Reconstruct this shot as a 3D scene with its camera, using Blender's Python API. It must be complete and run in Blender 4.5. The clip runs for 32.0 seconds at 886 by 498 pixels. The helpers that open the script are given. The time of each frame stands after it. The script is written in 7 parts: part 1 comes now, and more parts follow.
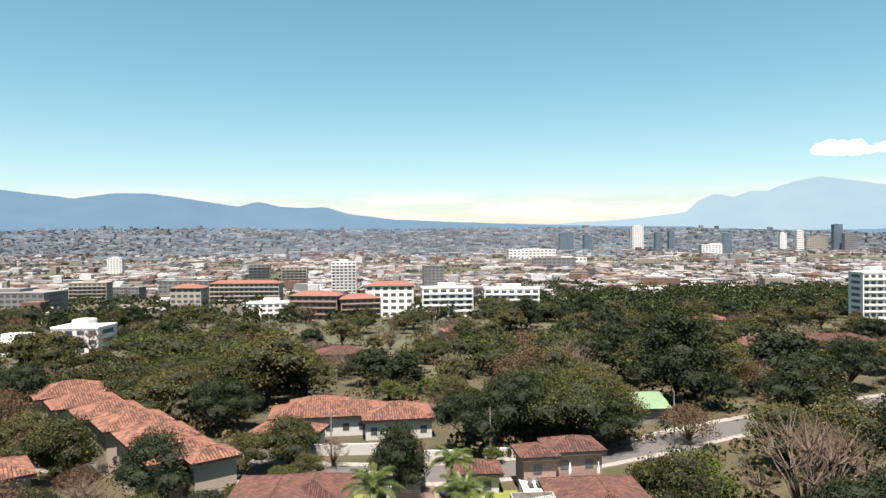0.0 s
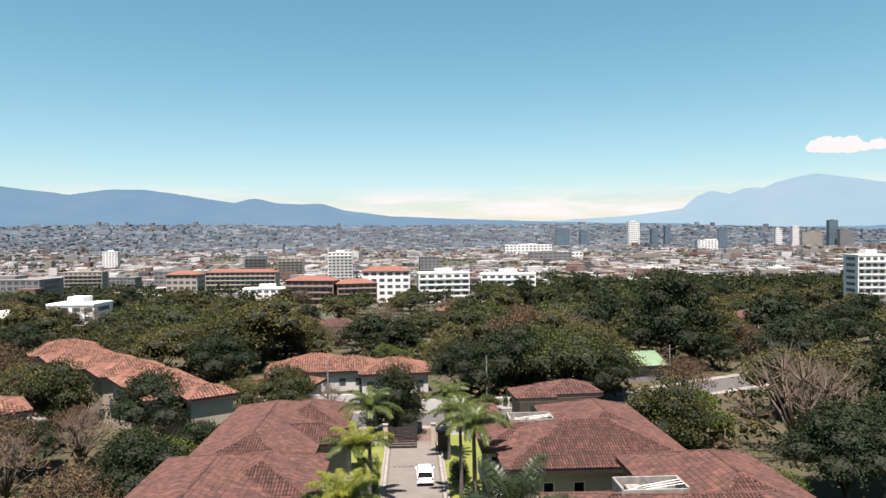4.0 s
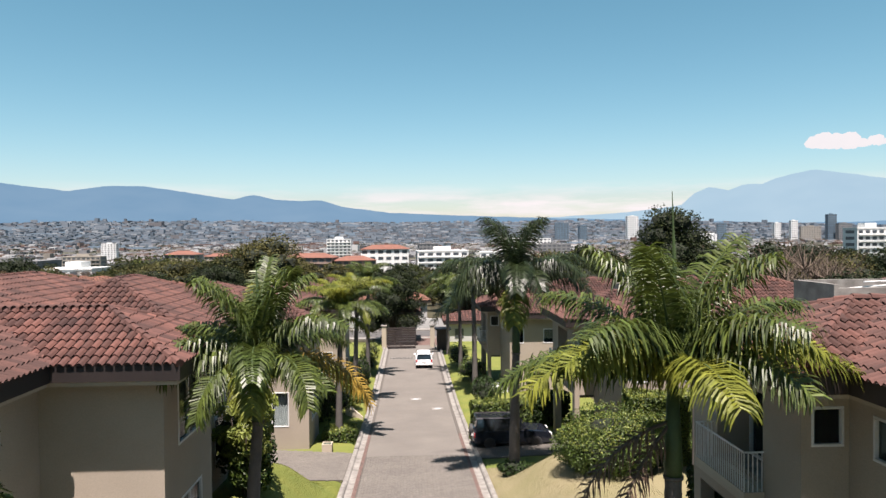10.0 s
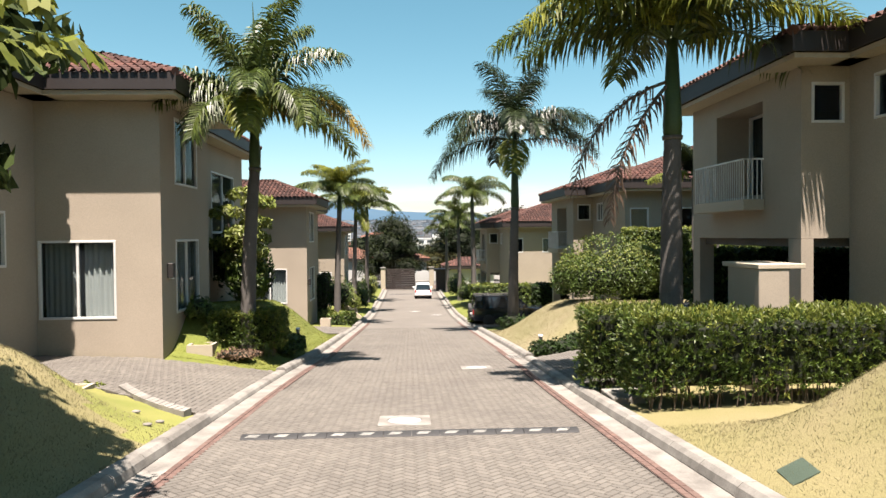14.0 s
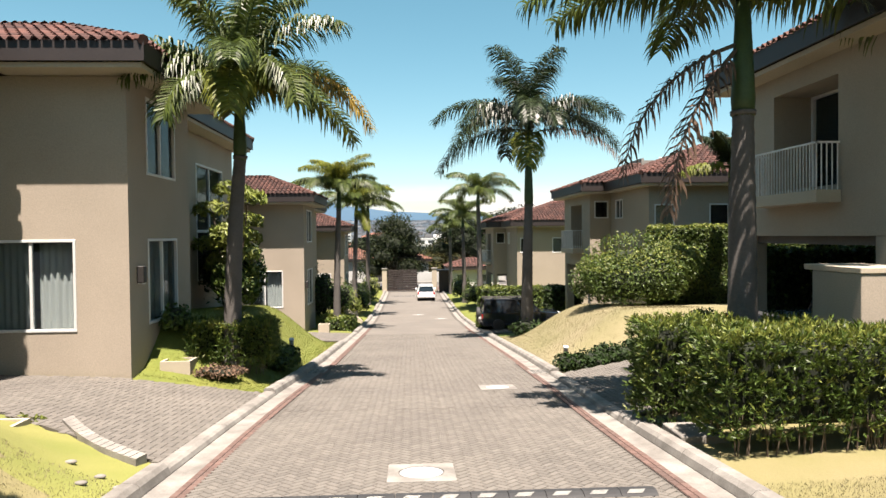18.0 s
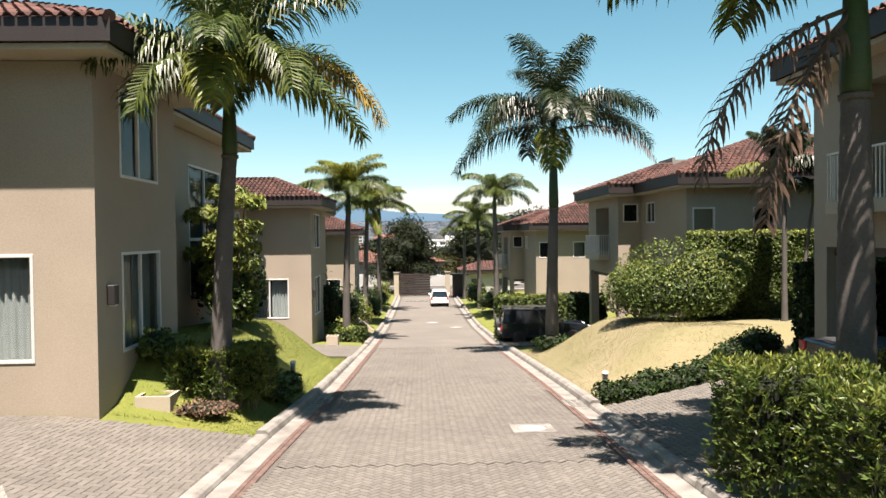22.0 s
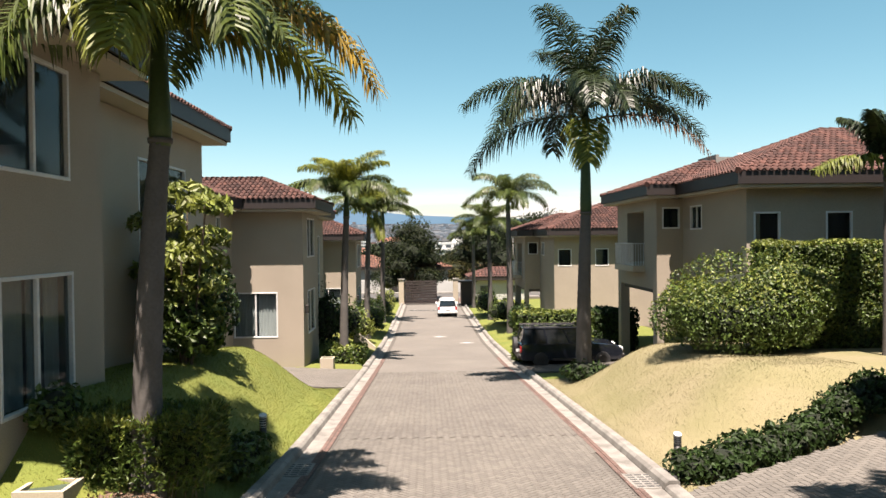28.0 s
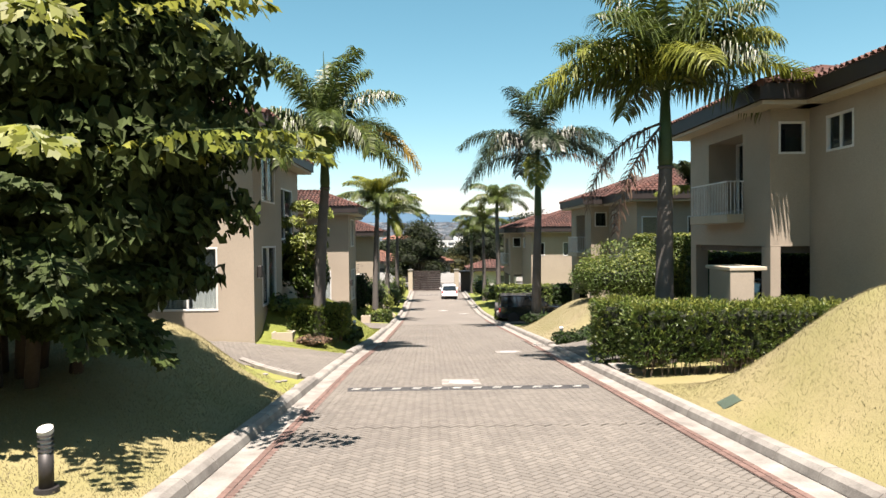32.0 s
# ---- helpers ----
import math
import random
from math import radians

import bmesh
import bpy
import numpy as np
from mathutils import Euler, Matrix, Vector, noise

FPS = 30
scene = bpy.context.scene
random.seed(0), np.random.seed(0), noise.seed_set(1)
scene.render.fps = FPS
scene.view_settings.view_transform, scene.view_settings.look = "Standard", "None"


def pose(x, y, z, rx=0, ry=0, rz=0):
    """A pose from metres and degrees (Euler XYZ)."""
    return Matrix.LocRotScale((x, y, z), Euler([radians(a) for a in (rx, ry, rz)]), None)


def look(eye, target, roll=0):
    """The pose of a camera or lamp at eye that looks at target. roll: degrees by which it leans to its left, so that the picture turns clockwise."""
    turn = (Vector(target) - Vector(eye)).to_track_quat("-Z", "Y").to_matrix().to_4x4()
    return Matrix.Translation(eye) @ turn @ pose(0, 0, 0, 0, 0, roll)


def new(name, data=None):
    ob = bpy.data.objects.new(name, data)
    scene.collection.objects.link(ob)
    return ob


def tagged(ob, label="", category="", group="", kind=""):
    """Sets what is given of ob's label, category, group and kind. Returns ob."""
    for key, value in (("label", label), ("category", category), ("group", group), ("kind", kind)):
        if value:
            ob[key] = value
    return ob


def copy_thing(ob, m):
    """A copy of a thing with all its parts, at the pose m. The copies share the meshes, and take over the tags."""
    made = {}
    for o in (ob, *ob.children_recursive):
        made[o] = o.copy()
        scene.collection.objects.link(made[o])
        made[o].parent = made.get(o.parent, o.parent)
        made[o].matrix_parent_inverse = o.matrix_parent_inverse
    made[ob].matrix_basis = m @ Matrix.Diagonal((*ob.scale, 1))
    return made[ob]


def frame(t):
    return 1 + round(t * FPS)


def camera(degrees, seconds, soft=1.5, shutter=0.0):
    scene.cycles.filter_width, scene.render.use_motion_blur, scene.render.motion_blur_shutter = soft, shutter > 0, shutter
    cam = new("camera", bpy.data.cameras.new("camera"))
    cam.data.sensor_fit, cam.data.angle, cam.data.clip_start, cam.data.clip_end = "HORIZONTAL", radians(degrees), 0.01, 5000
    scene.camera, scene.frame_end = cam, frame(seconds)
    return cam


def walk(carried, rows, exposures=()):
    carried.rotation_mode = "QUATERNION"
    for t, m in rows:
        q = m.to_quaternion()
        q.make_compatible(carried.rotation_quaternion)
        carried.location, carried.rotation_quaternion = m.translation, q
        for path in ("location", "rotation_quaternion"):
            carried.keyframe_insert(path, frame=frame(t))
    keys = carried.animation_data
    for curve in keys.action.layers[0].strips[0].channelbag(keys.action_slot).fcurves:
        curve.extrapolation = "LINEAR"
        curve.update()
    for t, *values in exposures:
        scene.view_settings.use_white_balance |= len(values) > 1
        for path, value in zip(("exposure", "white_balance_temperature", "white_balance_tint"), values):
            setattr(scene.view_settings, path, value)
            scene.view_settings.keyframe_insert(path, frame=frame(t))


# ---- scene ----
cam = camera(65.0, 32.0)
# seconds, place (m), yaw, pitch, roll (degrees)
PATH = [
    (0.0, -0.055, -0.910, 31.380, -2.384, -0.782, 0.57),
    (0.5, -0.098, -1.032, 30.475, -2.467, -0.790, 0.58),
    (1.0, -0.145, -1.048, 29.561, -2.547, -0.824, 0.58),
    (1.5, -0.165, -1.113, 28.612, -2.606, -0.864, 0.56),
    (2.0, -0.197, -1.210, 27.626, -2.642, -0.909, 0.57),
    (2.5, -0.200, -1.216, 26.639, -2.640, -0.928, 0.56),
    (3.0, -0.210, -1.239, 25.616, -2.674, -0.943, 0.55),
    (3.5, -0.202, -1.254, 24.582, -2.681, -0.946, 0.54),
    (5.5, -0.034, -0.674, 20.219, -2.680, -1.012, 0.53),
    (6.0, -0.015, -0.674, 19.118, -2.701, -1.011, 0.53),
    (6.5, -0.052, -0.755, 18.066, -2.706, -1.021, 0.56),
    (7.0, -0.080, -0.796, 16.967, -2.715, -1.009, 0.57),
    (7.5, -0.045, -0.814, 15.869, -2.687, -0.982, 0.57),
    (8.0, -0.069, -0.801, 14.847, -2.696, -0.974, 0.58),
    (8.5, -0.130, -0.710, 13.816, -2.722, -0.993, 0.61),
    (9.0, -0.209, -0.621, 12.768, -2.739, -1.031, 0.60),
    (9.5, -0.240, -0.645, 11.726, -2.757, -1.052, 0.58),
    (10.0, -0.270, -0.667, 10.646, -2.769, -1.082, 0.57),
    (10.5, -0.278, -0.661, 9.589, -2.773, -1.100, 0.53),
    (11.0, -0.316, -0.620, 8.544, -2.785, -1.106, 0.45),
    (11.5, -0.347, -0.662, 7.481, -2.780, -1.107, 0.41),
    (12.0, -0.341, -0.668, 6.422, -2.795, -1.104, 0.38),
    (12.5, -0.317, -0.659, 5.400, -2.793, -1.098, 0.41),
    (13.0, -0.340, -0.678, 4.416, -2.792, -1.108, 0.46),
    (13.5, -0.325, -0.687, 3.595, -2.796, -1.124, 0.50),
    (14.0, -0.295, -0.684, 3.151, -2.805, -1.133, 0.53),
    (14.5, -0.320, -0.656, 3.035, -2.840, -1.129, 0.53),
    (15.0, -0.365, -0.636, 2.995, -2.899, -1.129, 0.52),
    (15.5, -0.440, -0.632, 3.004, -2.878, -1.137, 0.52),
    (17.5, -0.599, 1.211, 3.102, -2.772, -1.119, 0.57),
    (18.0, -0.522, 2.087, 3.099, -2.779, -1.111, 0.62),
    (18.5, -0.476, 2.949, 3.153, -2.709, -1.105, 0.67),
    (19.0, -0.531, 3.654, 3.192, -2.573, -1.100, 0.69),
    (19.5, -0.581, 4.128, 3.235, -2.374, -1.107, 0.70),
    (20.0, -0.482, 4.272, 3.247, -2.222, -1.101, 0.72),
    (20.5, -0.398, 4.707, 3.315, -2.105, -1.082, 0.75),
    (21.0, -0.377, 4.802, 3.322, -2.031, -1.081, 0.75),
    (21.5, -0.606, 4.766, 3.357, -1.913, -1.058, 0.72),
    (22.0, -0.655, 4.708, 3.344, -1.835, -1.025, 0.71),
    (22.5, -0.627, 5.141, 3.361, -1.750, -1.005, 0.71),
    (23.0, -0.559, 6.199, 3.400, -1.694, -1.000, 0.71),
    (23.5, -0.508, 7.575, 3.457, -1.655, -0.988, 0.72),
    (24.0, -0.585, 8.570, 3.432, -1.688, -0.994, 0.72),
    (24.5, -1.076, 9.781, 3.505, -1.590, -0.975, 0.73),
    (26.5, -0.959, 9.896, 3.549, -1.395, -0.859, 0.64),
    (27.0, -0.785, 9.741, 3.571, -1.408, -0.842, 0.64),
    (27.5, -0.751, 9.679, 3.586, -1.393, -0.819, 0.65),
    (28.0, -0.747, 9.351, 3.593, -1.380, -0.804, 0.63),
    (28.5, -0.751, 8.398, 3.579, -1.339, -0.830, 0.63),
    (29.0, -0.756, 6.878, 3.563, -1.297, -0.864, 0.65),
    (29.5, -0.765, 4.905, 3.538, -1.219, -0.877, 0.65),
    (30.0, -0.801, 2.526, 3.500, -1.206, -0.886, 0.63),
    (30.5, -0.896, -0.198, 3.468, -1.216, -0.909, 0.63),
    (31.0, -0.985, -2.722, 3.402, -1.201, -0.936, 0.61),
    (31.5, -1.059, -4.273, 3.369, -1.160, -0.930, 0.59),
    (32.0, -1.106, -4.937, 3.347, -1.153, -0.932, 0.57),
]
walk(cam, [(t, pose(x, y, z, 90 + pitch, roll, yaw)) for t, x, y, z, yaw, pitch, roll in PATH], [(0.0, 1.74, 7050, 18), (3.0, 1.62, 6900, 19), (6.0, 1.57, 6800, 20), (10.5, 1.50, 6750, 20), (12.0, 1.68, 6950, 18), (13.0, 1.90, 7050, 17), (23.0, 1.88, 7150, 18), (28.0, 1.84, 7200, 19), (32.0, 1.95, 7050, 17)])

# ---- light ----
SUN_ELEVATION, SUN_FROM = 71.0, (-0.063, -1.0)      # high midday sun from behind the walk's start
world = bpy.data.worlds.new("sky")
world.use_nodes = True
scene.world = world
wn, wl = world.node_tree.nodes, world.node_tree.links
sky = wn.new("ShaderNodeTexSky")
sky.sky_type, sky.sun_disc = "NISHITA", False
sky.sun_elevation, sky.sun_rotation = radians(SUN_ELEVATION), radians(184)
sky.altitude, sky.air_density, sky.dust_density, sky.ozone_density = 1100, 1.0, 1.6, 0.6
wn["Background"].inputs["Strength"].default_value = 0.05
# a touch of turquoise in the clear sky, and low white cloud banks over the hills
hue = wn.new("ShaderNodeHueSaturation")
hue.inputs["Hue"].default_value, hue.inputs["Saturation"].default_value = 0.461, 1.2
wl.new(sky.outputs[0], hue.inputs["Color"])
way = wn.new("ShaderNodeTexCoord")
split, stretch, puff = wn.new("ShaderNodeSeparateXYZ"), wn.new("ShaderNodeMapping"), wn.new("ShaderNodeTexNoise")
wl.new(way.outputs["Generated"], split.inputs[0])
wl.new(way.outputs["Generated"], stretch.inputs["Vector"])
stretch.inputs["Scale"].default_value = (3.0, 3.0, 22.0)
wl.new(stretch.outputs[0], puff.inputs["Vector"])
puff.inputs["Scale"].default_value, puff.inputs["Detail"].default_value, puff.inputs["Roughness"].default_value = 2.2, 8, 0.62
low, high, dens, mul1, mul2 = [wn.new("ShaderNodeMapRange") for _ in range(3)] + [wn.new("ShaderNodeMath") for _ in range(2)]
for node, a, b in ((low, 0.005, 0.035), (high, 0.075, 0.045), (dens, 0.40, 0.62)):
    node.inputs["From Min"].default_value, node.inputs["From Max"].default_value = a, b
wl.new(split.outputs["Z"], low.inputs["Value"])
wl.new(split.outputs["Z"], high.inputs["Value"])
wl.new(puff.outputs["Fac"], dens.inputs["Value"])
mul1.operation = mul2.operation = "MULTIPLY"
wl.new(low.outputs[0], mul1.inputs[0])
wl.new(high.outputs[0], mul1.inputs[1])
wl.new(mul1.outputs[0], mul2.inputs[0])
wl.new(dens.outputs[0], mul2.inputs[1])
veil = wn.new("ShaderNodeMix")
veil.data_type = "RGBA"
veil.inputs[7].default_value = (6.6, 6.6, 6.6, 1)
wl.new(mul2.outputs[0], veil.inputs["Factor"])
wl.new(hue.outputs[0], veil.inputs[6])
wl.new(veil.outputs[2], wn["Background"].inputs["Color"])
sun = new("sun", bpy.data.lights.new("sun", "SUN"))
sun.data.energy, sun.data.angle, sun.data.color = 5.0, radians(0.53), (1.0, 0.96, 0.90)
c = math.cos(radians(SUN_ELEVATION))
sun.matrix_world = look((0, 0, 60), (-SUN_FROM[0] * c * 10, -SUN_FROM[1] * c * 10, 60 - 10 * math.sin(radians(SUN_ELEVATION))))

# ---- materials ----


def nodes_of(name):
    m = bpy.data.materials.new(name)
    m.use_nodes = True
    return m, m.node_tree.nodes, m.node_tree.links


def rgba(c):
    return (c[0], c[1], c[2], 1.0)


def mat(name, a, b=None, scale=1.5, fine=30.0, rough=0.8, bump=0.15, metal=0.0, each="", spread=0.25, leaf=0.0, spec=0.4, contrast=0.5):
    """A surface of two colours in large patches with fine grain; each: '' | 'island' | 'object' varies piece by piece."""
    m, n, k = nodes_of(name)
    b = b or tuple(v * 0.75 for v in a)
    p = n["Principled BSDF"]
    geo = n.new("ShaderNodeNewGeometry")
    big, small = n.new("ShaderNodeTexNoise"), n.new("ShaderNodeTexNoise")
    big.inputs["Scale"].default_value, big.inputs["Detail"].default_value = scale, 4
    small.inputs["Scale"].default_value, small.inputs["Detail"].default_value = fine, 3
    k.new(geo.outputs["Position"], big.inputs["Vector"])
    k.new(geo.outputs["Position"], small.inputs["Vector"])
    ramp = n.new("ShaderNodeMapRange")
    ramp.inputs["From Min"].default_value, ramp.inputs["From Max"].default_value = 0.5 - contrast / 2, 0.5 + contrast / 2
    k.new(big.outputs["Fac"], ramp.inputs["Value"])
    mix = n.new("ShaderNodeMix")
    mix.data_type = "RGBA"
    mix.inputs[6].default_value, mix.inputs[7].default_value = rgba(a), rgba(b)
    k.new(ramp.outputs["Result"], mix.inputs["Factor"])
    out = mix.outputs[2]
    value = n.new("ShaderNodeMapRange")
    value.inputs["To Min"].default_value, value.inputs["To Max"].default_value = 0.72, 1.28
    k.new(small.outputs["Fac"], value.inputs["Value"])
    level = value.outputs["Result"]
    if each:
        src = geo.outputs["Random Per Island"] if each == "island" else n.new("ShaderNodeObjectInfo").outputs["Random"]
        var = n.new("ShaderNodeMapRange")
        var.inputs["To Min"].default_value, var.inputs["To Max"].default_value = 1 - spread, 1 + spread
        k.new(src, var.inputs["Value"])
        mul = n.new("ShaderNodeMath")
        mul.operation = "MULTIPLY"
        k.new(level, mul.inputs[0])
        k.new(var.outputs["Result"], mul.inputs[1])
        level = mul.outputs[0]
    hsv = n.new("ShaderNodeHueSaturation")
    k.new(out, hsv.inputs["Color"])
    k.new(level, hsv.inputs["Value"])
    k.new(hsv.outputs["Color"], p.inputs["Base Color"])
    p.inputs["Roughness"].default_value, p.inputs["Metallic"].default_value = rough, metal
    p.inputs["Specular IOR Level"].default_value = spec
    if bump:
        bp = n.new("ShaderNodeBump")
        bp.inputs["Strength"].default_value, bp.inputs["Distance"].default_value = bump, 0.02
        k.new(small.outputs["Fac"], bp.inputs["Height"])
        k.new(bp.outputs["Normal"], p.inputs["Normal"])
    if leaf:
        tr, mx = n.new("ShaderNodeBsdfTranslucent"), n.new("ShaderNodeMixShader")
        k.new(hsv.outputs["Color"], tr.inputs["Color"])
        mx.inputs[0].default_value = leaf
        k.new(p.outputs[0], mx.inputs[1])
        k.new(tr.outputs[0], mx.inputs[2])
        k.new(mx.outputs[0], n["Material Output"].inputs["Surface"])
    return m


def glass(name, tint, rough=0.03):
    m, n, k = nodes_of(name)
    p = n["Principled BSDF"]
    p.inputs["Base Color"].default_value = rgba(tint)
    p.inputs["Roughness"].default_value, p.inputs["Specular IOR Level"].default_value = rough, 0.9
    tr, mx, fr = n.new("ShaderNodeBsdfTransparent"), n.new("ShaderNodeMixShader"), n.new("ShaderNodeFresnel")
    fr.inputs["IOR"].default_value = 1.5
    mx.inputs[0].default_value = 0.28
    tr.inputs["Color"].default_value = (0.80, 0.86, 0.86, 1)
    k.new(tr.outputs[0], mx.inputs[1])
    k.new(p.outputs[0], mx.inputs[2])
    k.new(mx.outputs[0], n["Material Output"].inputs["Surface"])
    return m


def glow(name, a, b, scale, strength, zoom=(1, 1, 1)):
    """Far distance that emits its painted haze and light."""
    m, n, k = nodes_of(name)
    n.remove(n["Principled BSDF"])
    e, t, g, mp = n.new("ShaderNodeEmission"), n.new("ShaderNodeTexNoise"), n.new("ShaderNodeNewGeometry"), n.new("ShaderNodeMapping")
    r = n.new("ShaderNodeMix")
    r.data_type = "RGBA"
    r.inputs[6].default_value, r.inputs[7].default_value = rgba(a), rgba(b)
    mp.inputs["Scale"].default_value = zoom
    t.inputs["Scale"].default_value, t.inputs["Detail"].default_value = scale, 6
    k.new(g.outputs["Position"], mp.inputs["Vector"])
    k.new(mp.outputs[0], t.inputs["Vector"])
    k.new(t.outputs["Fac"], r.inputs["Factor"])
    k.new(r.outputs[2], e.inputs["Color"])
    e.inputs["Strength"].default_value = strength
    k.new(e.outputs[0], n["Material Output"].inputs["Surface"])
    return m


STUCCO = mat("stucco", (0.300, 0.257, 0.205), (0.258, 0.221, 0.176), 0.6, 45, 0.92, 0.12, spec=0.2)
TRIM = mat("cream trim", (0.361, 0.31, 0.239), (0.318, 0.275, 0.209), 0.8, 40, 0.85, 0.08)
FASCIA = mat("dark fascia", (0.0245, 0.0176, 0.0157), (0.0171, 0.0127, 0.0118), 1.0, 30, 0.55, 0.05)
TILE = mat("clay tile", (0.082, 0.034, 0.025), (0.040, 0.018, 0.0145), 0.9, 14, 0.85, 0.25, each="island", spread=0.42)
TILE_ORANGE = mat("orange clay tile", (0.145, 0.064, 0.040), (0.078, 0.036, 0.026), 0.6, 12, 0.85, 0.25, each="island", spread=0.45)
FRAME = mat("white aluminium", (0.52, 0.52, 0.506), (0.477, 0.477, 0.462), 1, 30, 0.45, 0.02)
GLASS = glass("window glass", (0.02, 0.025, 0.03))
# dark base colour that carries the dimness of interiors
ROOM = mat("room painted dim", (0.10, 0.09, 0.08), None, 1, 20, 0.9, 0)
CURTAIN = mat("white curtain", (0.75, 0.75, 0.73), (0.66, 0.66, 0.64), 2, 60, 0.9, 0.1, leaf=0.2)
PAVER = mat("grey paver", (0.124, 0.112, 0.0969), (0.0969, 0.0872, 0.0766), 0.5, 60, 0.9, 0.3, each="island", spread=0.13)
PAVER_ONE = mat("grey paver piece", (0.124, 0.112, 0.0969), (0.0969, 0.0872, 0.0766), 0.5, 60, 0.9, 0.3, each="object", spread=0.13)
# dark deck colour, painted as the shade between tile columns
TILE_GAP_SHADE = mat("tile gaps painted as shade", (0.0179, 0.00817, 0.00663), (0.0115, 0.00612, 0.0051), 1.0, 14, 0.95, 0.1)
BRICK_RED = mat("red paver", (0.115, 0.068, 0.056), (0.092, 0.060, 0.050), 1.2, 60, 0.9, 0.3, each="island", spread=0.2)
BRICK_ONE = mat("red paver piece", (0.115, 0.068, 0.056), (0.092, 0.060, 0.050), 1.2, 60, 0.9, 0.3, each="object", spread=0.2)
JOINT = mat("sand joint", (0.0837, 0.0744, 0.0632), (0.0682, 0.0605, 0.0527), 2, 80, 0.95, 0.2)
CONCRETE = mat("concrete", (0.215, 0.203, 0.182), (0.120, 0.110, 0.098), 2.2, 35, 0.9, 0.25, contrast=0.35)
WHITE_WALL = mat("white wall", (0.389, 0.383, 0.367), (0.346, 0.341, 0.324), 0.4, 20, 0.9, 0.05)
GRASS_GREEN = mat("green lawn", (0.0806, 0.105, 0.0171), (0.127, 0.132, 0.0245), 0.7, 45, 0.95, 0.6)
LAWN_MIX = mat("half dry lawn", (0.194, 0.18, 0.054), (0.122, 0.137, 0.0288), 0.6, 45, 0.95, 0.6)
GRASS_DRY = mat("dry lawn", (0.188, 0.156, 0.080), (0.135, 0.124, 0.046), 0.55, 45, 0.95, 0.6)
LAWN_STRAW = mat("bleached straw lawn", (0.182, 0.152, 0.088), (0.132, 0.120, 0.055), 0.5, 45, 0.95, 0.6)
SOIL = mat("dry soil", (0.0924, 0.0651, 0.0399), (0.063, 0.0462, 0.0294), 1.2, 30, 0.95, 0.5)
ASPHALT = mat("asphalt", (0.0714, 0.0673, 0.0636), (0.0561, 0.0543, 0.0524), 0.7, 40, 0.9, 0.2)
BLACK = mat("black rubber", (0.02, 0.02, 0.021), (0.03, 0.03, 0.03), 2, 40, 0.7, 0.05)
DARK_METAL = mat("dark metal", (0.028, 0.026, 0.025), (0.04, 0.036, 0.034), 2, 40, 0.5, 0.03, metal=0.4)
WHITE_METAL = mat("white painted metal", (0.595, 0.586, 0.561), None, 3, 30, 0.5, 0.02)
WHITE_PAINT = mat("white road paint", (0.361, 0.361, 0.341), (0.302, 0.298, 0.277), 4, 50, 0.8, 0.1)
WOOD_DARK = mat("dark boards", (0.0315, 0.0218, 0.0189), (0.021, 0.0151, 0.0134), 3, 25, 0.7, 0.2)
BARK = mat("grey palm trunk", (0.0945, 0.0848, 0.0772), (0.063, 0.0567, 0.052), 2.4, 22, 0.9, 0.35)
BARK_DARK = mat("dark bark", (0.0483, 0.0378, 0.0294), (0.0294, 0.0231, 0.0189), 3, 20, 0.95, 0.5)
TWIG = mat("bare twigs", (0.105, 0.0777, 0.0567), (0.0714, 0.0525, 0.0399), 1.5, 20, 0.95, 0.2)
SHAFT = mat("green crownshaft", (0.042, 0.07, 0.0192), (0.0262, 0.0455, 0.014), 2, 20, 0.6, 0.1)
PALM = mat("palm leaflets", (0.078, 0.098, 0.0173), (0.040, 0.062, 0.0139), 0.8, 12, 0.42, 0, each="island", spread=0.5, leaf=0.3, spec=0.4)
PALM_DARK = mat("dark palm leaflets", (0.027, 0.040, 0.012), (0.015, 0.024, 0.0085), 0.8, 12, 0.40, 0, each="island", spread=0.5, leaf=0.25, spec=0.4)
PALM_YELLOW = mat("yellowing and sunlit-toned palm leaflets", (0.165, 0.165, 0.0207), (0.0918, 0.115, 0.0184), 1.2, 12, 0.5, 0, each="island", spread=0.35, leaf=0.3, spec=0.25)
PALM_GOLD = mat("golden palm leaflets", (0.281, 0.191, 0.0338), (0.203, 0.124, 0.0281), 1.2, 12, 0.6, 0, each="island", spread=0.3, leaf=0.3, spec=0.25)
PALM_DEAD = mat("dead palm leaflets", (0.158, 0.0998, 0.0656), (0.105, 0.0656, 0.0446), 1.5, 12, 0.85, 0, each="island", spread=0.35, leaf=0.15)
LEAF = mat("hedge leaves", (0.0671, 0.0995, 0.016), (0.0352, 0.064, 0.0115), 1.2, 9, 0.5, 0, each="island", spread=0.55, leaf=0.25)
LEAF_LIGHT = mat("light hedge leaves", (0.172, 0.185, 0.0342), (0.0821, 0.113, 0.0205), 1.4, 9, 0.5, 0, each="island", spread=0.5, leaf=0.3)
LEAF_DARK = mat("dark glossy leaves", (0.0208, 0.0393, 0.00833), (0.0129, 0.0268, 0.00647), 1.0, 9, 0.55, 0, each="island", spread=0.55, leaf=0.2, spec=0.2)
LEAF_FISHTAIL = mat("fishtail leaflets", (0.044, 0.060, 0.017), (0.024, 0.037, 0.012), 0.7, 9, 0.65, 0, each="island", spread=0.6, leaf=0.25, spec=0.12)
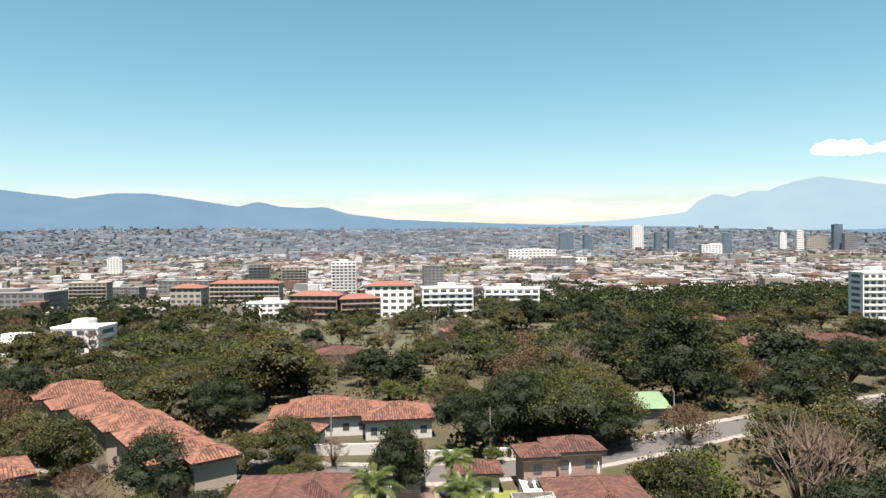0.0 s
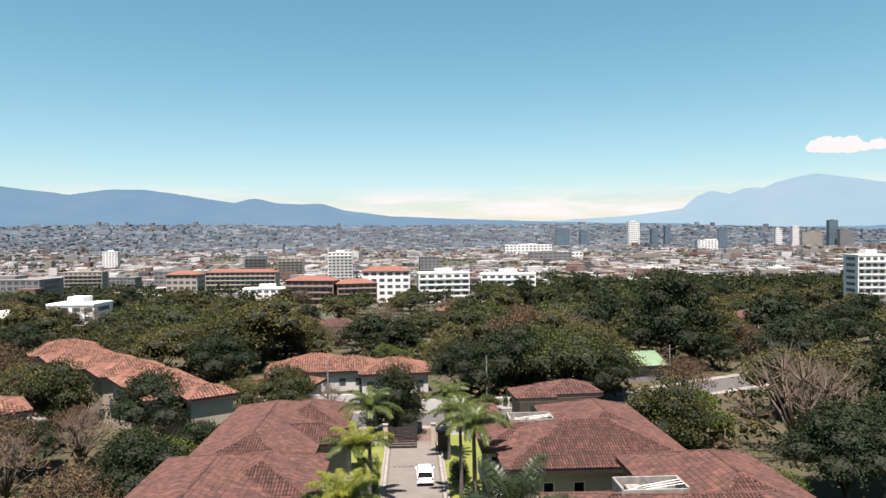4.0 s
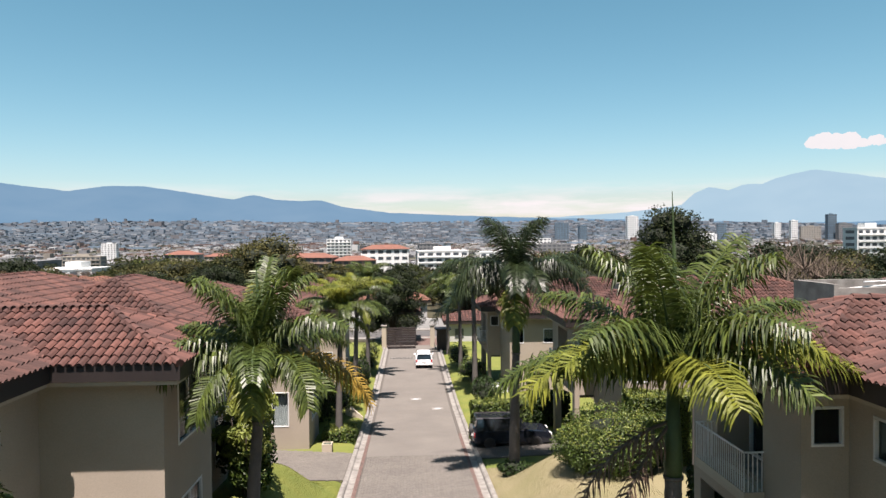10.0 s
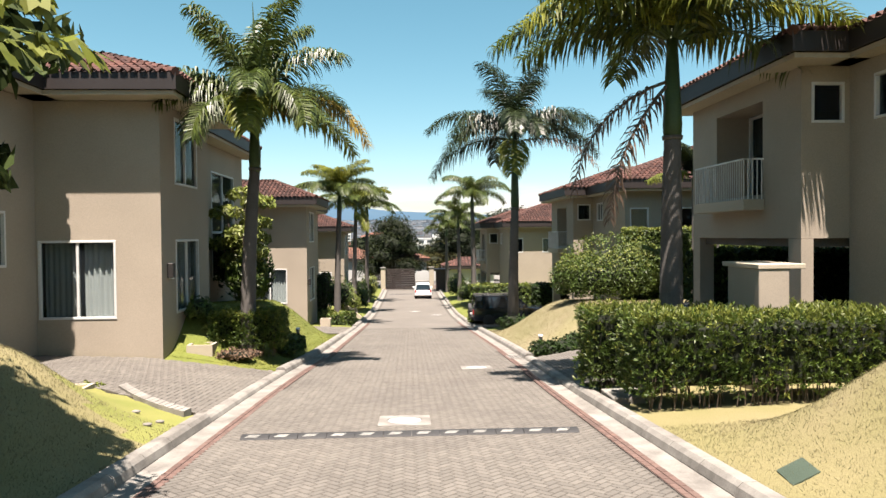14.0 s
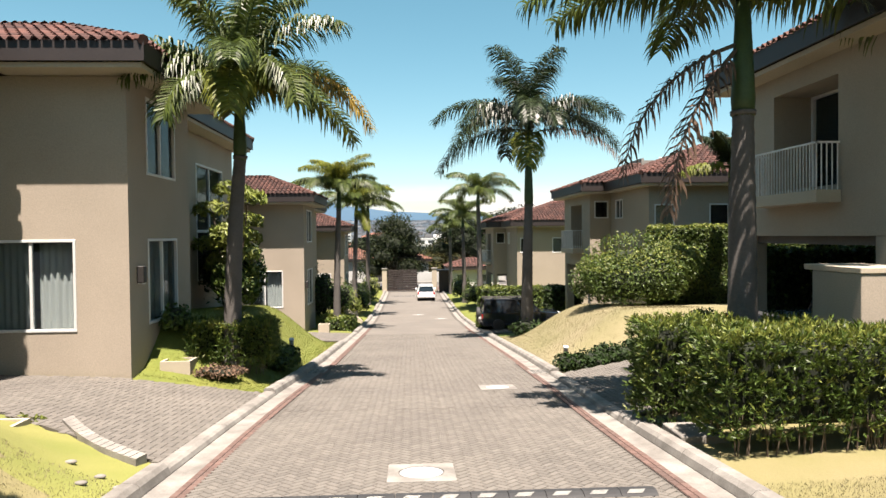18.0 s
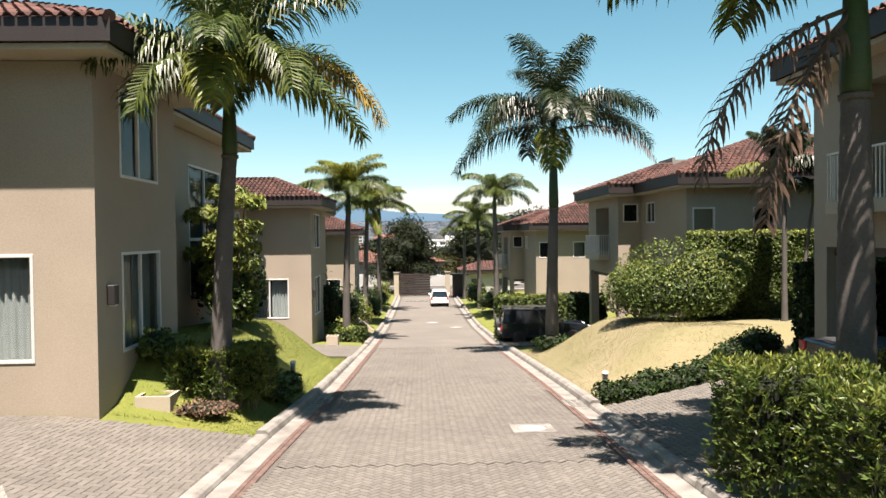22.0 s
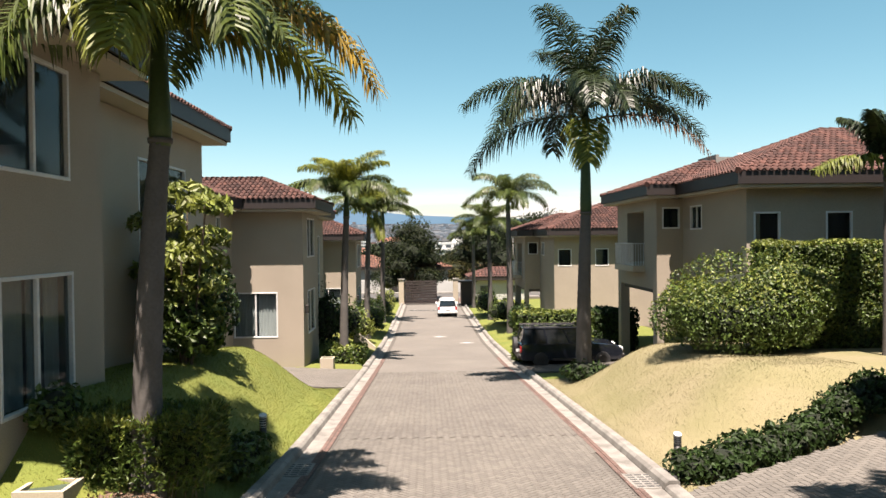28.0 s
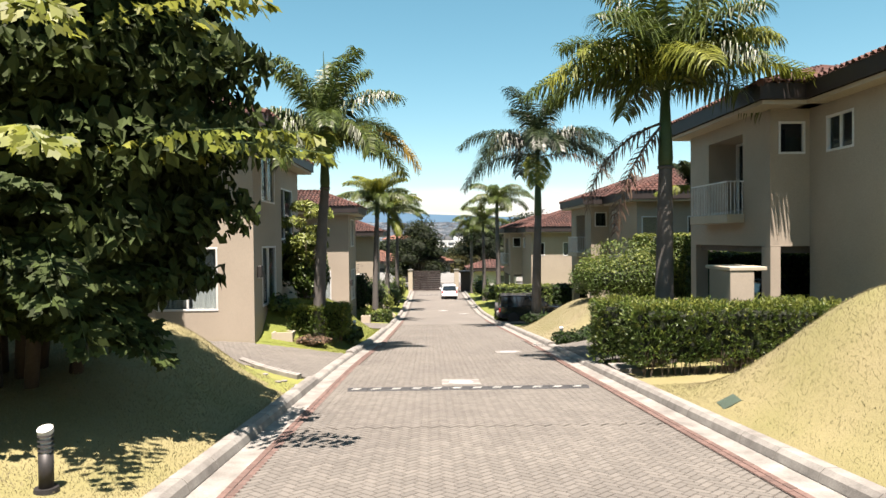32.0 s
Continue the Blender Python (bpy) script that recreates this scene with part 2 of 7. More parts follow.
TREE_DARK = mat("dark tree leaves", (0.0192, 0.0274, 0.0104), (0.0104, 0.0163, 0.0067), 0.5, 5, 0.6, 0, each="island", spread=0.6, leaf=0.2, spec=0.12)
TREE_GREEN = mat("dull green tree leaves", (0.0400, 0.0474, 0.0155), (0.0215, 0.0281, 0.0104), 0.4, 5, 0.6, 0, each="island", spread=0.55, leaf=0.25, spec=0.12)
TREE_FRESH = mat("fresh green tree leaves", (0.0725, 0.0873, 0.0178), (0.0444, 0.0592, 0.0133), 0.4, 5, 0.6, 0, each="island", spread=0.5, leaf=0.3, spec=0.12)
TREE_OLIVE = mat("olive tree leaves", (0.0781, 0.0711, 0.0245), (0.0440, 0.0440, 0.0160), 0.3, 5, 0.7, 0, each="island", spread=0.5, leaf=0.2, spec=0.12)
TREE_RUST = mat("dry rusty tree leaves", (0.0932, 0.0607, 0.0340), (0.0577, 0.0400, 0.0252), 0.3, 5, 0.8, 0, each="island", spread=0.5, leaf=0.2, spec=0.12)
# near-black colour that puts shade inside hedges, shrubs and crowns
CORE = mat("foliage core painted as shade", (0.00924, 0.0134, 0.0042), (0.00588, 0.0084, 0.00336), 2, 12, 0.95, 0.4)
WATER = mat("pool water", (0.0336, 0.176, 0.21), None, 1, 5, 0.05, 0.1)

# ---- helpers for parts ----


def part(name, bm, material, parent=None, label="", smooth=False, normals=True):
    """Links a bmesh as one mesh object, under a thing or a part."""
    if normals:
        bmesh.ops.recalc_face_normals(bm, faces=bm.faces)
    me = bpy.data.meshes.new(name)
    bm.to_mesh(me)
    bm.free()
    if smooth:
        me.shade_smooth()
    me.materials.append(material)
    ob = new(name, me)
    ob.parent = parent
    if label:
        ob["label"] = label
    return ob


def raw(name, verts, faces, material, parent=None, label="", smooth=False):
    """Links plain vertices and faces as one mesh object."""
    me = bpy.data.meshes.new(name)
    me.from_pydata(verts, [], faces)
    if smooth:
        me.shade_smooth()
    me.materials.append(material)
    ob = new(name, me)
    ob.parent = parent
    if label:
        ob["label"] = label
    return ob


def thing(name, place, label, category, group="", kind=""):
    ob = new(name)
    ob.location = place
    return tagged(ob, label, category, group, kind)


def box(bm, x0, y0, z0, x1, y1, z1, bevel=0.0):
    x0, x1, y0, y1, z0, z1 = min(x0, x1), max(x0, x1), min(y0, y1), max(y0, y1), min(z0, z1), max(z0, z1)
    r = bmesh.ops.create_cube(bm, size=1.0, matrix=Matrix.Translation(((x0 + x1) / 2, (y0 + y1) / 2, (z0 + z1) / 2)) @ Matrix.Diagonal((x1 - x0, y1 - y0, z1 - z0, 1)))
    if bevel:
        es = {e for v in r["verts"] for e in v.link_edges}
        bmesh.ops.bevel(bm, geom=list(es), offset=bevel, segments=1, affect="EDGES")
    return r["verts"]


def boxed(name, dims, material, parent=None, label="", bevel=0.0):
    bm = bmesh.new()
    box(bm, *dims, bevel=bevel)
    return part(name, bm, material, parent, label)


def prism(bm, poly, z0, z1):
    """An upright prism over a plan polygon."""
    lo, hi = [bm.verts.new((x, y, z0)) for x, y in poly], [bm.verts.new((x, y, z1)) for x, y in poly]
    bm.faces.new(lo[::-1])
    bm.faces.new(hi)
    for i in range(len(poly)):
        j = (i + 1) % len(poly)
        bm.faces.new((lo[i], lo[j], hi[j], hi[i]))


def tube(bm, pts, radii, sides=10, caps=True):
    """A tube along points with a radius at each."""
    rings = []
    for i, p in enumerate(pts):
        p = Vector(p)
        d = (Vector(pts[min(i + 1, len(pts) - 1)]) - Vector(pts[max(i - 1, 0)])).normalized()
        q = d.to_track_quat("Z", "Y")
        rings.append([bm.verts.new(p + q @ Vector((radii[i] * math.cos(a), radii[i] * math.sin(a), 0))) for a in [2 * math.pi * s / sides for s in range(sides)]])
    for a, b in zip(rings, rings[1:]):
        for s in range(sides):
            bm.faces.new((a[s], a[(s + 1) % sides], b[(s + 1) % sides], b[s]))
    if caps:
        bm.faces.new(rings[0][::-1])
        bm.faces.new(rings[-1])


def smoothstep(a, b, v):
    t = min(1, max(0, (v - a) / (b - a)))
    return t * t * (3 - 2 * t)

# ---- the lie of the land ----
PROFILE = ((-400, 8.0), (-60, 4.6), (-14, 1.80), (10, 0.07), (18.6, -0.57), (22.5, -0.90), (43, -2.50), (55, -3.25), (60, -3.42), (75, -3.72), (90, -3.88), (105, -4.25), (140, -5), (300, -12), (600, -24), (1000, -34), (1600, -30), (2500, -8), (3500, 45), (4300, 95), (5200, 100))


def road_z(y):
    for (a, za), (b, zb) in zip(PROFILE, PROFILE[1:]):
        if y <= b:
            return za + (zb - za) * (y - a) / (b - a) if y > a else za
    return PROFILE[-1][1]


def road_x(y):
    return -0.05 - 0.23 * (1 - smoothstep(13, 26, y))


HALF, RED, GUTTER, KERB = 2.92, 3.12, 3.46, 3.74     # half widths: pavers, red band, gutter, back of kerb
PADS = ((11.2, 18.6), (34.5, 41.6), (59.0, 65.0))    # driveways on the side of the first houses


def mound(x, y):
    """Lawn heights over the road's level."""
    u = x - road_x(y)
    h = 0.0
    if u < 0:
        d = -u - KERB
        for a, rise, b, fall, top, far in ((1.5, 5.5, 11.6, 3.2, 1.18, 2.7), (18.7, 2.4, 35.0, 3.6, 1.75, 2.9), (46.5, 2.6, 58.5, 3.0, 0.9, 4)):
            b += 0.58 * max(0, d) * (a < 2)
            s = smoothstep(a, a + rise, y) * (1 - smoothstep(b - fall, b, y))
            h = max(h, s * top * smoothstep(-0.2, far, d))
        h += 0.10 * smoothstep(0, 3, d) + min(0.40, 0.125 * max(0, d)) * smoothstep(8, 11.5, y) * (1 - smoothstep(18.6, 20.5, y))
    else:
        d = u - KERB
        for a, rise, b, fall, top, far in ((-30, 3, 10.5, 4.0, 2.1, 3.4), (22.6, 3.0, 36.0, 3.2, 1.55, 3.6), (46, 3.0, 60, 3.2, 0.7, 4)):
            s = smoothstep(a, a + rise, y) * (1 - smoothstep(b - fall, b, y))
            h = max(h, s * top * smoothstep(-0.2, far, d))
        h += 0.12 * smoothstep(0, 4, d)
    return h


def land(x, y):
    """The ground's height."""
    z = road_z(y)
    u = abs(x - road_x(y))
    if y < 96 and u < KERB:
        return z - 0.30
    near = 1 - smoothstep(16, 40, u)
    z += near * mound(x, y) * (1 - smoothstep(85, 100, y))
    if x < 0 and u < 14 and 11.7 + 0.60 * (u - KERB) < y < 18.6:
        z = min(z, drive_z(x, y) - 0.05)
    if y > 300:
        z += 7 * noise.noise(Vector((x / 260, y / 260, 0))) * smoothstep(300, 900, y)
    if y > 1500:
        z += smoothstep(1500, 4300, y) * 60 * smoothstep(300, -2600, x)
    return z


def drive_z(x, y):
    """Height of the driveways, steeper up to the first carport."""
    d = max(0, abs(x - road_x(y)) - KERB)
    return road_z(y) + 0.05 + (0.10 * min(d, 5.6) if x > 0 and y < 28 else 0.125 * min(d, 3.4) + 0.04 * max(0, d - 3.4) if y < 25 else 0.035 * d)


def axis(parts):
    out = []
    for a, b, step in parts:
        out += list(np.arange(a, b, step))
    return out


xs = axis(((-5200, -1200, 250), (-1200, -200, 60), (-200, -40, 10), (-40, -14, 2), (-14, -4.2, 0.35), (-4.2, 2.8, 0.7), (2.8, 14, 0.35), (14, 40, 2), (40, 200, 10), (200, 1200, 60), (1200, 5300, 250)))
ys = axis(((-400, -30, 30), (-30, -6, 2), (-6, 48, 0.4), (48, 100, 1), (100, 200, 6), (200, 600, 20), (600, 1600, 60), (1600, 5100, 200)))
verts = [(x, y, land(x, y)) for y in ys for x in xs]
nx = len(xs)
faces, kinds = [], []
for j in range(len(ys) - 1):
    for i in range(nx - 1):
        faces.append((j * nx + i, j * nx + i + 1, (j + 1) * nx + i + 1, (j + 1) * nx + i))
        x, y = (xs[i] + xs[i + 1]) / 2, (ys[j] + ys[j + 1]) / 2
        u = abs(x - road_x(y))
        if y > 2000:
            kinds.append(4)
        elif y > 200:
            kinds.append(3)
        elif u < 14 and y < 96:
            edge = 11.4 + 0.58 * max(0, u - KERB)
            dry = y < edge - 1.9 if x < 0 else y < 37
            kinds.append(6 if dry and x > 0 and y > 15 else 1 if dry else 5 if x < 0 and y < edge + 1 else 0)
        else:
            kinds.append(2)
ground = raw("ground", verts, faces, GRASS_GREEN, smooth=True)
FIELD = mat("far fields", (0.0546, 0.0525, 0.0294), (0.0336, 0.0357, 0.021), 0.02, 0.3, 0.95, 0)
WILD = mat("dry undergrowth", (0.0546, 0.042, 0.021), (0.0252, 0.0273, 0.0118), 0.12, 4, 0.95, 0.6)
# the farthest land glows in haze colour instead of taking light
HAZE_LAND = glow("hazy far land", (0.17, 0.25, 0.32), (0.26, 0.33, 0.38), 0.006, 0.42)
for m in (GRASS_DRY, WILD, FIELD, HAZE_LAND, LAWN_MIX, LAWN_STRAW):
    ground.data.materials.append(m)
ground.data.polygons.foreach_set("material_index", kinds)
tagged(ground, "sloping ground with green and dry lawns, dry undergrowth, far fields and land glowing as haze", "ground", kind="structure")

# ---- the lane: bed, kerbs, gutters, red bands ----


def ribbon(name, u0, u1, y0, y1, dz, material, label, step=1.0, depth=0.25, bulge=0.0):
    """A strip along the lane from u0 to u1 off its middle, with thickness."""
    bm = bmesh.new()
    rows = []
    n = max(2, int((y1 - y0) / step) + 1)
    for i in range(n):
        y = y0 + (y1 - y0) * i / (n - 1)
        c, z = road_x(y), road_z(y) + dz
        pts = [(c + u0, y, z - depth), (c + u0, y, z), (c + (u0 + u1) / 2, y, z + bulge), (c + u1, y, z), (c + u1, y, z - depth)]
        rows.append([bm.verts.new(p) for p in pts])
    for a, b in zip(rows, rows[1:]):
        for k in range(4):
            bm.faces.new((a[k], a[k + 1], b[k + 1], b[k]))
    bm.faces.new(rows[0])
    bm.faces.new(rows[-1][::-1])
    return tagged(part(name, bm, material), label, kind="structure")


Y0, Y1 = -14.0, 92.0
tagged(ribbon("road", -HALF, HALF, Y0, Y1, -0.02, JOINT, "sloping lane bed of sandy joints under grey pavers"), category="road")
lanes = []
for s, side in ((-1, "west"), (1, "east")):
    a, b = sorted((s * (HALF + 0.003), s * (RED - 0.003)))
    tagged(ribbon("trim_red_band_" + side, a, b, Y0, Y1, -0.010, JOINT, "bed of the red paver band along the lane"), category="paving")
    a, b = sorted((s * RED, s * (GUTTER - 0.002)))
    tagged(ribbon("gutter_" + side, a, b, Y0, Y1, -0.012, CONCRETE, "shallow pale concrete gutter, stained", bulge=-0.02), category="gutter")
    # kerb stones, rounded, one after the other; low at the driveways
    stones = thing("kerb_" + side, (0, 0, 0), "weathered rounded concrete kerb, lowered at driveways", "kerb", kind="structure")
    y = Y0
    while y < Y1:
        e = y + 0.98
        low = any(p - 0.6 < y < q - 0.5 for p, q in PADS) if s < 0 else any(p < y < q for p, q in ((14.4, 20.6), (38.6, 45), (62, 68)))
        top = 0.085 if low else 0.15
        bm = bmesh.new()
        rows = []
        for yy in (y + 0.006, e - 0.006):
            c, z = road_x(yy), road_z(yy)
            sec = [(GUTTER, -0.2), (GUTTER, 0.0), (GUTTER + 0.03, top * 0.65), (GUTTER + 0.09, top), (KERB - 0.03, top), (KERB, top - 0.03), (KERB, -0.2)]
            rows.append([bm.verts.new((c + s * p, yy, z + q)) for p, q in sec])
        for k in range(7):
            bm.faces.new((rows[0][k], rows[0][(k + 1) % 7], rows[1][(k + 1) % 7], rows[1][k]))
        bm.faces.new(rows[0])
        bm.faces.new(rows[1][::-1])
        part("kerb_stone", bm, CONCRETE, stones)
        y += 0.98


# unseen wall, added to block the low southern sky and deepen shade
tagged(boxed("wall_south", (-34, -22.4, 1.5, 34, -22, 11.0), STUCCO), "unseen plain wall added behind the start to cut low sky light", "wall", kind="structure")


def slab(name, poly, dz, material, label, depth=0.9, step=0.7, category=""):
    """A paved patch that follows the land's slope: a grid clipped to a four-sided plan."""
    (ax, ay), (bx, by), (cx, cy), (dx, dy) = poly
    nu, nv = 10, max(2, int(abs(dy - ay) / step))
    bm = bmesh.new()
    grid = []
    for j in range(nv + 1):
        v = j / nv
        row = []
        for i in range(nu + 1):
            u = i / nu
            x = (ax * (1 - u) + bx * u) * (1 - v) + (dx * (1 - u) + cx * u) * v
            y = (ay * (1 - u) + by * u) * (1 - v) + (dy * (1 - u) + cy * u) * v
            row.append(bm.verts.new((x, y, drive_z(x, y))))
        grid.append(row)
    top = []
    for j in range(nv):
        for i in range(nu):
            top.append(bm.faces.new((grid[j][i], grid[j][i + 1], grid[j + 1][i + 1], grid[j + 1][i])))
    r = bmesh.ops.extrude_face_region(bm, geom=top)
    for v in r["geom"]:
        if isinstance(v, bmesh.types.BMVert):
            v.co.z -= depth
    return tagged(part(name, bm, material), label, category or name, kind="structure")

# ---- houses ----
TILE_W, TILE_L = 0.245, 0.43


def tile_patch(verts, faces, o, right, up, n, w, length, segs=4):
    """One barrel tile: o is its lower left corner, right and up run in the roof's plane, n is its normal."""
    k = len(verts)
    for lift, s in ((0.055, 0.0), (0.012, 1.0)):
        for i in range(segs + 1):
            a = math.pi * i / segs
            p = o + right * (w * (0.09 + 0.82 * i / segs)) + up * (length * s) + n * (lift + 0.085 * math.sin(a))
            verts.append(p[:])
    for i in range(segs):
        faces.append((k + i, k + i + 1, k + segs + 2 + i, k + segs + 1 + i))
    # lip at the lower edge
    q = len(verts)
    for i in range(segs + 1):
        a = math.pi * i / segs
        verts.append((o + right * (w * (0.09 + 0.82 * i / segs)) + n * (0.015 + 0.085 * math.sin(a)))[:])
    for i in range(segs):
        faces.append((k + i, q + i, q + i + 1, k + i + 1))


def inside(p, poly):
    hit = False
    for (ax, ay), (bx, by) in zip(poly, poly[1:] + poly[:1]):
        if (ay > p[1]) != (by > p[1]) and p[0] < (bx - ax) * (p[1] - ay) / (by - ay) + ax:
            hit = not hit
    return hit


def hip_faces(x0, y0, x1, y1, z, pitch):
    """The four slopes of a hip roof over a rectangle: (corners, eave start, eave direction, inward direction)."""
    w, h = x1 - x0, y1 - y0
    d = min(w, h) / 2
    if w >= h:
        a, b = Vector((x0 + d, y0 + d, z + pitch * d)), Vector((x1 - d, y0 + d, z + pitch * d))
    else:
        a, b = Vector((x0 + d, y0 + d, z + pitch * d)), Vector((x0 + d, y1 - d, z + pitch * d))
    p = [Vector((x0, y0, z)), Vector((x1, y0, z)), Vector((x1, y1, z)), Vector((x0, y1, z))]
    if w >= h:
        return [([p[0], p[1], b, a]), ([p[1], p[2], b]), ([p[2], p[3], a, b]), ([p[3], p[0], a])], (a, b)
    return [([p[0], p[1], a]), ([p[1], p[2], b, a]), ([p[2], p[3], b]), ([p[3], p[0], a, b])], (a, b)


def hip_roof(house, rects, z, pitch, material, tile_w=TILE_W, tile_l=TILE_L, fascia=True, soffit_z=None, label="hip roof of weathered red clay barrel tiles", pieces=0):
    """A roof of overlapping hips over rectangles, each (x0, y0, x1, y1[, pitch]); slopes hidden inside another are skipped. Tiles are real."""
    planes = []
    for r in rects:
        fs, ridge = hip_faces(*r[:4], z, r[4] if len(r) > 4 else pitch)
        planes.append((r, fs, ridge))

    def height(r, x, y):
        x0, y0, x1, y1 = r[:4]
        d = min(x - x0, x1 - x, y - y0, y1 - y)
        return -1e9 if d < 0 else z + min(d, min(x1 - x0, y1 - y0) / 2) * (r[4] if len(r) > 4 else pitch)

    bm = bmesh.new()
    for r, fs, ridge in planes:
        for f in fs:
            bm.faces.new([bm.verts.new(p) for p in f])
    # the deck shows through the gaps as painted shade
    deck = part("roof", bm, TILE_GAP_SHADE, house, label, normals=False)
    verts, faces = [], []
    for r, fs, ridge in planes:
        for f in fs:
            right = (f[1] - f[0]).normalized()
            n = right.cross(f[-1] - f[0]).normalized()
            if n.z < 0:
                n = -n
            up = n.cross(right)
            plan = [(right.dot(p - f[0]), up.dot(p - f[0])) for p in f]
            cols, rows = int(plan[1][0] / tile_w) + 1, int(max(q[1] for q in plan) / tile_l) + 1
            for j in range(rows):
                for i in range(cols):
                    c = (i * tile_w + tile_w / 2, j * tile_l + tile_l / 2)
                    if not inside(c, plan):
                        continue
                    o = f[0] + right * (i * tile_w) + up * (j * tile_l)
                    m = o + right * tile_w / 2 + up * tile_l / 2
                    if any(height(q, m.x, m.y) > m.z + 0.05 for q, _, _ in planes if q is not r):
                        continue
                    jog = Vector((0, 0, random.uniform(-0.006, 0.006)))
                    tile_patch(verts, faces, o + jog - up * 0.04, right, up, n, tile_w, tile_l * 1.12)
    if pieces:
        per_v, per_f = 15, 8
        for t in range(min(pieces, len(verts) // per_v)):
            v = verts[t * per_v:(t + 1) * per_v]
            raw("tile", v, [tuple(i - t * per_v for i in f) for f in faces[t * per_f:(t + 1) * per_f]], TILE_PIECE, deck)
        t = min(pieces, len(verts) // per_v)
        verts, faces = verts[t * per_v:], [tuple(i - t * per_v for i in f) for f in faces[t * per_f:]]
    tiles = raw("roof_tiles", verts, faces, material, deck)
    tiles["kind"] = "stuff"
    # ridge and hip caps
    bm = bmesh.new()
    for r, fs, ridge in planes:
        lines = [ridge] + [(f[0], f[-1] if len(f) == 4 else f[2]) for f in fs]
        for a, b in lines:
            if (b - a).length < 0.3:
                continue
            steps = max(2, int((b - a).length / 0.4))
            for i in range(steps):
                p, q = a.lerp(b, i / steps), a.lerp(b, (i + 1.08) / steps)
                m = (p + q) / 2
                if any(height(o, m.x, m.y) > m.z + 0.03 for o, _, _ in planes if o is not r):
                    continue
                tube(bm, [p + Vector((0, 0, 0.05)), q + Vector((0, 0, 0.03))], [0.12, 0.10], 8)
    part("ridge_tiles", bm, material, deck)["kind"] = "stuff"
    if fascia:
        for r, fs, ridge in planes:
            x0, y0, x1, y1 = r[:4]
            for a in ((x0, y0, x1, y0 + 0.06), (x0, y1 - 0.06, x1, y1), (x0, y0 + 0.06, x0 + 0.06, y1 - 0.06), (x1 - 0.06, y0 + 0.06, x1, y1 - 0.06)):
                boxed("fascia_board", (a[0], a[1], z - 0.40, a[2], a[3], z + 0.035), FASCIA, house, "dark brown fascia board")
            boxed("soffit", (x0 + 0.10, y0 + 0.10, z - 0.52, x1 - 0.10, y1 - 0.10, z - 0.41), TRIM, house, "plain cream soffit")
    return deck


def wall(name, house, a, b, z0, z1, holes=(), thick=0.2, material=None):
    """A wall from plan point a to b with holes (from, to, bottom, top) along it, thick to the left of a-b."""
    a, b = Vector((*a, 0)), Vector((*b, 0))
    along = (b - a).normalized()
    side = Vector((-along.y, along.x, 0))
    length = (b - a).length
    us = sorted({0.0, length, *[h[0] for h in holes], *[h[1] for h in holes]})
    zs = sorted({z0, z1, *[h[2] for h in holes], *[h[3] for h in holes]})
    bm = bmesh.new()
    for u0, u1 in zip(us, us[1:]):
        run = None
        for q0, q1 in zip(zs, zs[1:]):
            um, zm = (u0 + u1) / 2, (q0 + q1) / 2
            solid = not any(h[0] < um < h[1] and h[2] < zm < h[3] for h in holes)
            if solid and run is None:
                run = [q0, q1]
            elif solid:
                run[1] = q1
            if run and (not solid or q1 == zs[-1]):
                prism(bm, [(a + along * u0)[:2], (a + along * u1)[:2], (a + along * u1 + side * thick)[:2], (a + along * u0 + side * thick)[:2]], *run)
                run = None
    bmesh.ops.remove_doubles(bm, verts=bm.verts, dist=1e-4)
    return part(name, bm, material or STUCCO, house)


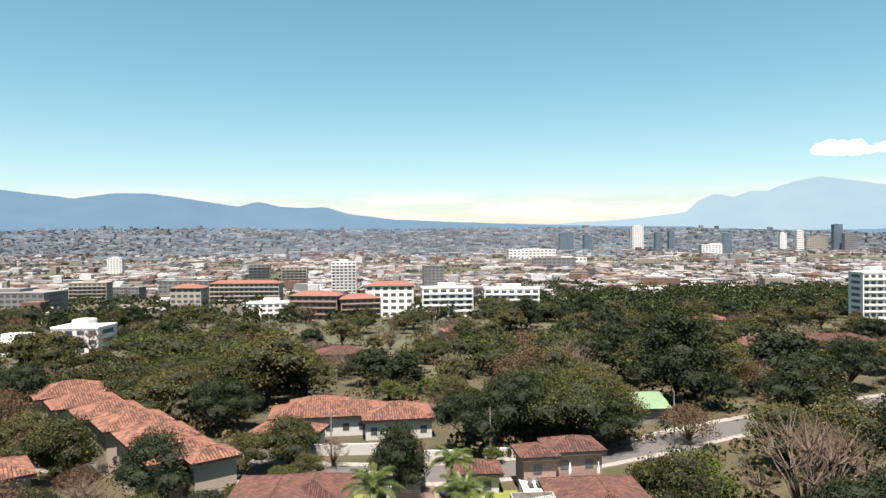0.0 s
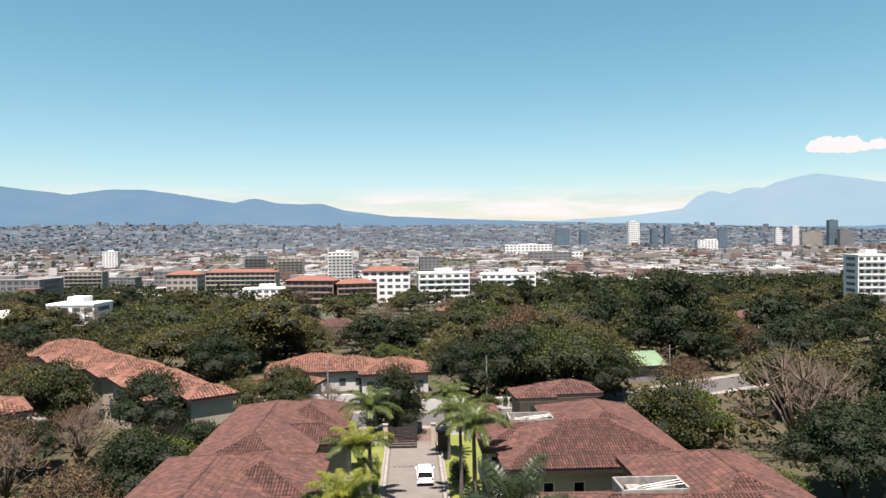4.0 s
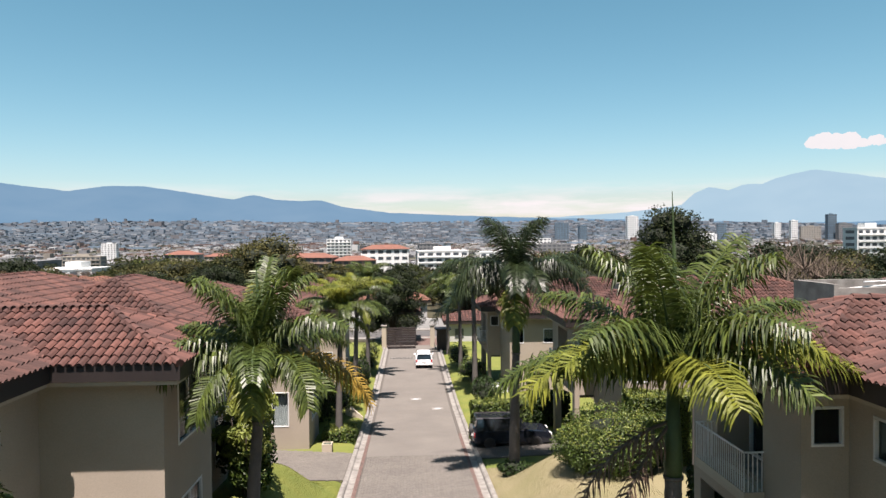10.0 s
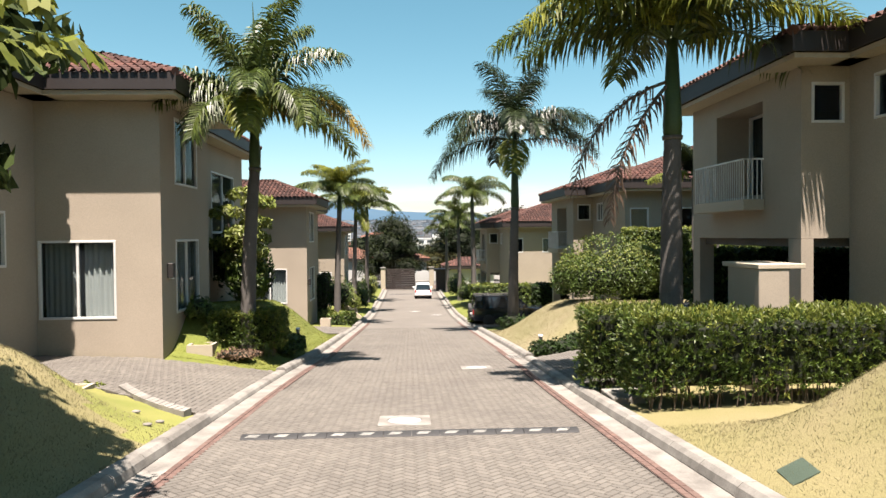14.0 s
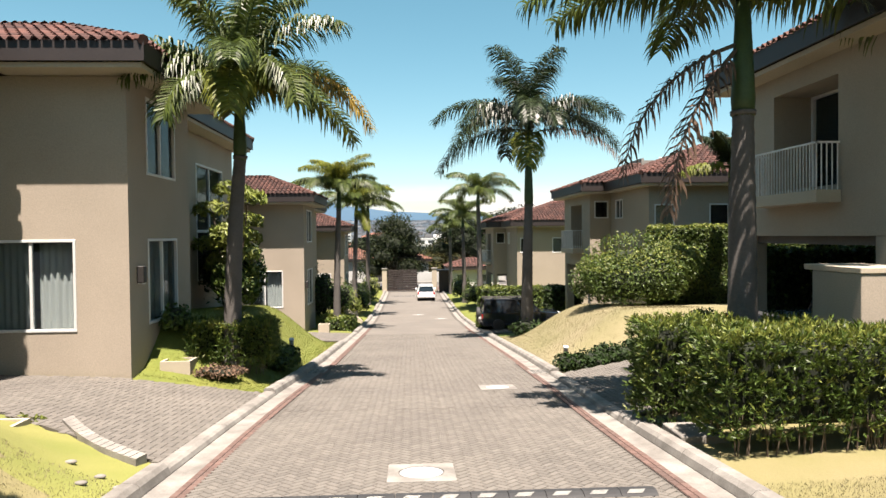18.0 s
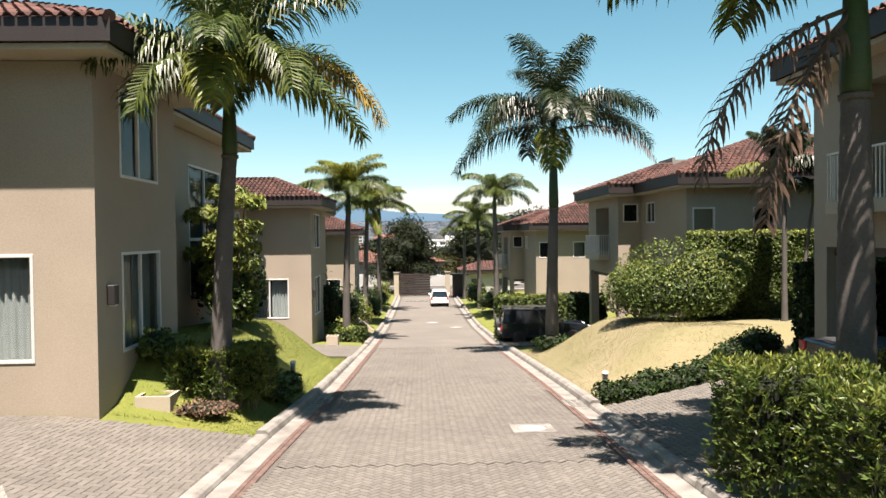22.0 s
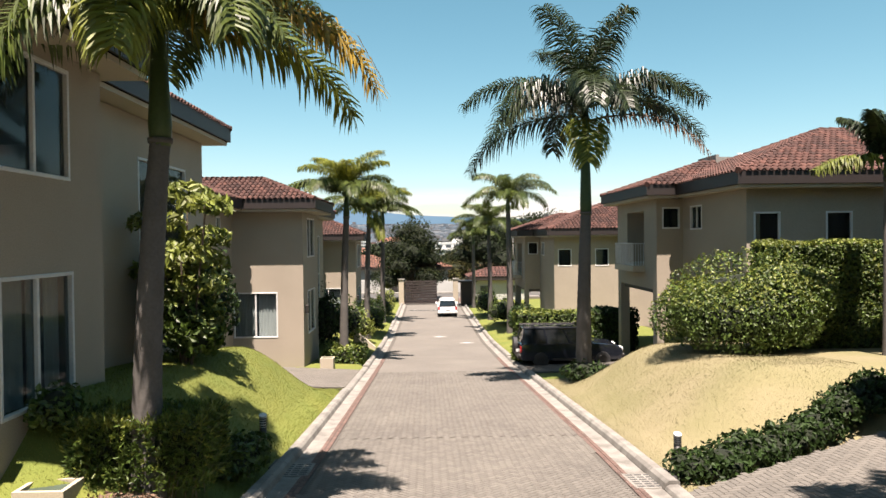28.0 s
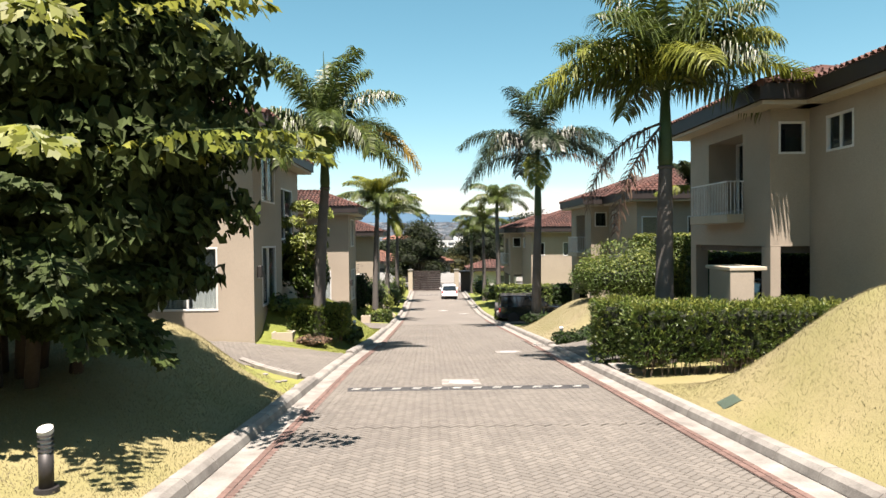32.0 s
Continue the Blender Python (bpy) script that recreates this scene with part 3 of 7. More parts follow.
def window(house, a, b, hole, panes=2, curtain=False, inset=0.06, name="window", transom=None):
    """A white framed sliding window in a hole of the wall a-b."""
    a, b = Vector((*a, 0)), Vector((*b, 0))
    along = (b - a).normalized()
    side = Vector((-along.y, along.x, 0))
    u0, u1, z0, z1 = hole
    m = Matrix((along, side, (0, 0, 1))).transposed().to_4x4()
    m.translation = a + along * u0
    w, f = u1 - u0, 0.065
    bm = bmesh.new()
    for d in ((0, -0.02, z0, w, inset + 0.05, z0 + f), (0, -0.02, z1 - f, w, inset + 0.05, z1), (0, -0.02, z0 + f, f, inset + 0.05, z1 - f), (w - f, -0.02, z0 + f, w, inset + 0.05, z1 - f)):
        box(bm, *d, bevel=0.008)
    bm.transform(m)
    win = part(name, bm, FRAME, house, "white aluminium window frame")
    for i in range(1, panes):
        bm = bmesh.new()
        x = w * i / panes
        box(bm, x - 0.035, 0.01, z0 + f, x + 0.035, inset + 0.04, z1 - f, 0.008)
        bm.transform(m)
        part("mullion", bm, FRAME, win)
    if transom:
        bm = bmesh.new()
        box(bm, f, 0.0, transom - 0.05, w - f, inset + 0.04, transom + 0.05, 0.008)
        bm.transform(m)
        part("transom", bm, FRAME, win)
    for i in range(panes):
        bm = bmesh.new()
        x0, x1 = max(f, w * i / panes + 0.03), min(w - f, w * (i + 1) / panes - 0.03)
        y = inset - 0.005 if i % 2 else inset + 0.012
        box(bm, x0, y, z0 + f, x1, y + 0.008, z1 - f)
        bm.transform(m)
        ob = part("pane", bm, GLASS, win)
        ob.visible_shadow = False
    if curtain:
        for x0, x1 in ((f, w * 0.46), (w * 0.54, w - f)):
            bm = bmesh.new()
            n = int((x1 - x0) / 0.03)
            row = [[bm.verts.new((x0 + (x1 - x0) * i / n, 0.26 + 0.035 * math.sin(i * 1.25) + 0.012 * math.sin(i * 0.4), z)) for i in range(n + 1)] for z in (z0 + 0.02, z1 - 0.02)]
            for i in range(n):
                bm.faces.new((row[0][i], row[0][i + 1], row[1][i + 1], row[1][i]))
            bm.transform(m)
            part("curtain", bm, CURTAIN, win, "pale pleated curtain", smooth=True)
    return win


TILE_PIECE = mat("clay tile piece", (0.102, 0.041, 0.030), (0.050, 0.022, 0.018), 0.9, 14, 0.85, 0.25, each="object", spread=0.42)


def west_house(u, y, z, near):
    """A two-storey stucco house on the west side; its front corner by the lane stands at (-u, y, z)."""
    h = thing("house", (-u, y, z), "two-storey beige stucco house with brown eaves and red clay hip roof", "house", "houses along the lane")
    top, base = 6.98, -1.6
    a0, a1 = (0, 4.45), (-3.3, 0)
    # front wing: south wall, east wall
    south = (-3.3, 0), (0, 0)
    hole = (0.05, 2.1, 1.12, 3.25)
    wall("wall", h, *south, base, top, [hole], 0.2)
    window(h, *south, hole, 2, True)
    east = (0, 0.2), (0, 4.45)
    holes = [(0.95, 3.05, 4.83, 6.75), (0.95, 3.1, 1.12, 3.25)]
    wall("wall", h, *east, base, top, holes)
    for q in holes:
        window(h, *east, q, 2, q[2] < 2)
    wall("wall", h, (-0.2, 4.45), (-1.15, 4.45), base, top)
    # recessed wing with the tall stair window
    rec = (-1.15, 4.65), (-1.15, 14.1)
    hole = (4.3, 7.8, 1.7, 5.95)
    wall("wall", h, *rec, base, top, [hole])
    window(h, *rec, hole, 2, False, transom=3.5)
    wall("wall", h, (-1.35, 14.1), (-13, 14.1), base, top)
    # main body
    holes = [(6.0, 6.6, 5.8, 6.75), (5.6, 7.0, 2.6, 4.0)]
    main = (-3.3, -8.4), (-3.3, -0.001)
    wall("wall", h, *main, base, top, holes)
    for q in holes:
        window(h, *main, q, 1)
    wall("wall", h, (-13, -8.4), (-3.5, -8.4), base, top)
    wall("wall", h, (-13, 13.9), (-13, -8.2), base, top)
    boxed("upper_floor", (-12.8, -8.2, 3.55, -3.5, 13.9, 3.8), ROOM, h)
    boxed("inner_wall", (-3.2, 2.6, 0, -0.2, 2.7, 3.5), ROOM, h)
    boxed("floor_slab", (-12.8, -8.2, -0.15, -3.5, 13.9, 0.0), ROOM, h)
    # downpipe, wall lamp
    boxed("downpipe", (-1.15, 4.66, 0, -1.07, 4.74, 6.7), FASCIA, h, "brown downpipe", 0.01)
    lamp = boxed("wall_lamp", (0.0, 0.42, 2.2, 0.16, 0.64, 2.6), DARK_METAL, h, "dark box wall lamp", 0.015)
    boxed("lens", (0.02, 0.46, 2.17, 0.14, 0.60, 2.2), FRAME, lamp)
    e = 0.75
    rects = [(-9, -0.9, e, 4.45 + e), (-9, 4.2, -1.15 + e, 14.1 + e), (-13 - e, -8.4 - e, -3.3 + e, 14.1 + e, 0.34)]
    hip_roof(h, rects, 7.52, 0.39, TILE, pieces=280 if near else 0)
    # roof light well
    for q in ((-3.5, 5.6, 7.5, -3.38, 6.6, 8.1), (-2.3, 5.6, 7.5, -2.18, 6.6, 8.1), (-3.38, 5.6, 7.5, -2.3, 5.72, 7.98), (-3.38, 6.48, 7.5, -2.3, 6.6, 8.1)):
        boxed("well_wall", q, CONCRETE, h, "grey wall of a roof well")
    return h


def east_house(u, y, z, near, well=(2.6, 4.2, 7.0, 6.6, 8.9)):
    """A two-storey stucco house on the east side with a balcony over an open carport; its corner stands at (u, y, z)."""
    h = thing("house", (u, y, z), "two-storey beige stucco house with carport balcony and red roof", "house", "houses along the lane")
    top, base = 6.98, -1.6
    # west wall of the upper floor over the carport, with the recessed balcony door
    west = (0, 5.9), (0, 0.2)
    door = (1.5, 4.15, 4.12, 6.5)
    wall("wall", h, *west, 3.0, top, [door])
    # dark board for the unlit room behind the balcony door
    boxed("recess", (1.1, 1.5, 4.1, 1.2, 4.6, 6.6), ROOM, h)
    boxed("recess_side", (0.2, 4.41, 4.12, 1.1, 4.55, 6.5), STUCCO, h)
    boxed("recess_side", (0.2, 1.60, 4.12, 1.1, 1.74, 6.5), STUCCO, h)
    boxed("recess_ceiling", (0.2, 1.6, 6.5, 1.1, 4.55, 6.6), STUCCO, h)
    boxed("recess_floor", (0.2, 1.6, 4.0, 1.1, 4.55, 4.12), CONCRETE, h)
    window(h, (0.98, 4.4), (0.98, 1.75), (0, 2.65, 4.12, 6.5), 2, name="balcony_door")
    # south wall of the wing, and its pier down to the ground
    south = (0, 0), (1.15, 0)
    hole = (0.24, 1.02, 5.66, 6.6)
    wall("wall", h, *south, 3.0, top, [hole])
    window(h, *south, hole, 1)
    boxed("pier", (0.0, 0.0, base, 0.30, 0.55, 3.0), STUCCO, h, bevel=0.01)
    boxed("corner_post", (0.0, 5.6, base, 0.45, 6.1, 3.0), STUCCO, h, bevel=0.01)
    # ceiling coloured dark for the carport's shade
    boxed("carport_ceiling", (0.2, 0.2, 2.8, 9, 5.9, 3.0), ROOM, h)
    wall("wall", h, (5, 6.1), (0, 6.1), 3.0, top)
    # main body south of the wing, and the part behind
    main = (1.15, 0), (1.15, -5.8)
    holes = [(0.85, 2.1, 5.6, 6.6)]
    wall("wall", h, *main, base, top, holes)
    window(h, *main, holes[0], 2)
    front = (1.15, -6.0), (16.6, -6.0)
    holes = [(0.25, 1.2, 4.95, 6.15), (2.8, 3.75, 4.95, 6.15), (5.4, 6.35, 4.95, 6.15)]
    wall("wall", h, *front, base, top, holes)
    for q in holes:
        window(h, *front, q, 1)
    wall("wall", h, (1.35, 0.0), (16.6, 0.0), base, 2.8)
    wall("wall", h, (16.8, -6), (16.8, 13.8), base, top)
    wall("wall", h, (16.6, 13.8), (7.8, 13.8), base, top)
    wall("wall", h, (7.6, 13.8), (7.6, 6.3), base, top)
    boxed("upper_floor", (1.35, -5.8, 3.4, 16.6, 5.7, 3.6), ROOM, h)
    # balcony: slab and railing
    boxed("balcony_slab", (-0.55, 1.65, 3.72, 0.0, 4.72, 4.0), TRIM, h, "cream balcony slab", 0.01)
    bm = bmesh.new()
    box(bm, -0.54, 1.68, 5.0, -0.50, 4.68, 5.04)
    box(bm, -0.54, 1.68, 5.0, 0.0, 1.72, 5.04)
    box(bm, -0.54, 4.64, 5.0, 0.0, 4.68, 5.04)
    rail = part("railing", bm, WHITE_METAL, h, "white steel balcony railing")
    for i in range(25):
        yy = 1.7 + 2.96 * i / 24
        boxed("baluster", (-0.53, yy - 0.011, 4.0, -0.51, yy + 0.011, 5.0), WHITE_METAL, rail)
    for yy in (1.7, 4.66):
        for i in range(4):
            boxed("baluster", (-0.42 + 0.12 * i, yy - 0.011, 4.0, -0.40 + 0.12 * i, yy + 0.011, 5.0), WHITE_METAL, rail)
    e = 0.7
    rects = [(-e, -0.88, 8, 6.1 + e), (1.15 - 0.6, -6.0 - e, 16.8 + e, 6.1 + 0.2, 0.36), (7.6 - e, -1.0, 16.8 + e, 13.8 + e, 0.37)]
    hip_roof(h, rects, 7.48, 0.34, TILE, pieces=0)
    x0, y0, x1, y1 = well[:4]
    top = well[4]
    for q in ((x0, y0, 7.6, x0 + 0.15, y1, top), (x1 - 0.15, y0, 7.6, x1, y1, top), (x0 + 0.15, y0, 7.6, x1 - 0.15, y0 + 0.15, top - 0.12), (x0 + 0.15, y1 - 0.15, 7.6, x1 - 0.15, y1, top)):
        boxed("well_wall", q, CONCRETE, h, "grey wall of a roof well")
    for i in range(3):
        bm = bmesh.new()
        tube(bm, [(x0 + 0.1 + 0.5 * i, y0 + 0.2, top - 0.35 + 0.2 * i), (x1 - 0.2, y0 + 0.5 + 0.4 * i, top + 0.05)], [0.03, 0.03], 6)
        part("pipe", bm, WHITE_METAL, h, "white pipe")
    for i in range(2):
        boxed("condenser", (x0 + 0.6 + 1.6 * i, y0 + 0.5, 7.9, x0 + 1.6 + 1.6 * i, y0 + 1.5, top - 0.25), CONCRETE, h, "grey air conditioning unit", 0.04)
    return h


for i, (u, y, z) in enumerate(((6.98, 18.45, -0.15), (6.52, 42.0, -2.05), (6.45, 65.6, -3.5))):
    west_house(u, y, z, i == 0)
for i, (u, y, z) in enumerate(((8.75, 14.95, 0.0), (9.25, 39.3, -1.72))):
    east_house(u, y, z, i == 0, ((4.3, 5.6, 9.2, 7.9, 9.0), (3.8, 2.8, 8.2, 5.0, 9.2))[i])
east_house(6.8, 62.5, -3.3, False)

# ---- plants ----
rng = np.random.default_rng(7)


def fast(name, verts, face_size, material, parent=None, label="", index=None):
    """A mesh of many small pieces: verts is (pieces, corners, 3); index gives a piece's faces."""
    n, k, _ = verts.shape
    index = np.array([list(range(k))]) if index is None else np.array(index)
    loops = (np.arange(n)[:, None, None] * k + index[None]).reshape(-1)
    nf = n * len(index)
    me = bpy.data.meshes.new(name)
    me.vertices.add(n * k)
    me.vertices.foreach_set("co", verts.astype(np.float32).ravel())
    me.loops.add(len(loops))
    me.loops.foreach_set("vertex_index", loops.astype(np.int32))
    me.polygons.add(nf)
    me.polygons.foreach_set("loop_start", (np.arange(nf) * index.shape[1]).astype(np.int32))
    me.polygons.foreach_set("use_smooth", np.zeros(nf, bool))
    me.update(calc_edges=True)
    me.materials.append(material)
    ob = new(name, me)
    ob.parent = parent
    if label:
        ob["label"] = label
    return ob


def unit(v):
    return v / np.maximum(np.linalg.norm(v, axis=-1, keepdims=True), 1e-9)


def leaves_at(p, n, size, long=1.7, flop=0.7, droop=0.0):
    """Folded leaves, one at each point p, facing about n. (pieces, 6 corners, 3)."""
    m = len(p)
    n = unit(n + flop * rng.normal(size=(m, 3)))
    t = unit(np.cross(n, rng.normal(size=(m, 3))) + np.array([0, 0, -droop]))
    b = np.cross(n, t)
    s = (size * rng.uniform(0.6, 1.35, (m, 1)))
    base, tip = p - t * s * long / 2, p + t * s * long / 2
    mid = p
    fold = n * s * 0.18
    return np.stack([base, mid + b * s * 0.5 + fold, tip, mid - b * s * 0.5 + fold, tip, mid], axis=1)


LEAF_FACES = ((0, 1, 2), (0, 2, 3))


def leaf_mesh(name, p, n, size, material, parent, label="", long=1.7, flop=0.7, droop=0.0):
    v = leaves_at(p, n, size, long, flop, droop)[:, :4]
    return fast(name, v, 3, material, parent, label, LEAF_FACES)


def box_points(x0, y0, x1, y1, z0, z1, density, round_=0.25, wave=0.08):
    """Points and normals on the top and sides of a clipped hedge, slightly wavy and rounded."""
    faces = (((x0, x1), (y0, y1), z1, 2), ((x0, x1), (z0, z1), y0, 1), ((x0, x1), (z0, z1), y1, -1), ((y0, y1), (z0, z1), x0, 0), ((y0, y1), (z0, z1), x1, -2))
    ps, ns = [], []
    for (a0, a1), (b0, b1), c, kind in faces:
        m = max(8, int(abs((a1 - a0) * (b1 - b0)) * density))
        a, b = rng.uniform(a0, a1, m), rng.uniform(b0, b1, m)
        e = rng.normal(0, 0.035, m) + wave * np.sin(a * 2.3 + c) * np.cos(b * 2.9 + c)
        if kind == 2:
            ps.append(np.stack([a, b, c + e], 1)); ns.append(np.tile([0, 0, 1.0], (m, 1)))
        elif kind in (1, -1):
            ps.append(np.stack([a, c - kind * e * 1.0, b], 1)); ns.append(np.tile([0, -kind * 1.0, 0.25], (m, 1)))
        else:
            s = -1 if kind == 0 else 1
            ps.append(np.stack([c + s * e, a, b], 1)); ns.append(np.tile([s * 1.0, 0, 0.25], (m, 1)))
    return np.concatenate(ps), np.concatenate(ns)


def hedge(x0, y0, x1, y1, z0, z1, size, density, material, label, light=None, name="hedge"):
    """A clipped hedge: a solid core, dark as inner shade, under a coat of leaves, lighter on top."""
    h = thing(name, ((x0 + x1) / 2, (y0 + y1) / 2, z0), label, "hedge")
    m = Matrix.Translation(-h.location)
    bm = bmesh.new()
    box(bm, x0 + 0.1, y0 + 0.1, z0 - 0.3, x1 - 0.1, y1 - 0.1, z1 - 0.1, 0.06)
    bm.transform(m)
    part("core", bm, CORE, h, "solid dark core painted as inner shade")["kind"] = "stuff"
    p, n = box_points(x0, y0, x1, y1, z0, z1, density)
    off = np.array(h.location)
    leaf_mesh("leaves", p - off, n, size, material, h)
    if light:
        # lighter leaves on top hold sunlight in their colour; a few are scattered
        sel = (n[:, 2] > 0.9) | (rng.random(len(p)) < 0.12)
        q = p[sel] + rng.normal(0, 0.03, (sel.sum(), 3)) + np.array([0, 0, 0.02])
        leaf_mesh("young_leaves", q - off, n[sel], size * 1.05, light, h, "yellow-green leaves, sunlit tone painted on top")
    return h


def bush_hedge(x0, y0, x1, y1, z0, z1, density, material, label, light=None):
    """A clipped hedge of narrow leaves in sprigs that stand out of a shade-dark solid core, thin at its foot."""
    h = thing("hedge", ((x0 + x1) / 2, (y0 + y1) / 2, z0), label, "hedge")
    off = np.array(h.location)
    bm = bmesh.new()
    box(bm, x0 + 0.2, y0 + 0.2, z0 + 0.28, x1 - 0.2, y1 - 0.2, z1 - 0.16, 0.08)
    bm.transform(Matrix.Translation(-h.location))
    part("core", bm, CORE, h, "solid dark core painted as inner shade")["kind"] = "stuff"
    p, n = box_points(x0, y0, x1, y1, z0 + 0.12, z1, density, wave=0.05)
    low = np.clip((p[:, 2] - z0) / 0.45, 0, 1)
    keep = rng.random(len(p)) < 0.25 + 0.75 * low
    p, n = p[keep], n[keep]
    p = p - n * np.abs(rng.normal(0, 0.07, (len(p), 1)))
    k = 9
    q = np.repeat(p, k, 0)
    lean = np.repeat(unit(n + np.array([0, 0, 0.55]) + rng.normal(0, 0.35, p.shape)), k, 0)
    d = unit(lean + rng.normal(0, 0.55, q.shape))
    w = unit(np.cross(d, rng.normal(size=q.shape)))
    L = rng.uniform(0.055, 0.125, (len(q), 1))
    q = q + lean * rng.uniform(-0.03, 0.06, (len(q), 1))
    v = np.stack([q, q + d * L * 0.5 + w * L * 0.13, q + d * L, q + d * L * 0.5 - w * L * 0.13], 1) - off
    # sprigs on top take the lighter, sun-painted leaf; some elsewhere at random
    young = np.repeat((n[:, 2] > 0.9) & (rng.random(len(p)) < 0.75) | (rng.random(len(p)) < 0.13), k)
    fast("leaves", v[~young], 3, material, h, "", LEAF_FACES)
    fast("young_leaves", v[young], 3, light or material, h, "yellow-green leaves, sunlit tone painted on top", LEAF_FACES)
    bm = bmesh.new()
    for i in range(int((x1 - x0) * 16)):
        x, y = random.uniform(x0 + 0.1, x1 - 0.1), random.uniform(y0 + 0.12, y1 - 0.12) if i % 2 else y0 + random.uniform(0.08, 0.2)
        tube(bm, [Vector((x, y, z0 - 0.12)) - h.location, Vector((x + random.uniform(-0.12, 0.12), y + random.uniform(-0.08, 0.08), z0 + 0.5)) - h.location], [0.011, 0.007], 4, False)
    part("bare_stem", bm, TWIG, h, "thin bare stems at the foot")["kind"] = "stuff"
    return h


def ball_points(c, r, m, low=-0.4):
    d = unit(rng.normal(size=(int(m * 1.6), 3)))
    d = d[d[:, 2] > low][:m]
    return np.array(c) + d * np.array(r) * rng.uniform(0.86, 1.06, (len(d), 1)), d


def shrub(x, y, z, r, size, count, material, label, name="shrub", lobes=7, light=None, core=0.6, category="shrub"):
    """A rounded shrub of several lobes."""
    h = thing(name, (x, y, z), label, category)
    ps, ns, bm = [], [], bmesh.new()
    cs = [((0, 0, r[2] * 0.95), r)] + [((r[0] * 0.5 * math.cos(a), r[1] * 0.5 * math.sin(a), r[2] * rng.uniform(0.7, 1.15)), tuple(q * rng.uniform(0.5, 0.7) for q in r)) for a in np.linspace(0, 2 * math.pi, lobes, endpoint=False)]
    for c, q in cs:
        p, d = ball_points(c, q, count // len(cs), -0.75)
        ps.append(p); ns.append(d)
        bmesh.ops.create_icosphere(bm, subdivisions=2, radius=1, matrix=Matrix.Translation(c) @ Matrix.Diagonal((q[0] * core, q[1] * core, q[2] * core, 1)))
    p, n = np.concatenate(ps), np.concatenate(ns)
    keep = p[:, 2] > -0.05
    # solid balls, coloured dark for the shade between leaves
    part("core", bm, CORE, h, "solid dark core painted as inner shade")["kind"] = "stuff"
    leaf_mesh("leaves", p[keep], n[keep], size, material, h)
    if light:
        # upward leaves are doubled in a lighter colour, as if sunlit
        s = keep & (n[:, 2] > 0.35) & (rng.random(len(p)) < 0.5)
        leaf_mesh("young_leaves", p[s] * 1.02, n[s], size, light, h, "yellow-green leaves, sunlit tone painted on top")
    return h


def frond(length, elev, droop, azim, width=0.62, pairs=44, limp=0.5, start=0.12, leaf=0.027):
    """One feather frond from the origin: rachis points and leaflets that leave it in several planes and hang at their tips (pieces, 7, 3)."""
    pts, d = [np.zeros(3)], elev
    steps = 26
    twist = rng.normal(0, 0.10)
    for i in range(steps):
        s = i / steps
        d = elev - droop * s ** 1.25
        pts.append(pts[-1] + np.array([math.cos(d), twist * s, math.sin(d)]) * length / steps)
    pts = np.array(pts)
    out = []
    down = np.array([0, 0, -1.0])
    for side in (-1, 1):
        for j in range(pairs):
            s = start + (0.99 - start) * (j + rng.uniform(0, 0.95)) / pairs
            i = min(steps - 1, int(s * steps))
            p = pts[i] + (pts[i + 1] - pts[i]) * (s * steps - i)
            t = unit(pts[i + 1] - pts[i])
            ln = width * (0.42 + 0.78 * math.sin(math.pi * min(1, 0.20 + 0.76 * s))) * rng.uniform(0.82, 1.12)
            up = np.array([-t[2], 0, t[0]])
            lift = (-0.25, 0.15, 0.62)[j % 3] + rng.uniform(-0.15, 0.15)
            o = unit(np.array([0, side, 0]) + t * rng.uniform(0.35, 0.75) + up * lift)
            a = p + o * ln * 0.40 + down * limp * ln * 0.05
            o2 = unit(o + down * limp * rng.uniform(0.55, 0.95))
            b = a + o2 * ln * 0.32
            e = b + unit(o2 + down * limp * rng.uniform(0.7, 1.5)) * ln * 0.34
            w = unit(np.cross(o, up + 1e-3)) * leaf * (0.7 + 0.6 * rng.random())
            out.append((p - w * 0.6, p + w * 0.6, a + w, b + w * 0.8, e, b - w * 0.8, a - w))
    v = np.array(out)
    c, s = math.cos(azim), math.sin(azim)
    rot = np.array([[c, -s, 0], [s, c, 0], [0, 0, 1]])
    return pts @ rot.T, v @ rot.T


FROND_FACES = ((0, 1, 2), (0, 2, 6), (6, 2, 3), (6, 3, 5), (5, 3, 4))


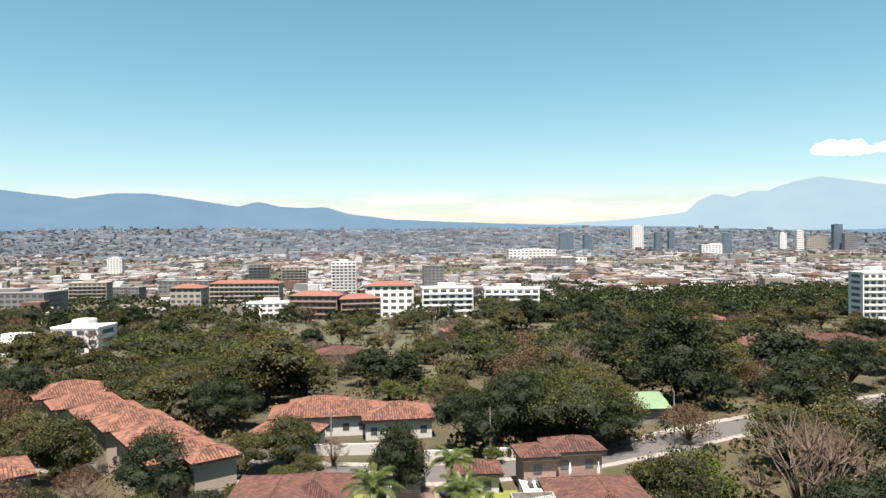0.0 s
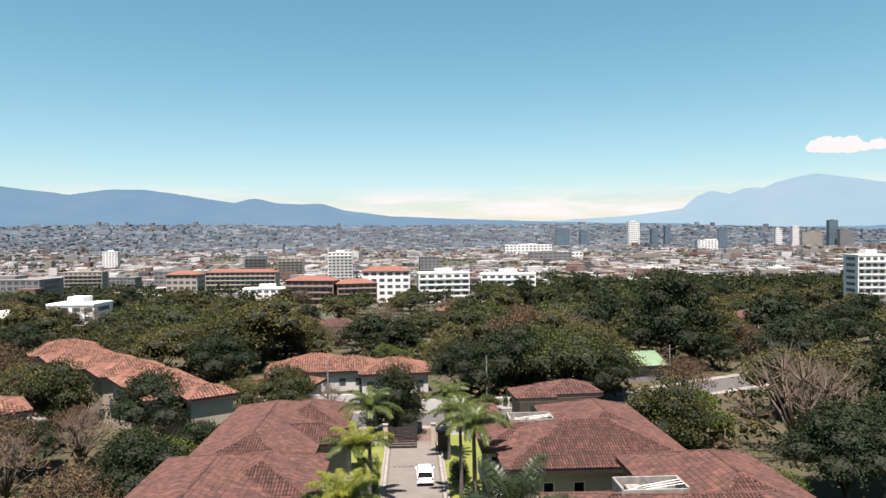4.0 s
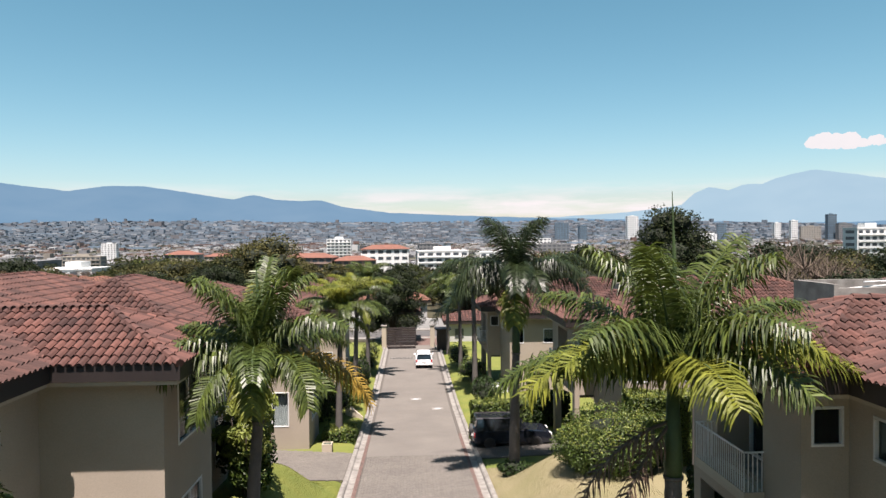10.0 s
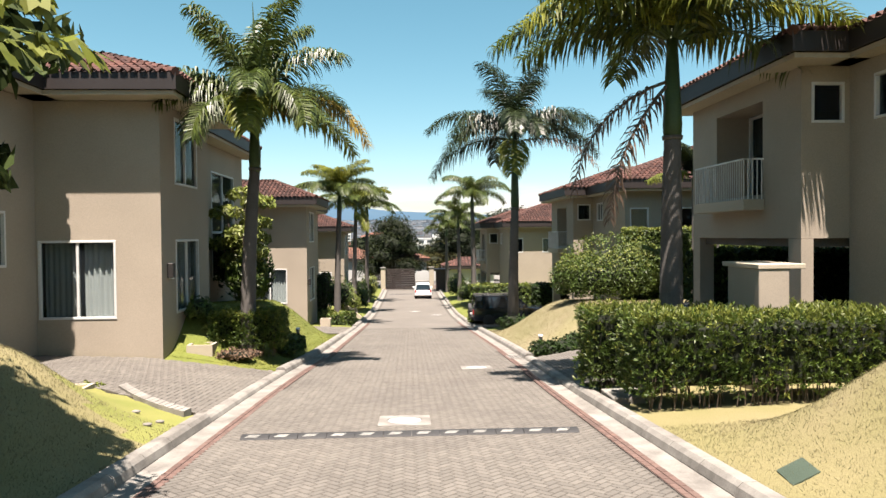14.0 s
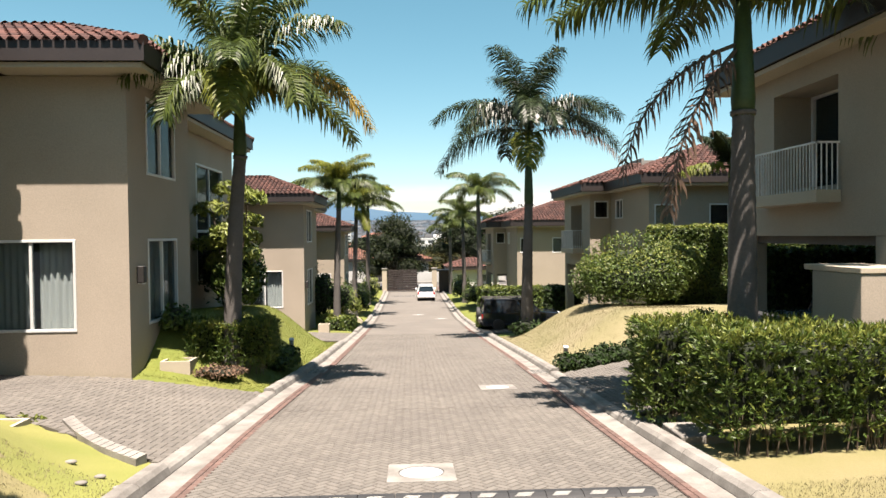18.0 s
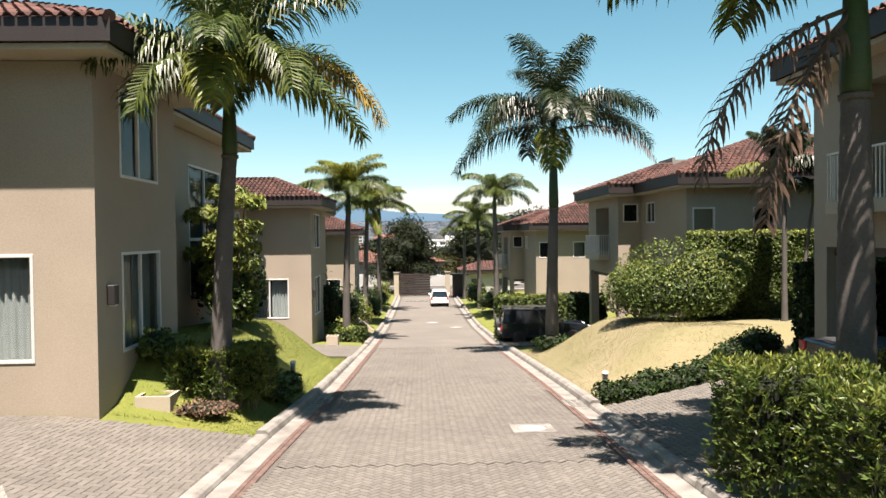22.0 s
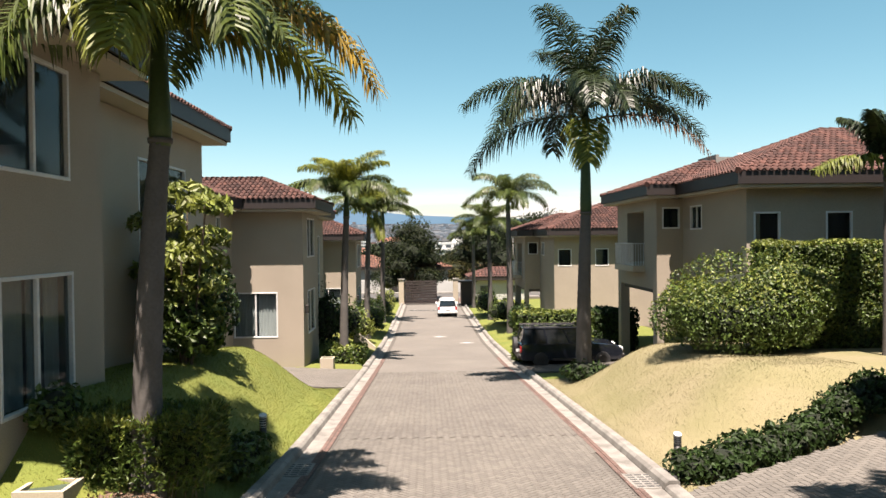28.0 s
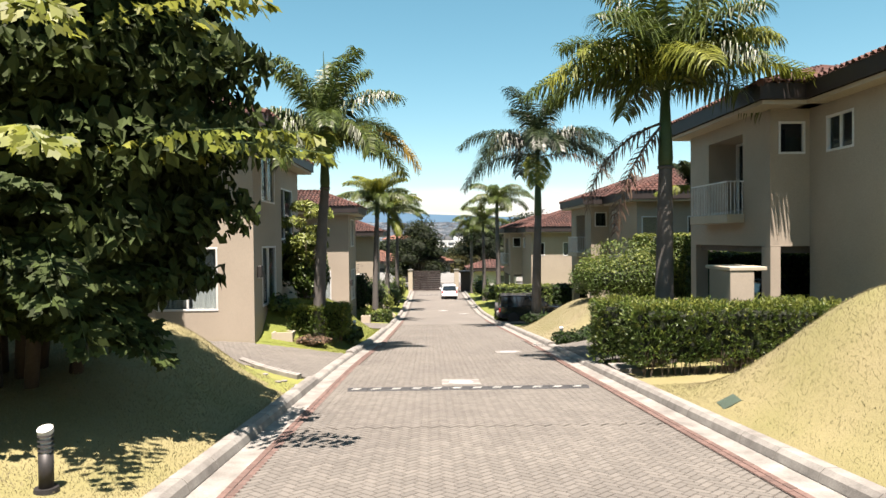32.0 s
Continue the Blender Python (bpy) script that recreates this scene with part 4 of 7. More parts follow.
def palm(x, y, z, height, radius, fronds, label, lean=(0, 0), shaft=1.1, spear=0.0, width=0.62, name="palm_tree"):
    """A royal palm: ringed trunk, green crownshaft, feather fronds (azimuth, elevation, droop, length, material)."""
    h = thing(name, (x, y, z), label, "palm tree", "palms along the lane")
    lx, ly = lean
    bm = bmesh.new()
    n = 46
    pts, rad = [], []
    for i in range(n + 1):
        s = i / n
        pts.append((lx * s * s, ly * s * s, -0.3 + (height + 0.3) * s))
        swell = 1.0 + 0.45 * (1 - s) ** 6 + 0.10 * math.sin(s * 3.0) - 0.30 * s
        rad.append(radius * swell * (1.035 if i % 2 else 0.985))
    tube(bm, pts, rad, 14)
    part("trunk", bm, BARK, h, "grey ringed palm trunk", smooth=True)
    top = Vector(pts[-1])
    bm = bmesh.new()
    tube(bm, [top - Vector((0, 0, 0.1)), top + Vector((0, 0, 0.25)), top + Vector((0, 0, shaft))], [radius * 0.74, radius * 0.84, radius * 0.42], 12)
    part("crownshaft", bm, SHAFT, h, "smooth green crownshaft", smooth=True)
    bm = bmesh.new()
    tube(bm, [top - Vector((0, 0, 0.05)), top + Vector((0, 0, 0.03))], [radius * 0.86, radius * 0.90], 14)
    part("leaf_scar", bm, BARK, h, "pale ring scar under the crownshaft", smooth=True)
    head = top + Vector((0, 0, shaft * 0.9))
    for az, el, dr, ln, m in fronds:
        limp = 1.6 if m is PALM_DEAD else 1.0
        pts, v = frond(ln, radians(el), radians(dr), radians(az), width * (0.62 if m is PALM_DEAD else 1), 50 if m is PALM_DEAD else 112, limp)
        at = np.array(head) - np.array([0, 0, 0.35 if el < 10 else 0.0]) - (np.array([0, 0, 0.5]) if m is PALM_DEAD else 0)
        fr = fast("frond", v + at, 3, m, h, {PALM_DEAD: "dead brown frond", PALM_GOLD: "golden dying frond"}.get(m, ""), FROND_FACES)
        bm = bmesh.new()
        pp = [tuple(q) for q in (pts + at)[::4]]
        tube(bm, pp, [0.045 * (1 - 0.85 * i / (len(pp) - 1)) for i in range(len(pp))], 6)
        part("rachis", bm, SHAFT if m is not PALM_DEAD else TWIG, fr, smooth=True)
    if spear:
        bm = bmesh.new()
        tube(bm, [head, head + Vector((0.05, 0, spear * 0.6)), head + Vector((0.0, 0, spear))], [0.06, 0.05, 0.008], 6)
        part("spear_leaf", bm, SHAFT, h, "unopened spear leaf")
    return h


def ring(n, el, dr, ln, m, turn=0, jitter=10):
    ln *= 1.3
    return [(turn + 360 * i / n + rng.uniform(-jitter, jitter), el + 6 + rng.uniform(-10, 10), dr + rng.uniform(-12, 12), ln * rng.uniform(0.92, 1.06), m) for i in range(n)]


palm(-5.08, 20.1, land(-5.08, 20.1), 5.35, 0.21,
     ring(5, 72, 62, 2.7, PALM, 15) + ring(6, 46, 90, 2.8, PALM, 40) + ring(3, 18, 85, 2.4, PALM, 100) + [(95, 76, 50, 2.9, PALM_YELLOW), (150, 48, 95, 3.4, PALM_YELLOW), (-85, 25, 110, 3.0, PALM_YELLOW), (-8, 22, 95, 4.1, PALM_GOLD), (25, 14, 85, 3.6, PALM_YELLOW), (-45, 30, 105, 3.7, PALM), (172, 25, 90, 3.5, PALM), (-120, 20, 105, 3.2, PALM)],
     "royal palm with green crown and golden dying fronds", (0.25, 0.1), spear=3.2, width=0.78, shaft=1.9)
palm(5.4, 14.2, road_z(14.2) + 0.15, 5.35, 0.25,
     ring(5, 74, 58, 3.0, PALM, 20) + ring(5, 48, 85, 3.2, PALM, 0) + ring(3, 50, 90, 2.9, PALM_YELLOW, 200, 30) + [(178, 30, 75, 4.2, PALM), (200, 38, 90, 4.0, PALM_YELLOW), (-4, 34, 78, 4.4, PALM_YELLOW), (14, 22, 75, 4.0, PALM), (-95, 42, 95, 3.3, PALM_YELLOW), (150, 26, 62, 3.7, PALM), (-60, 40, 85, 3.5, PALM), (90, 32, 80, 3.7, PALM),
      (182, -18, 72, 3.5, PALM_DEAD), (196, -44, 44, 3.6, PALM_DEAD)],
     "tall royal palm with green crown and hanging dead frond", (0.12, 0.2), spear=4.2, width=0.86, shaft=2.35)
palm(5.05, 35.0, road_z(35.0) + 0.2, 6.2, 0.26,
     ring(4, 72, 75, 3.3, PALM_DARK, 40) + ring(6, 44, 105, 3.5, PALM_DARK, 20) + [(178, 38, 88, 5.0, PALM_DARK), (5, 42, 90, 5.1, PALM_DARK), (166, 8, 75, 5.1, PALM_DARK), (-160, 20, 95, 4.8, PALM_DARK), (-25, 12, 75, 5.0, PALM_DEAD), (-8, 18, 80, 4.8, PALM_DARK), (-100, -5, 90, 3.0, PALM_YELLOW), (-75, 40, 120, 3.4, PALM_DARK), (100, 20, 95, 4.0, PALM_DARK)],
     "tall dark green royal palm with one dead frond", (0.15, 0.1), width=1.0, shaft=4.3)
palm(-5.0, 44.9, road_z(44.9) + 0.1, 7.3, 0.2,
     ring(8, 70, 92, 2.6, PALM_YELLOW, 15) + ring(9, 38, 92, 2.8, PALM, 40) + [(0, 0, 85, 2.4, PALM_YELLOW)], "royal palm with yellow-green fronds", (0.2, 0), spear=1.2)
palm(-4.9, 57.5, road_z(57.5) + 0.1, 7.8, 0.2,
     ring(6, 65, 87, 2.7, PALM_YELLOW, 0) + ring(7, 35, 87, 2.7, PALM, 25) + [(-60, -10, 80, 2.5, PALM_YELLOW)], "royal palm with drooping yellow-green fronds", (0.2, 0))
palm(-4.6, 70, road_z(70), 8.6, 0.2, ring(6, 65, 92, 2.8, PALM, 30) + ring(8, 32, 87, 2.9, PALM, 0), "royal palm with drooping dark green fronds", (0.1, 0))
palm(5.4, 60.5, road_z(60.5) + 0.1, 8.9, 0.22, ring(7, 60, 97, 3.0, PALM, 0) + ring(8, 30, 87, 3.1, PALM, 25), "royal palm with dense dark green crown", (-0.1, 0))
palm(4.9, 71, road_z(71), 7.5, 0.2, ring(7, 60, 92, 2.8, PALM, 10) + ring(7, 30, 87, 2.8, PALM, 35), "royal palm with drooping dark green fronds", (-0.1, 0))
palm(4.3, 84, road_z(84), 6.8, 0.2, ring(6, 60, 92, 2.7, PALM, 20) + ring(7, 30, 87, 2.7, PALM, 50), "royal palm with drooping dark green fronds")
# a young palm with a single yellow frond by the tall hedge
palm(11.45, 27.5, land(11.45, 27.5), 4.7, 0.085, ring(5, 62, 60, 1.3, PALM_DARK, 0) + [(185, 12, 45, 2.0, PALM_YELLOW), (-8, 15, 55, 2.0, PALM_DARK), (-60, 30, 70, 1.5, PALM_DARK)], "slender young palm with one yellow frond", spear=0.9, width=0.5, shaft=0.5)
for xx, hh, lx in ((11.95, 3.9, 0.35), (12.25, 4.6, 0.5)):
    palm(xx, 27.3, land(xx, 27.3), hh, 0.06, [(200, 50, 60, 1.0, PALM_DARK), (20, 40, 70, 1.1, PALM_DARK), (100, 60, 60, 1.0, PALM), (300, 45, 60, 1.0, PALM_DARK)], "slender young palm stem with few fronds", (lx, 0), width=0.4, shaft=0.4)

# hedges and shrubs along the lane
g = lambda x, y: land(x, y) - 0.02
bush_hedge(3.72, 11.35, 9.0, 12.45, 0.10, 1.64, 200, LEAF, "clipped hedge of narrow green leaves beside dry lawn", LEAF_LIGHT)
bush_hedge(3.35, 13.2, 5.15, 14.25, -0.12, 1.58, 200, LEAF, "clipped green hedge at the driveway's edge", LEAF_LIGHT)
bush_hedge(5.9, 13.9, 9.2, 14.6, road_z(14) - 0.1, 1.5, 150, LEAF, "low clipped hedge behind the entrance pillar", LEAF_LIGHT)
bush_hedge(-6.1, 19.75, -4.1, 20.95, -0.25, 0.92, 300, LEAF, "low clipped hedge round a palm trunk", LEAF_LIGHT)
shrub(-4.35, 22.3, g(-4.35, 22.3) - 0.1, (0.6, 1.0, 0.38), 0.075, 1500, LEAF, "low shrub with reddish twigs beside the kerb")
shrub(-6.55, 20.3, g(-6.55, 20.3), (0.36, 0.5, 0.42), 0.075, 700, LEAF, "small clipped shrub at a house corner")
for i in range(9):
    xx = 4.15 + 0.62 * i
    shrub(xx, 21.95 + 0.30 * i, land(xx, 21.95 + 0.30 * i) - 0.12, (0.5, 0.55, rng.uniform(0.30, 0.45)), 0.075, 750, LEAF_DARK, "low dark shrub in a row at the lawn's foot", name="bedding_shrub")
shrub(8.6, 29.6, land(8.6, 29.6) - 0.2, (2.3, 2.0, 1.6), 0.062, 30000, LEAF, "large rounded shrub with orange tips", lobes=9, light=LEAF_LIGHT)
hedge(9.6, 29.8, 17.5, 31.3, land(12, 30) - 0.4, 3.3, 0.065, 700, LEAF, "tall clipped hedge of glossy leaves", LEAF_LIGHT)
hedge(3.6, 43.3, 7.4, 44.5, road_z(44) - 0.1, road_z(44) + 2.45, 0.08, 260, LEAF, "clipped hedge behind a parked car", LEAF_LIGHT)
hedge(8.0, 46.5, 10.6, 48, road_z(47) - 0.1, road_z(47) + 2.4, 0.12, 120, LEAF_DARK, "tall dark hedge between houses")
hedge(-5.9, 43.8, -3.9, 45.8, road_z(45) - 0.1, road_z(45) + 0.8, 0.09, 180, LEAF, "low clipped hedge round a palm trunk", LEAF_LIGHT)
shrub(5.0, 34.6, land(5.0, 34.6) - 0.1, (0.8, 0.7, 0.45), 0.09, 900, LEAF_DARK, "low shrub round a palm trunk")
for xx, yy, r, m, lb in ((-7.15, 28.3, (1.25, 1.2, 1.75), LEAF_DARK, "tall dark shrub against a house wall"), (-5.6, 50.5, (1.1, 1.6, 1.5), LEAF, "rounded green shrub beside the kerb"), (-5.2, 54.5, (1.0, 1.4, 1.1), LEAF_LIGHT, "yellow-green shrub beside the kerb"),
                         (-4.9, 62, (0.9, 1.4, 1.3), LEAF, "rounded green shrub beside the kerb"), (-5.2, 66.5, (1.0, 1.5, 1.6), LEAF_DARK, "dark green shrub beside the kerb"), (-4.9, 72, (0.9, 1.5, 1.2), LEAF, "rounded green shrub beside the kerb"), (-4.8, 78, (0.9, 1.6, 1.4), LEAF_LIGHT, "yellow-green shrub beside the kerb"),
                         (5.6, 67, (1.2, 1.8, 1.3), LEAF, "rounded green shrub beside the kerb"), (5.0, 76, (1.1, 1.6, 1.4), LEAF, "rounded green shrub beside the kerb"), (5.6, 55, (1.0, 1.6, 1.2), LEAF_DARK, "dark green shrub beside the kerb"), (-6.4, 47.5, (0.8, 1.2, 2.0), LEAF_DARK, "tall dark shrub against a house wall")):
    shrub(xx, yy, land(xx, yy) - 0.1, r, 0.11, 1600, m, lb)


def tropical(x, y, z, height, label):
    """Upright stems with whorls of broad bright leaves."""
    h = thing("schefflera", (x, y, z), label, "shrub")
    ps, ns = [], []
    for i in range(7):
        bm = bmesh.new()
        a, r = i * 2.4, 0.25 + 0.1 * i
        hh = height * (0.45 + 0.09 * i)
        tip = (r * math.cos(a), r * math.sin(a), hh)
        tube(bm, [(0.1 * math.cos(a), 0.1 * math.sin(a), -0.2), tip], [0.03, 0.02], 5)
        p, d = ball_points(tip, (0.62, 0.62, 0.3), 230, -0.5)
        ps.append(p); ns.append(d + np.array([0, 0, 0.6]))
        part("stem", bm, TWIG, h)
    leaf_mesh("leaves", np.concatenate(ps), np.concatenate(ns), 0.11, LEAF_LIGHT, h, long=2.4, droop=0.5)


shrub(-6.55, 26.7, land(-6.55, 26.7) - 0.1, (0.75, 0.8, 1.15), 0.11, 2600, LEAF, "dense green shrub below taller stems", light=LEAF_LIGHT)
tropical(-6.6, 26.4, land(-6.6, 26.4), 4.2, "tall shrub with whorls of yellow-green leaves")
tropical(-7.0, 27.3, land(-7.0, 27.3), 2.8, "bright shrub with broad leaves against a wall")


def fishtail(x, y, z, label, count, envelope, stems=9, flat=1.0):
    """A big clump of stems with drooping fronds of ragged wedge leaflets; envelope gives (height, reach), flat its share along the lane."""
    h = thing("fishtail_palm", (x, y, z), label, "tree")
    hs, rs = [e[0] for e in envelope], [e[1] for e in envelope]
    top = hs[-1]
    for i in range(stems):
        bm = bmesh.new()
        a, r = i * 2.4, 0.3 + 0.13 * i
        tube(bm, [(r * 0.6 * math.cos(a), r * 0.6 * math.sin(a), -0.3), (r * math.cos(a), r * math.sin(a), 3.0), (r * 1.3 * math.cos(a), r * 1.3 * math.sin(a), top * 0.85)], [0.10, 0.09, 0.04], 8)
        part("stem", bm, BARK_DARK, h, smooth=True)
    # dense inner foliage
    m = 60000
    zz, aa = rng.uniform(hs[0] * 0.9, top - 0.6, m), rng.uniform(0, 2 * math.pi, m)
    tier = 0.80 + 0.16 * np.sin(3 * aa + 2.1 * zz + x) * np.cos(5 * aa - 3.3 * zz)
    rr = np.interp(zz, hs, rs) * tier * np.sqrt(rng.uniform(0.12, 1.0, m))
    p = np.stack([rr * np.cos(aa), flat * rr * np.sin(aa), zz - 0.12 * rr], 1)
    n = np.stack([np.cos(aa), np.sin(aa), 0.5 + 0 * aa], 1)
    inner = leaf_mesh("inner_foliage", p, n, 0.15, LEAF_FISHTAIL, h, "dark inner leaflets", long=1.6, droop=0.8)
    inner["kind"] = "stuff"
    for i in range(count):
        a = i * 2.399 + rng.uniform(-0.3, 0.3)
        z0 = hs[0] + (top - hs[0] - 0.5) * ((i * 0.618) % 1.0)
        el, dr = radians(rng.uniform(15, 50)), radians(rng.uniform(55, 95))
        ln = float(np.interp(z0, hs, rs)) / 0.86 * rng.uniform(0.72, 1.05) * (0.75 if z0 < 2.2 else 1.0)
        bright = False
        if i % 22 == 3 and z0 > 3.2:
            # long fronds reaching out over the lawn, sunlight painted as yellow leaf colour
            bright, a, ln = True, radians(rng.uniform(-75, 15)), float(np.interp(z0, hs, rs)) * 1.16
            el, dr = radians(rng.uniform(14, 26)), radians(rng.uniform(30, 50))
        pts, _ = frond(ln, el, dr, a, 0.3, 2, 0.5)
        pts = pts * np.array([1.0, 0.8 if bright else flat, 1.0])
        base = np.array([0.35 * math.cos(a), 0.35 * math.sin(a), z0 - 0.25 * ln])
        m = 210
        s = rng.uniform(0.22, 1.0, m)
        k = np.minimum(25, (s * 26).astype(int))
        out = np.array([-math.sin(a), math.cos(a), 0.0])
        side = rng.uniform(-1, 1, (m, 1)) * (0.55 * np.sin(np.pi * (0.15 + 0.8 * s)))[:, None]
        q = pts[k] + base + out * side + np.array([0, 0, -0.30]) * np.abs(side)
        d = unit(np.array([math.cos(a) * 0.45, math.sin(a) * 0.45, -0.62]) + out * np.sign(side) * 0.55 + rng.normal(0, 0.28, (m, 3)))
        w = unit(np.cross(d, rng.normal(0, 0.45, (m, 3)) + np.array([math.cos(a), math.sin(a), 0.8])))
        L = rng.uniform(0.12, 0.22, (m, 1))
        v = np.stack([q, q + d * L * 0.8 + w * L * 0.36, q + d * L * 0.78 + w * L * 0.08, q + d * L * 1.12 - w * L * 0.05, q + d * L * 0.72 - w * L * 0.32], 1)
        fr = fast("frond", v, 3, PALM_YELLOW if bright else LEAF_FISHTAIL, h, "frond in yellow-green as if sunlit" if bright else "", ((0, 1, 2), (0, 2, 3), (0, 3, 4)))
        bm = bmesh.new()
        pp = [tuple(e) for e in (pts + base)[::5]]
        tube(bm, pp, [0.025 * (1 - 0.8 * j / (len(pp) - 1)) for j in range(len(pp))], 5)
        part("rachis", bm, SHAFT, fr)
    return h


rng = np.random.default_rng(21)
fishtail(-7.2, 5.2, 1.3, "large dark fishtail palm clump with yellow-green drooping fronds", 270, ((1.2, 1.9), (1.8, 3.5), (2.4, 3.7), (3.0, 3.9), (3.7, 4.35), (4.6, 4.45), (6.0, 3.9), (8.4, 1.6)), flat=0.6)
fishtail(-11.6, 4.4, land(-11.6, 4.4), "dark fishtail palm clump behind the lawn", 110, ((0.8, 2.0), (3.0, 3.0), (6.0, 3.2), (9.5, 1.4)), 6)

hedge(9.4, 22.3, 15.4, 23.1, -0.5, 2.5, 0.1, 260, LEAF_DARK, "dark hedge seen through the open carport", LEAF)

# ---- trees ----


def tree(name, label, height, spread, material, size, count, lobes=12, flat=0.75, trunk=0.35, bare=0.0, clear=0.14, light=None, seed=1):
    """A tree: tapered trunk with limbs, and a crown of many leaf clumps with gaps. Stands at the origin."""
    r = random.Random(seed)
    h = thing(name, (0, 0, 0), label, "tree", "trees beyond the lane")
    bm = bmesh.new()
    fork = height * clear
    tube(bm, [(0, 0, -0.6), (0.05 * height * 0.2, 0, fork * 0.5), (0, 0.1, fork)], [trunk * 1.25, trunk, trunk * 0.8], 8)
    tips = []
    for i in range(lobes):
        a = 2.4 * i + r.uniform(-0.3, 0.3)
        q = math.sqrt((i + 0.5) / lobes)
        x, y = spread / 2 * q * 0.78 * math.cos(a), spread / 2 * q * 0.78 * math.sin(a)
        z = height - (height - fork) * (0.20 + 0.62 * q * q * flat + r.uniform(-0.06, 0.12))
        tips.append((x, y, z))
        tube(bm, [(0, 0, fork * 0.9), (x * 0.45, y * 0.45, fork + (z - fork) * 0.55), (x, y, z)], [trunk * 0.42, trunk * 0.28, trunk * 0.08], 5)
        if bare:
            for j in range(int(9 * bare)):
                b = r.uniform(0, 6.28)
                w = spread * r.uniform(0.10, 0.22)
                p = Vector((x * 0.8, y * 0.8, fork + (z - fork) * 0.85))
                e = p + Vector((w * math.cos(b), w * math.sin(b), w * r.uniform(0.5, 1.4)))
                m = p.lerp(e, 0.5) + Vector((0, 0, -0.1 * w))
                tube(bm, [p, m, e], [trunk * 0.13, trunk * 0.09, trunk * 0.03], 4, False)
    part("trunk", bm, BARK_DARK if not bare else TWIG, h, smooth=True)
    ps, ns = [], []
    core = bmesh.new()
    for x, y, z in tips:
        rr = spread * r.uniform(0.17, 0.25)
        p, d = ball_points((x, y, z), (rr, rr, rr * 0.72), count // lobes, -0.55)
        p = p + rng.normal(0, rr * 0.13, p.shape)
        ps.append(p); ns.append(d)
        bmesh.ops.create_icosphere(core, subdivisions=1, radius=rr * 0.72, matrix=Matrix.Translation((x, y, z)) @ Matrix.Diagonal((1, 1, 0.68, 1)))
    if bare < 0.9:
        crown = leaf_mesh("crown", np.concatenate(ps), np.concatenate(ns), size, material, h, long=1.5, flop=0.9)
        # sunlight put into colour: lighter leaf copies where the crown faces up
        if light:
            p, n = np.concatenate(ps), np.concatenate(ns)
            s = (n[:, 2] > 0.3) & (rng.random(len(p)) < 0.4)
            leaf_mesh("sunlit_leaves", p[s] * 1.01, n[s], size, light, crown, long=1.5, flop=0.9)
    if not bare:
        # dark balls fill the crown with painted shade
        part("inner_shade", core, CORE, h, "dark solids standing for the crown's inner shade")["kind"] = "stuff"
    else:
        core.free()
    return h


def forest(coarse):
    """One tree of each kind; coarse ones, with fewer and larger leaves, stand far off."""
    f = lambda n: int(n / 4) if coarse else int(n * 0.85)
    g = 1.85 if coarse else 1.0
    return [
    tree("broadleaf_tree", "large dark green broadleaf tree with dense crown", 13, 12, TREE_DARK, 0.22 * g, f(11000), 14, seed=1),
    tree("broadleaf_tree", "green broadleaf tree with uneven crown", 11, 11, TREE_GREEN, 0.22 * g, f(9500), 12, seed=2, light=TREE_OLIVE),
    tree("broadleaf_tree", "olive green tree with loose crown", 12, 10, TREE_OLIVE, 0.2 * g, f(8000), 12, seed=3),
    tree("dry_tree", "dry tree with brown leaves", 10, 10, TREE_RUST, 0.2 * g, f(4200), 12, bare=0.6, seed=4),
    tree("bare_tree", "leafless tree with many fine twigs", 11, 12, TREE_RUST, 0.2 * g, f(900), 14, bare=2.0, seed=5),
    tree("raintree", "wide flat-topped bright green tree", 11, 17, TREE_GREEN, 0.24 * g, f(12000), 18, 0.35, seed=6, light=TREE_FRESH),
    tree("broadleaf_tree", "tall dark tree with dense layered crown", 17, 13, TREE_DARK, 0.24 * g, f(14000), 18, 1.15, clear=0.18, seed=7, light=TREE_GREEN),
    tree("yellow_tree", "small tree with yellow-green leaves", 7, 7, TREE_FRESH, 0.18 * g, f(4500), 9, seed=8),
    ]


PROTO, PROTO_FAR = forest(False), forest(True)
PROTO[4].children[0].data.materials[0] = TWIG
PROTO_FAR[4].children[0].data.materials[0] = TWIG


def plant(kind, x, y, scale=1.0, turn=None, dz=0.0, wide=1.0):
    s = Matrix.Diagonal((scale * wide, scale * wide, scale, 1))
    return copy_thing((PROTO if y < 165 else PROTO_FAR)[kind], Matrix.Translation((x, y, land(x, y) - 0.2 + dz)) @ Matrix.Rotation(random.uniform(0, 6.28) if turn is None else turn, 4, "Z") @ s)


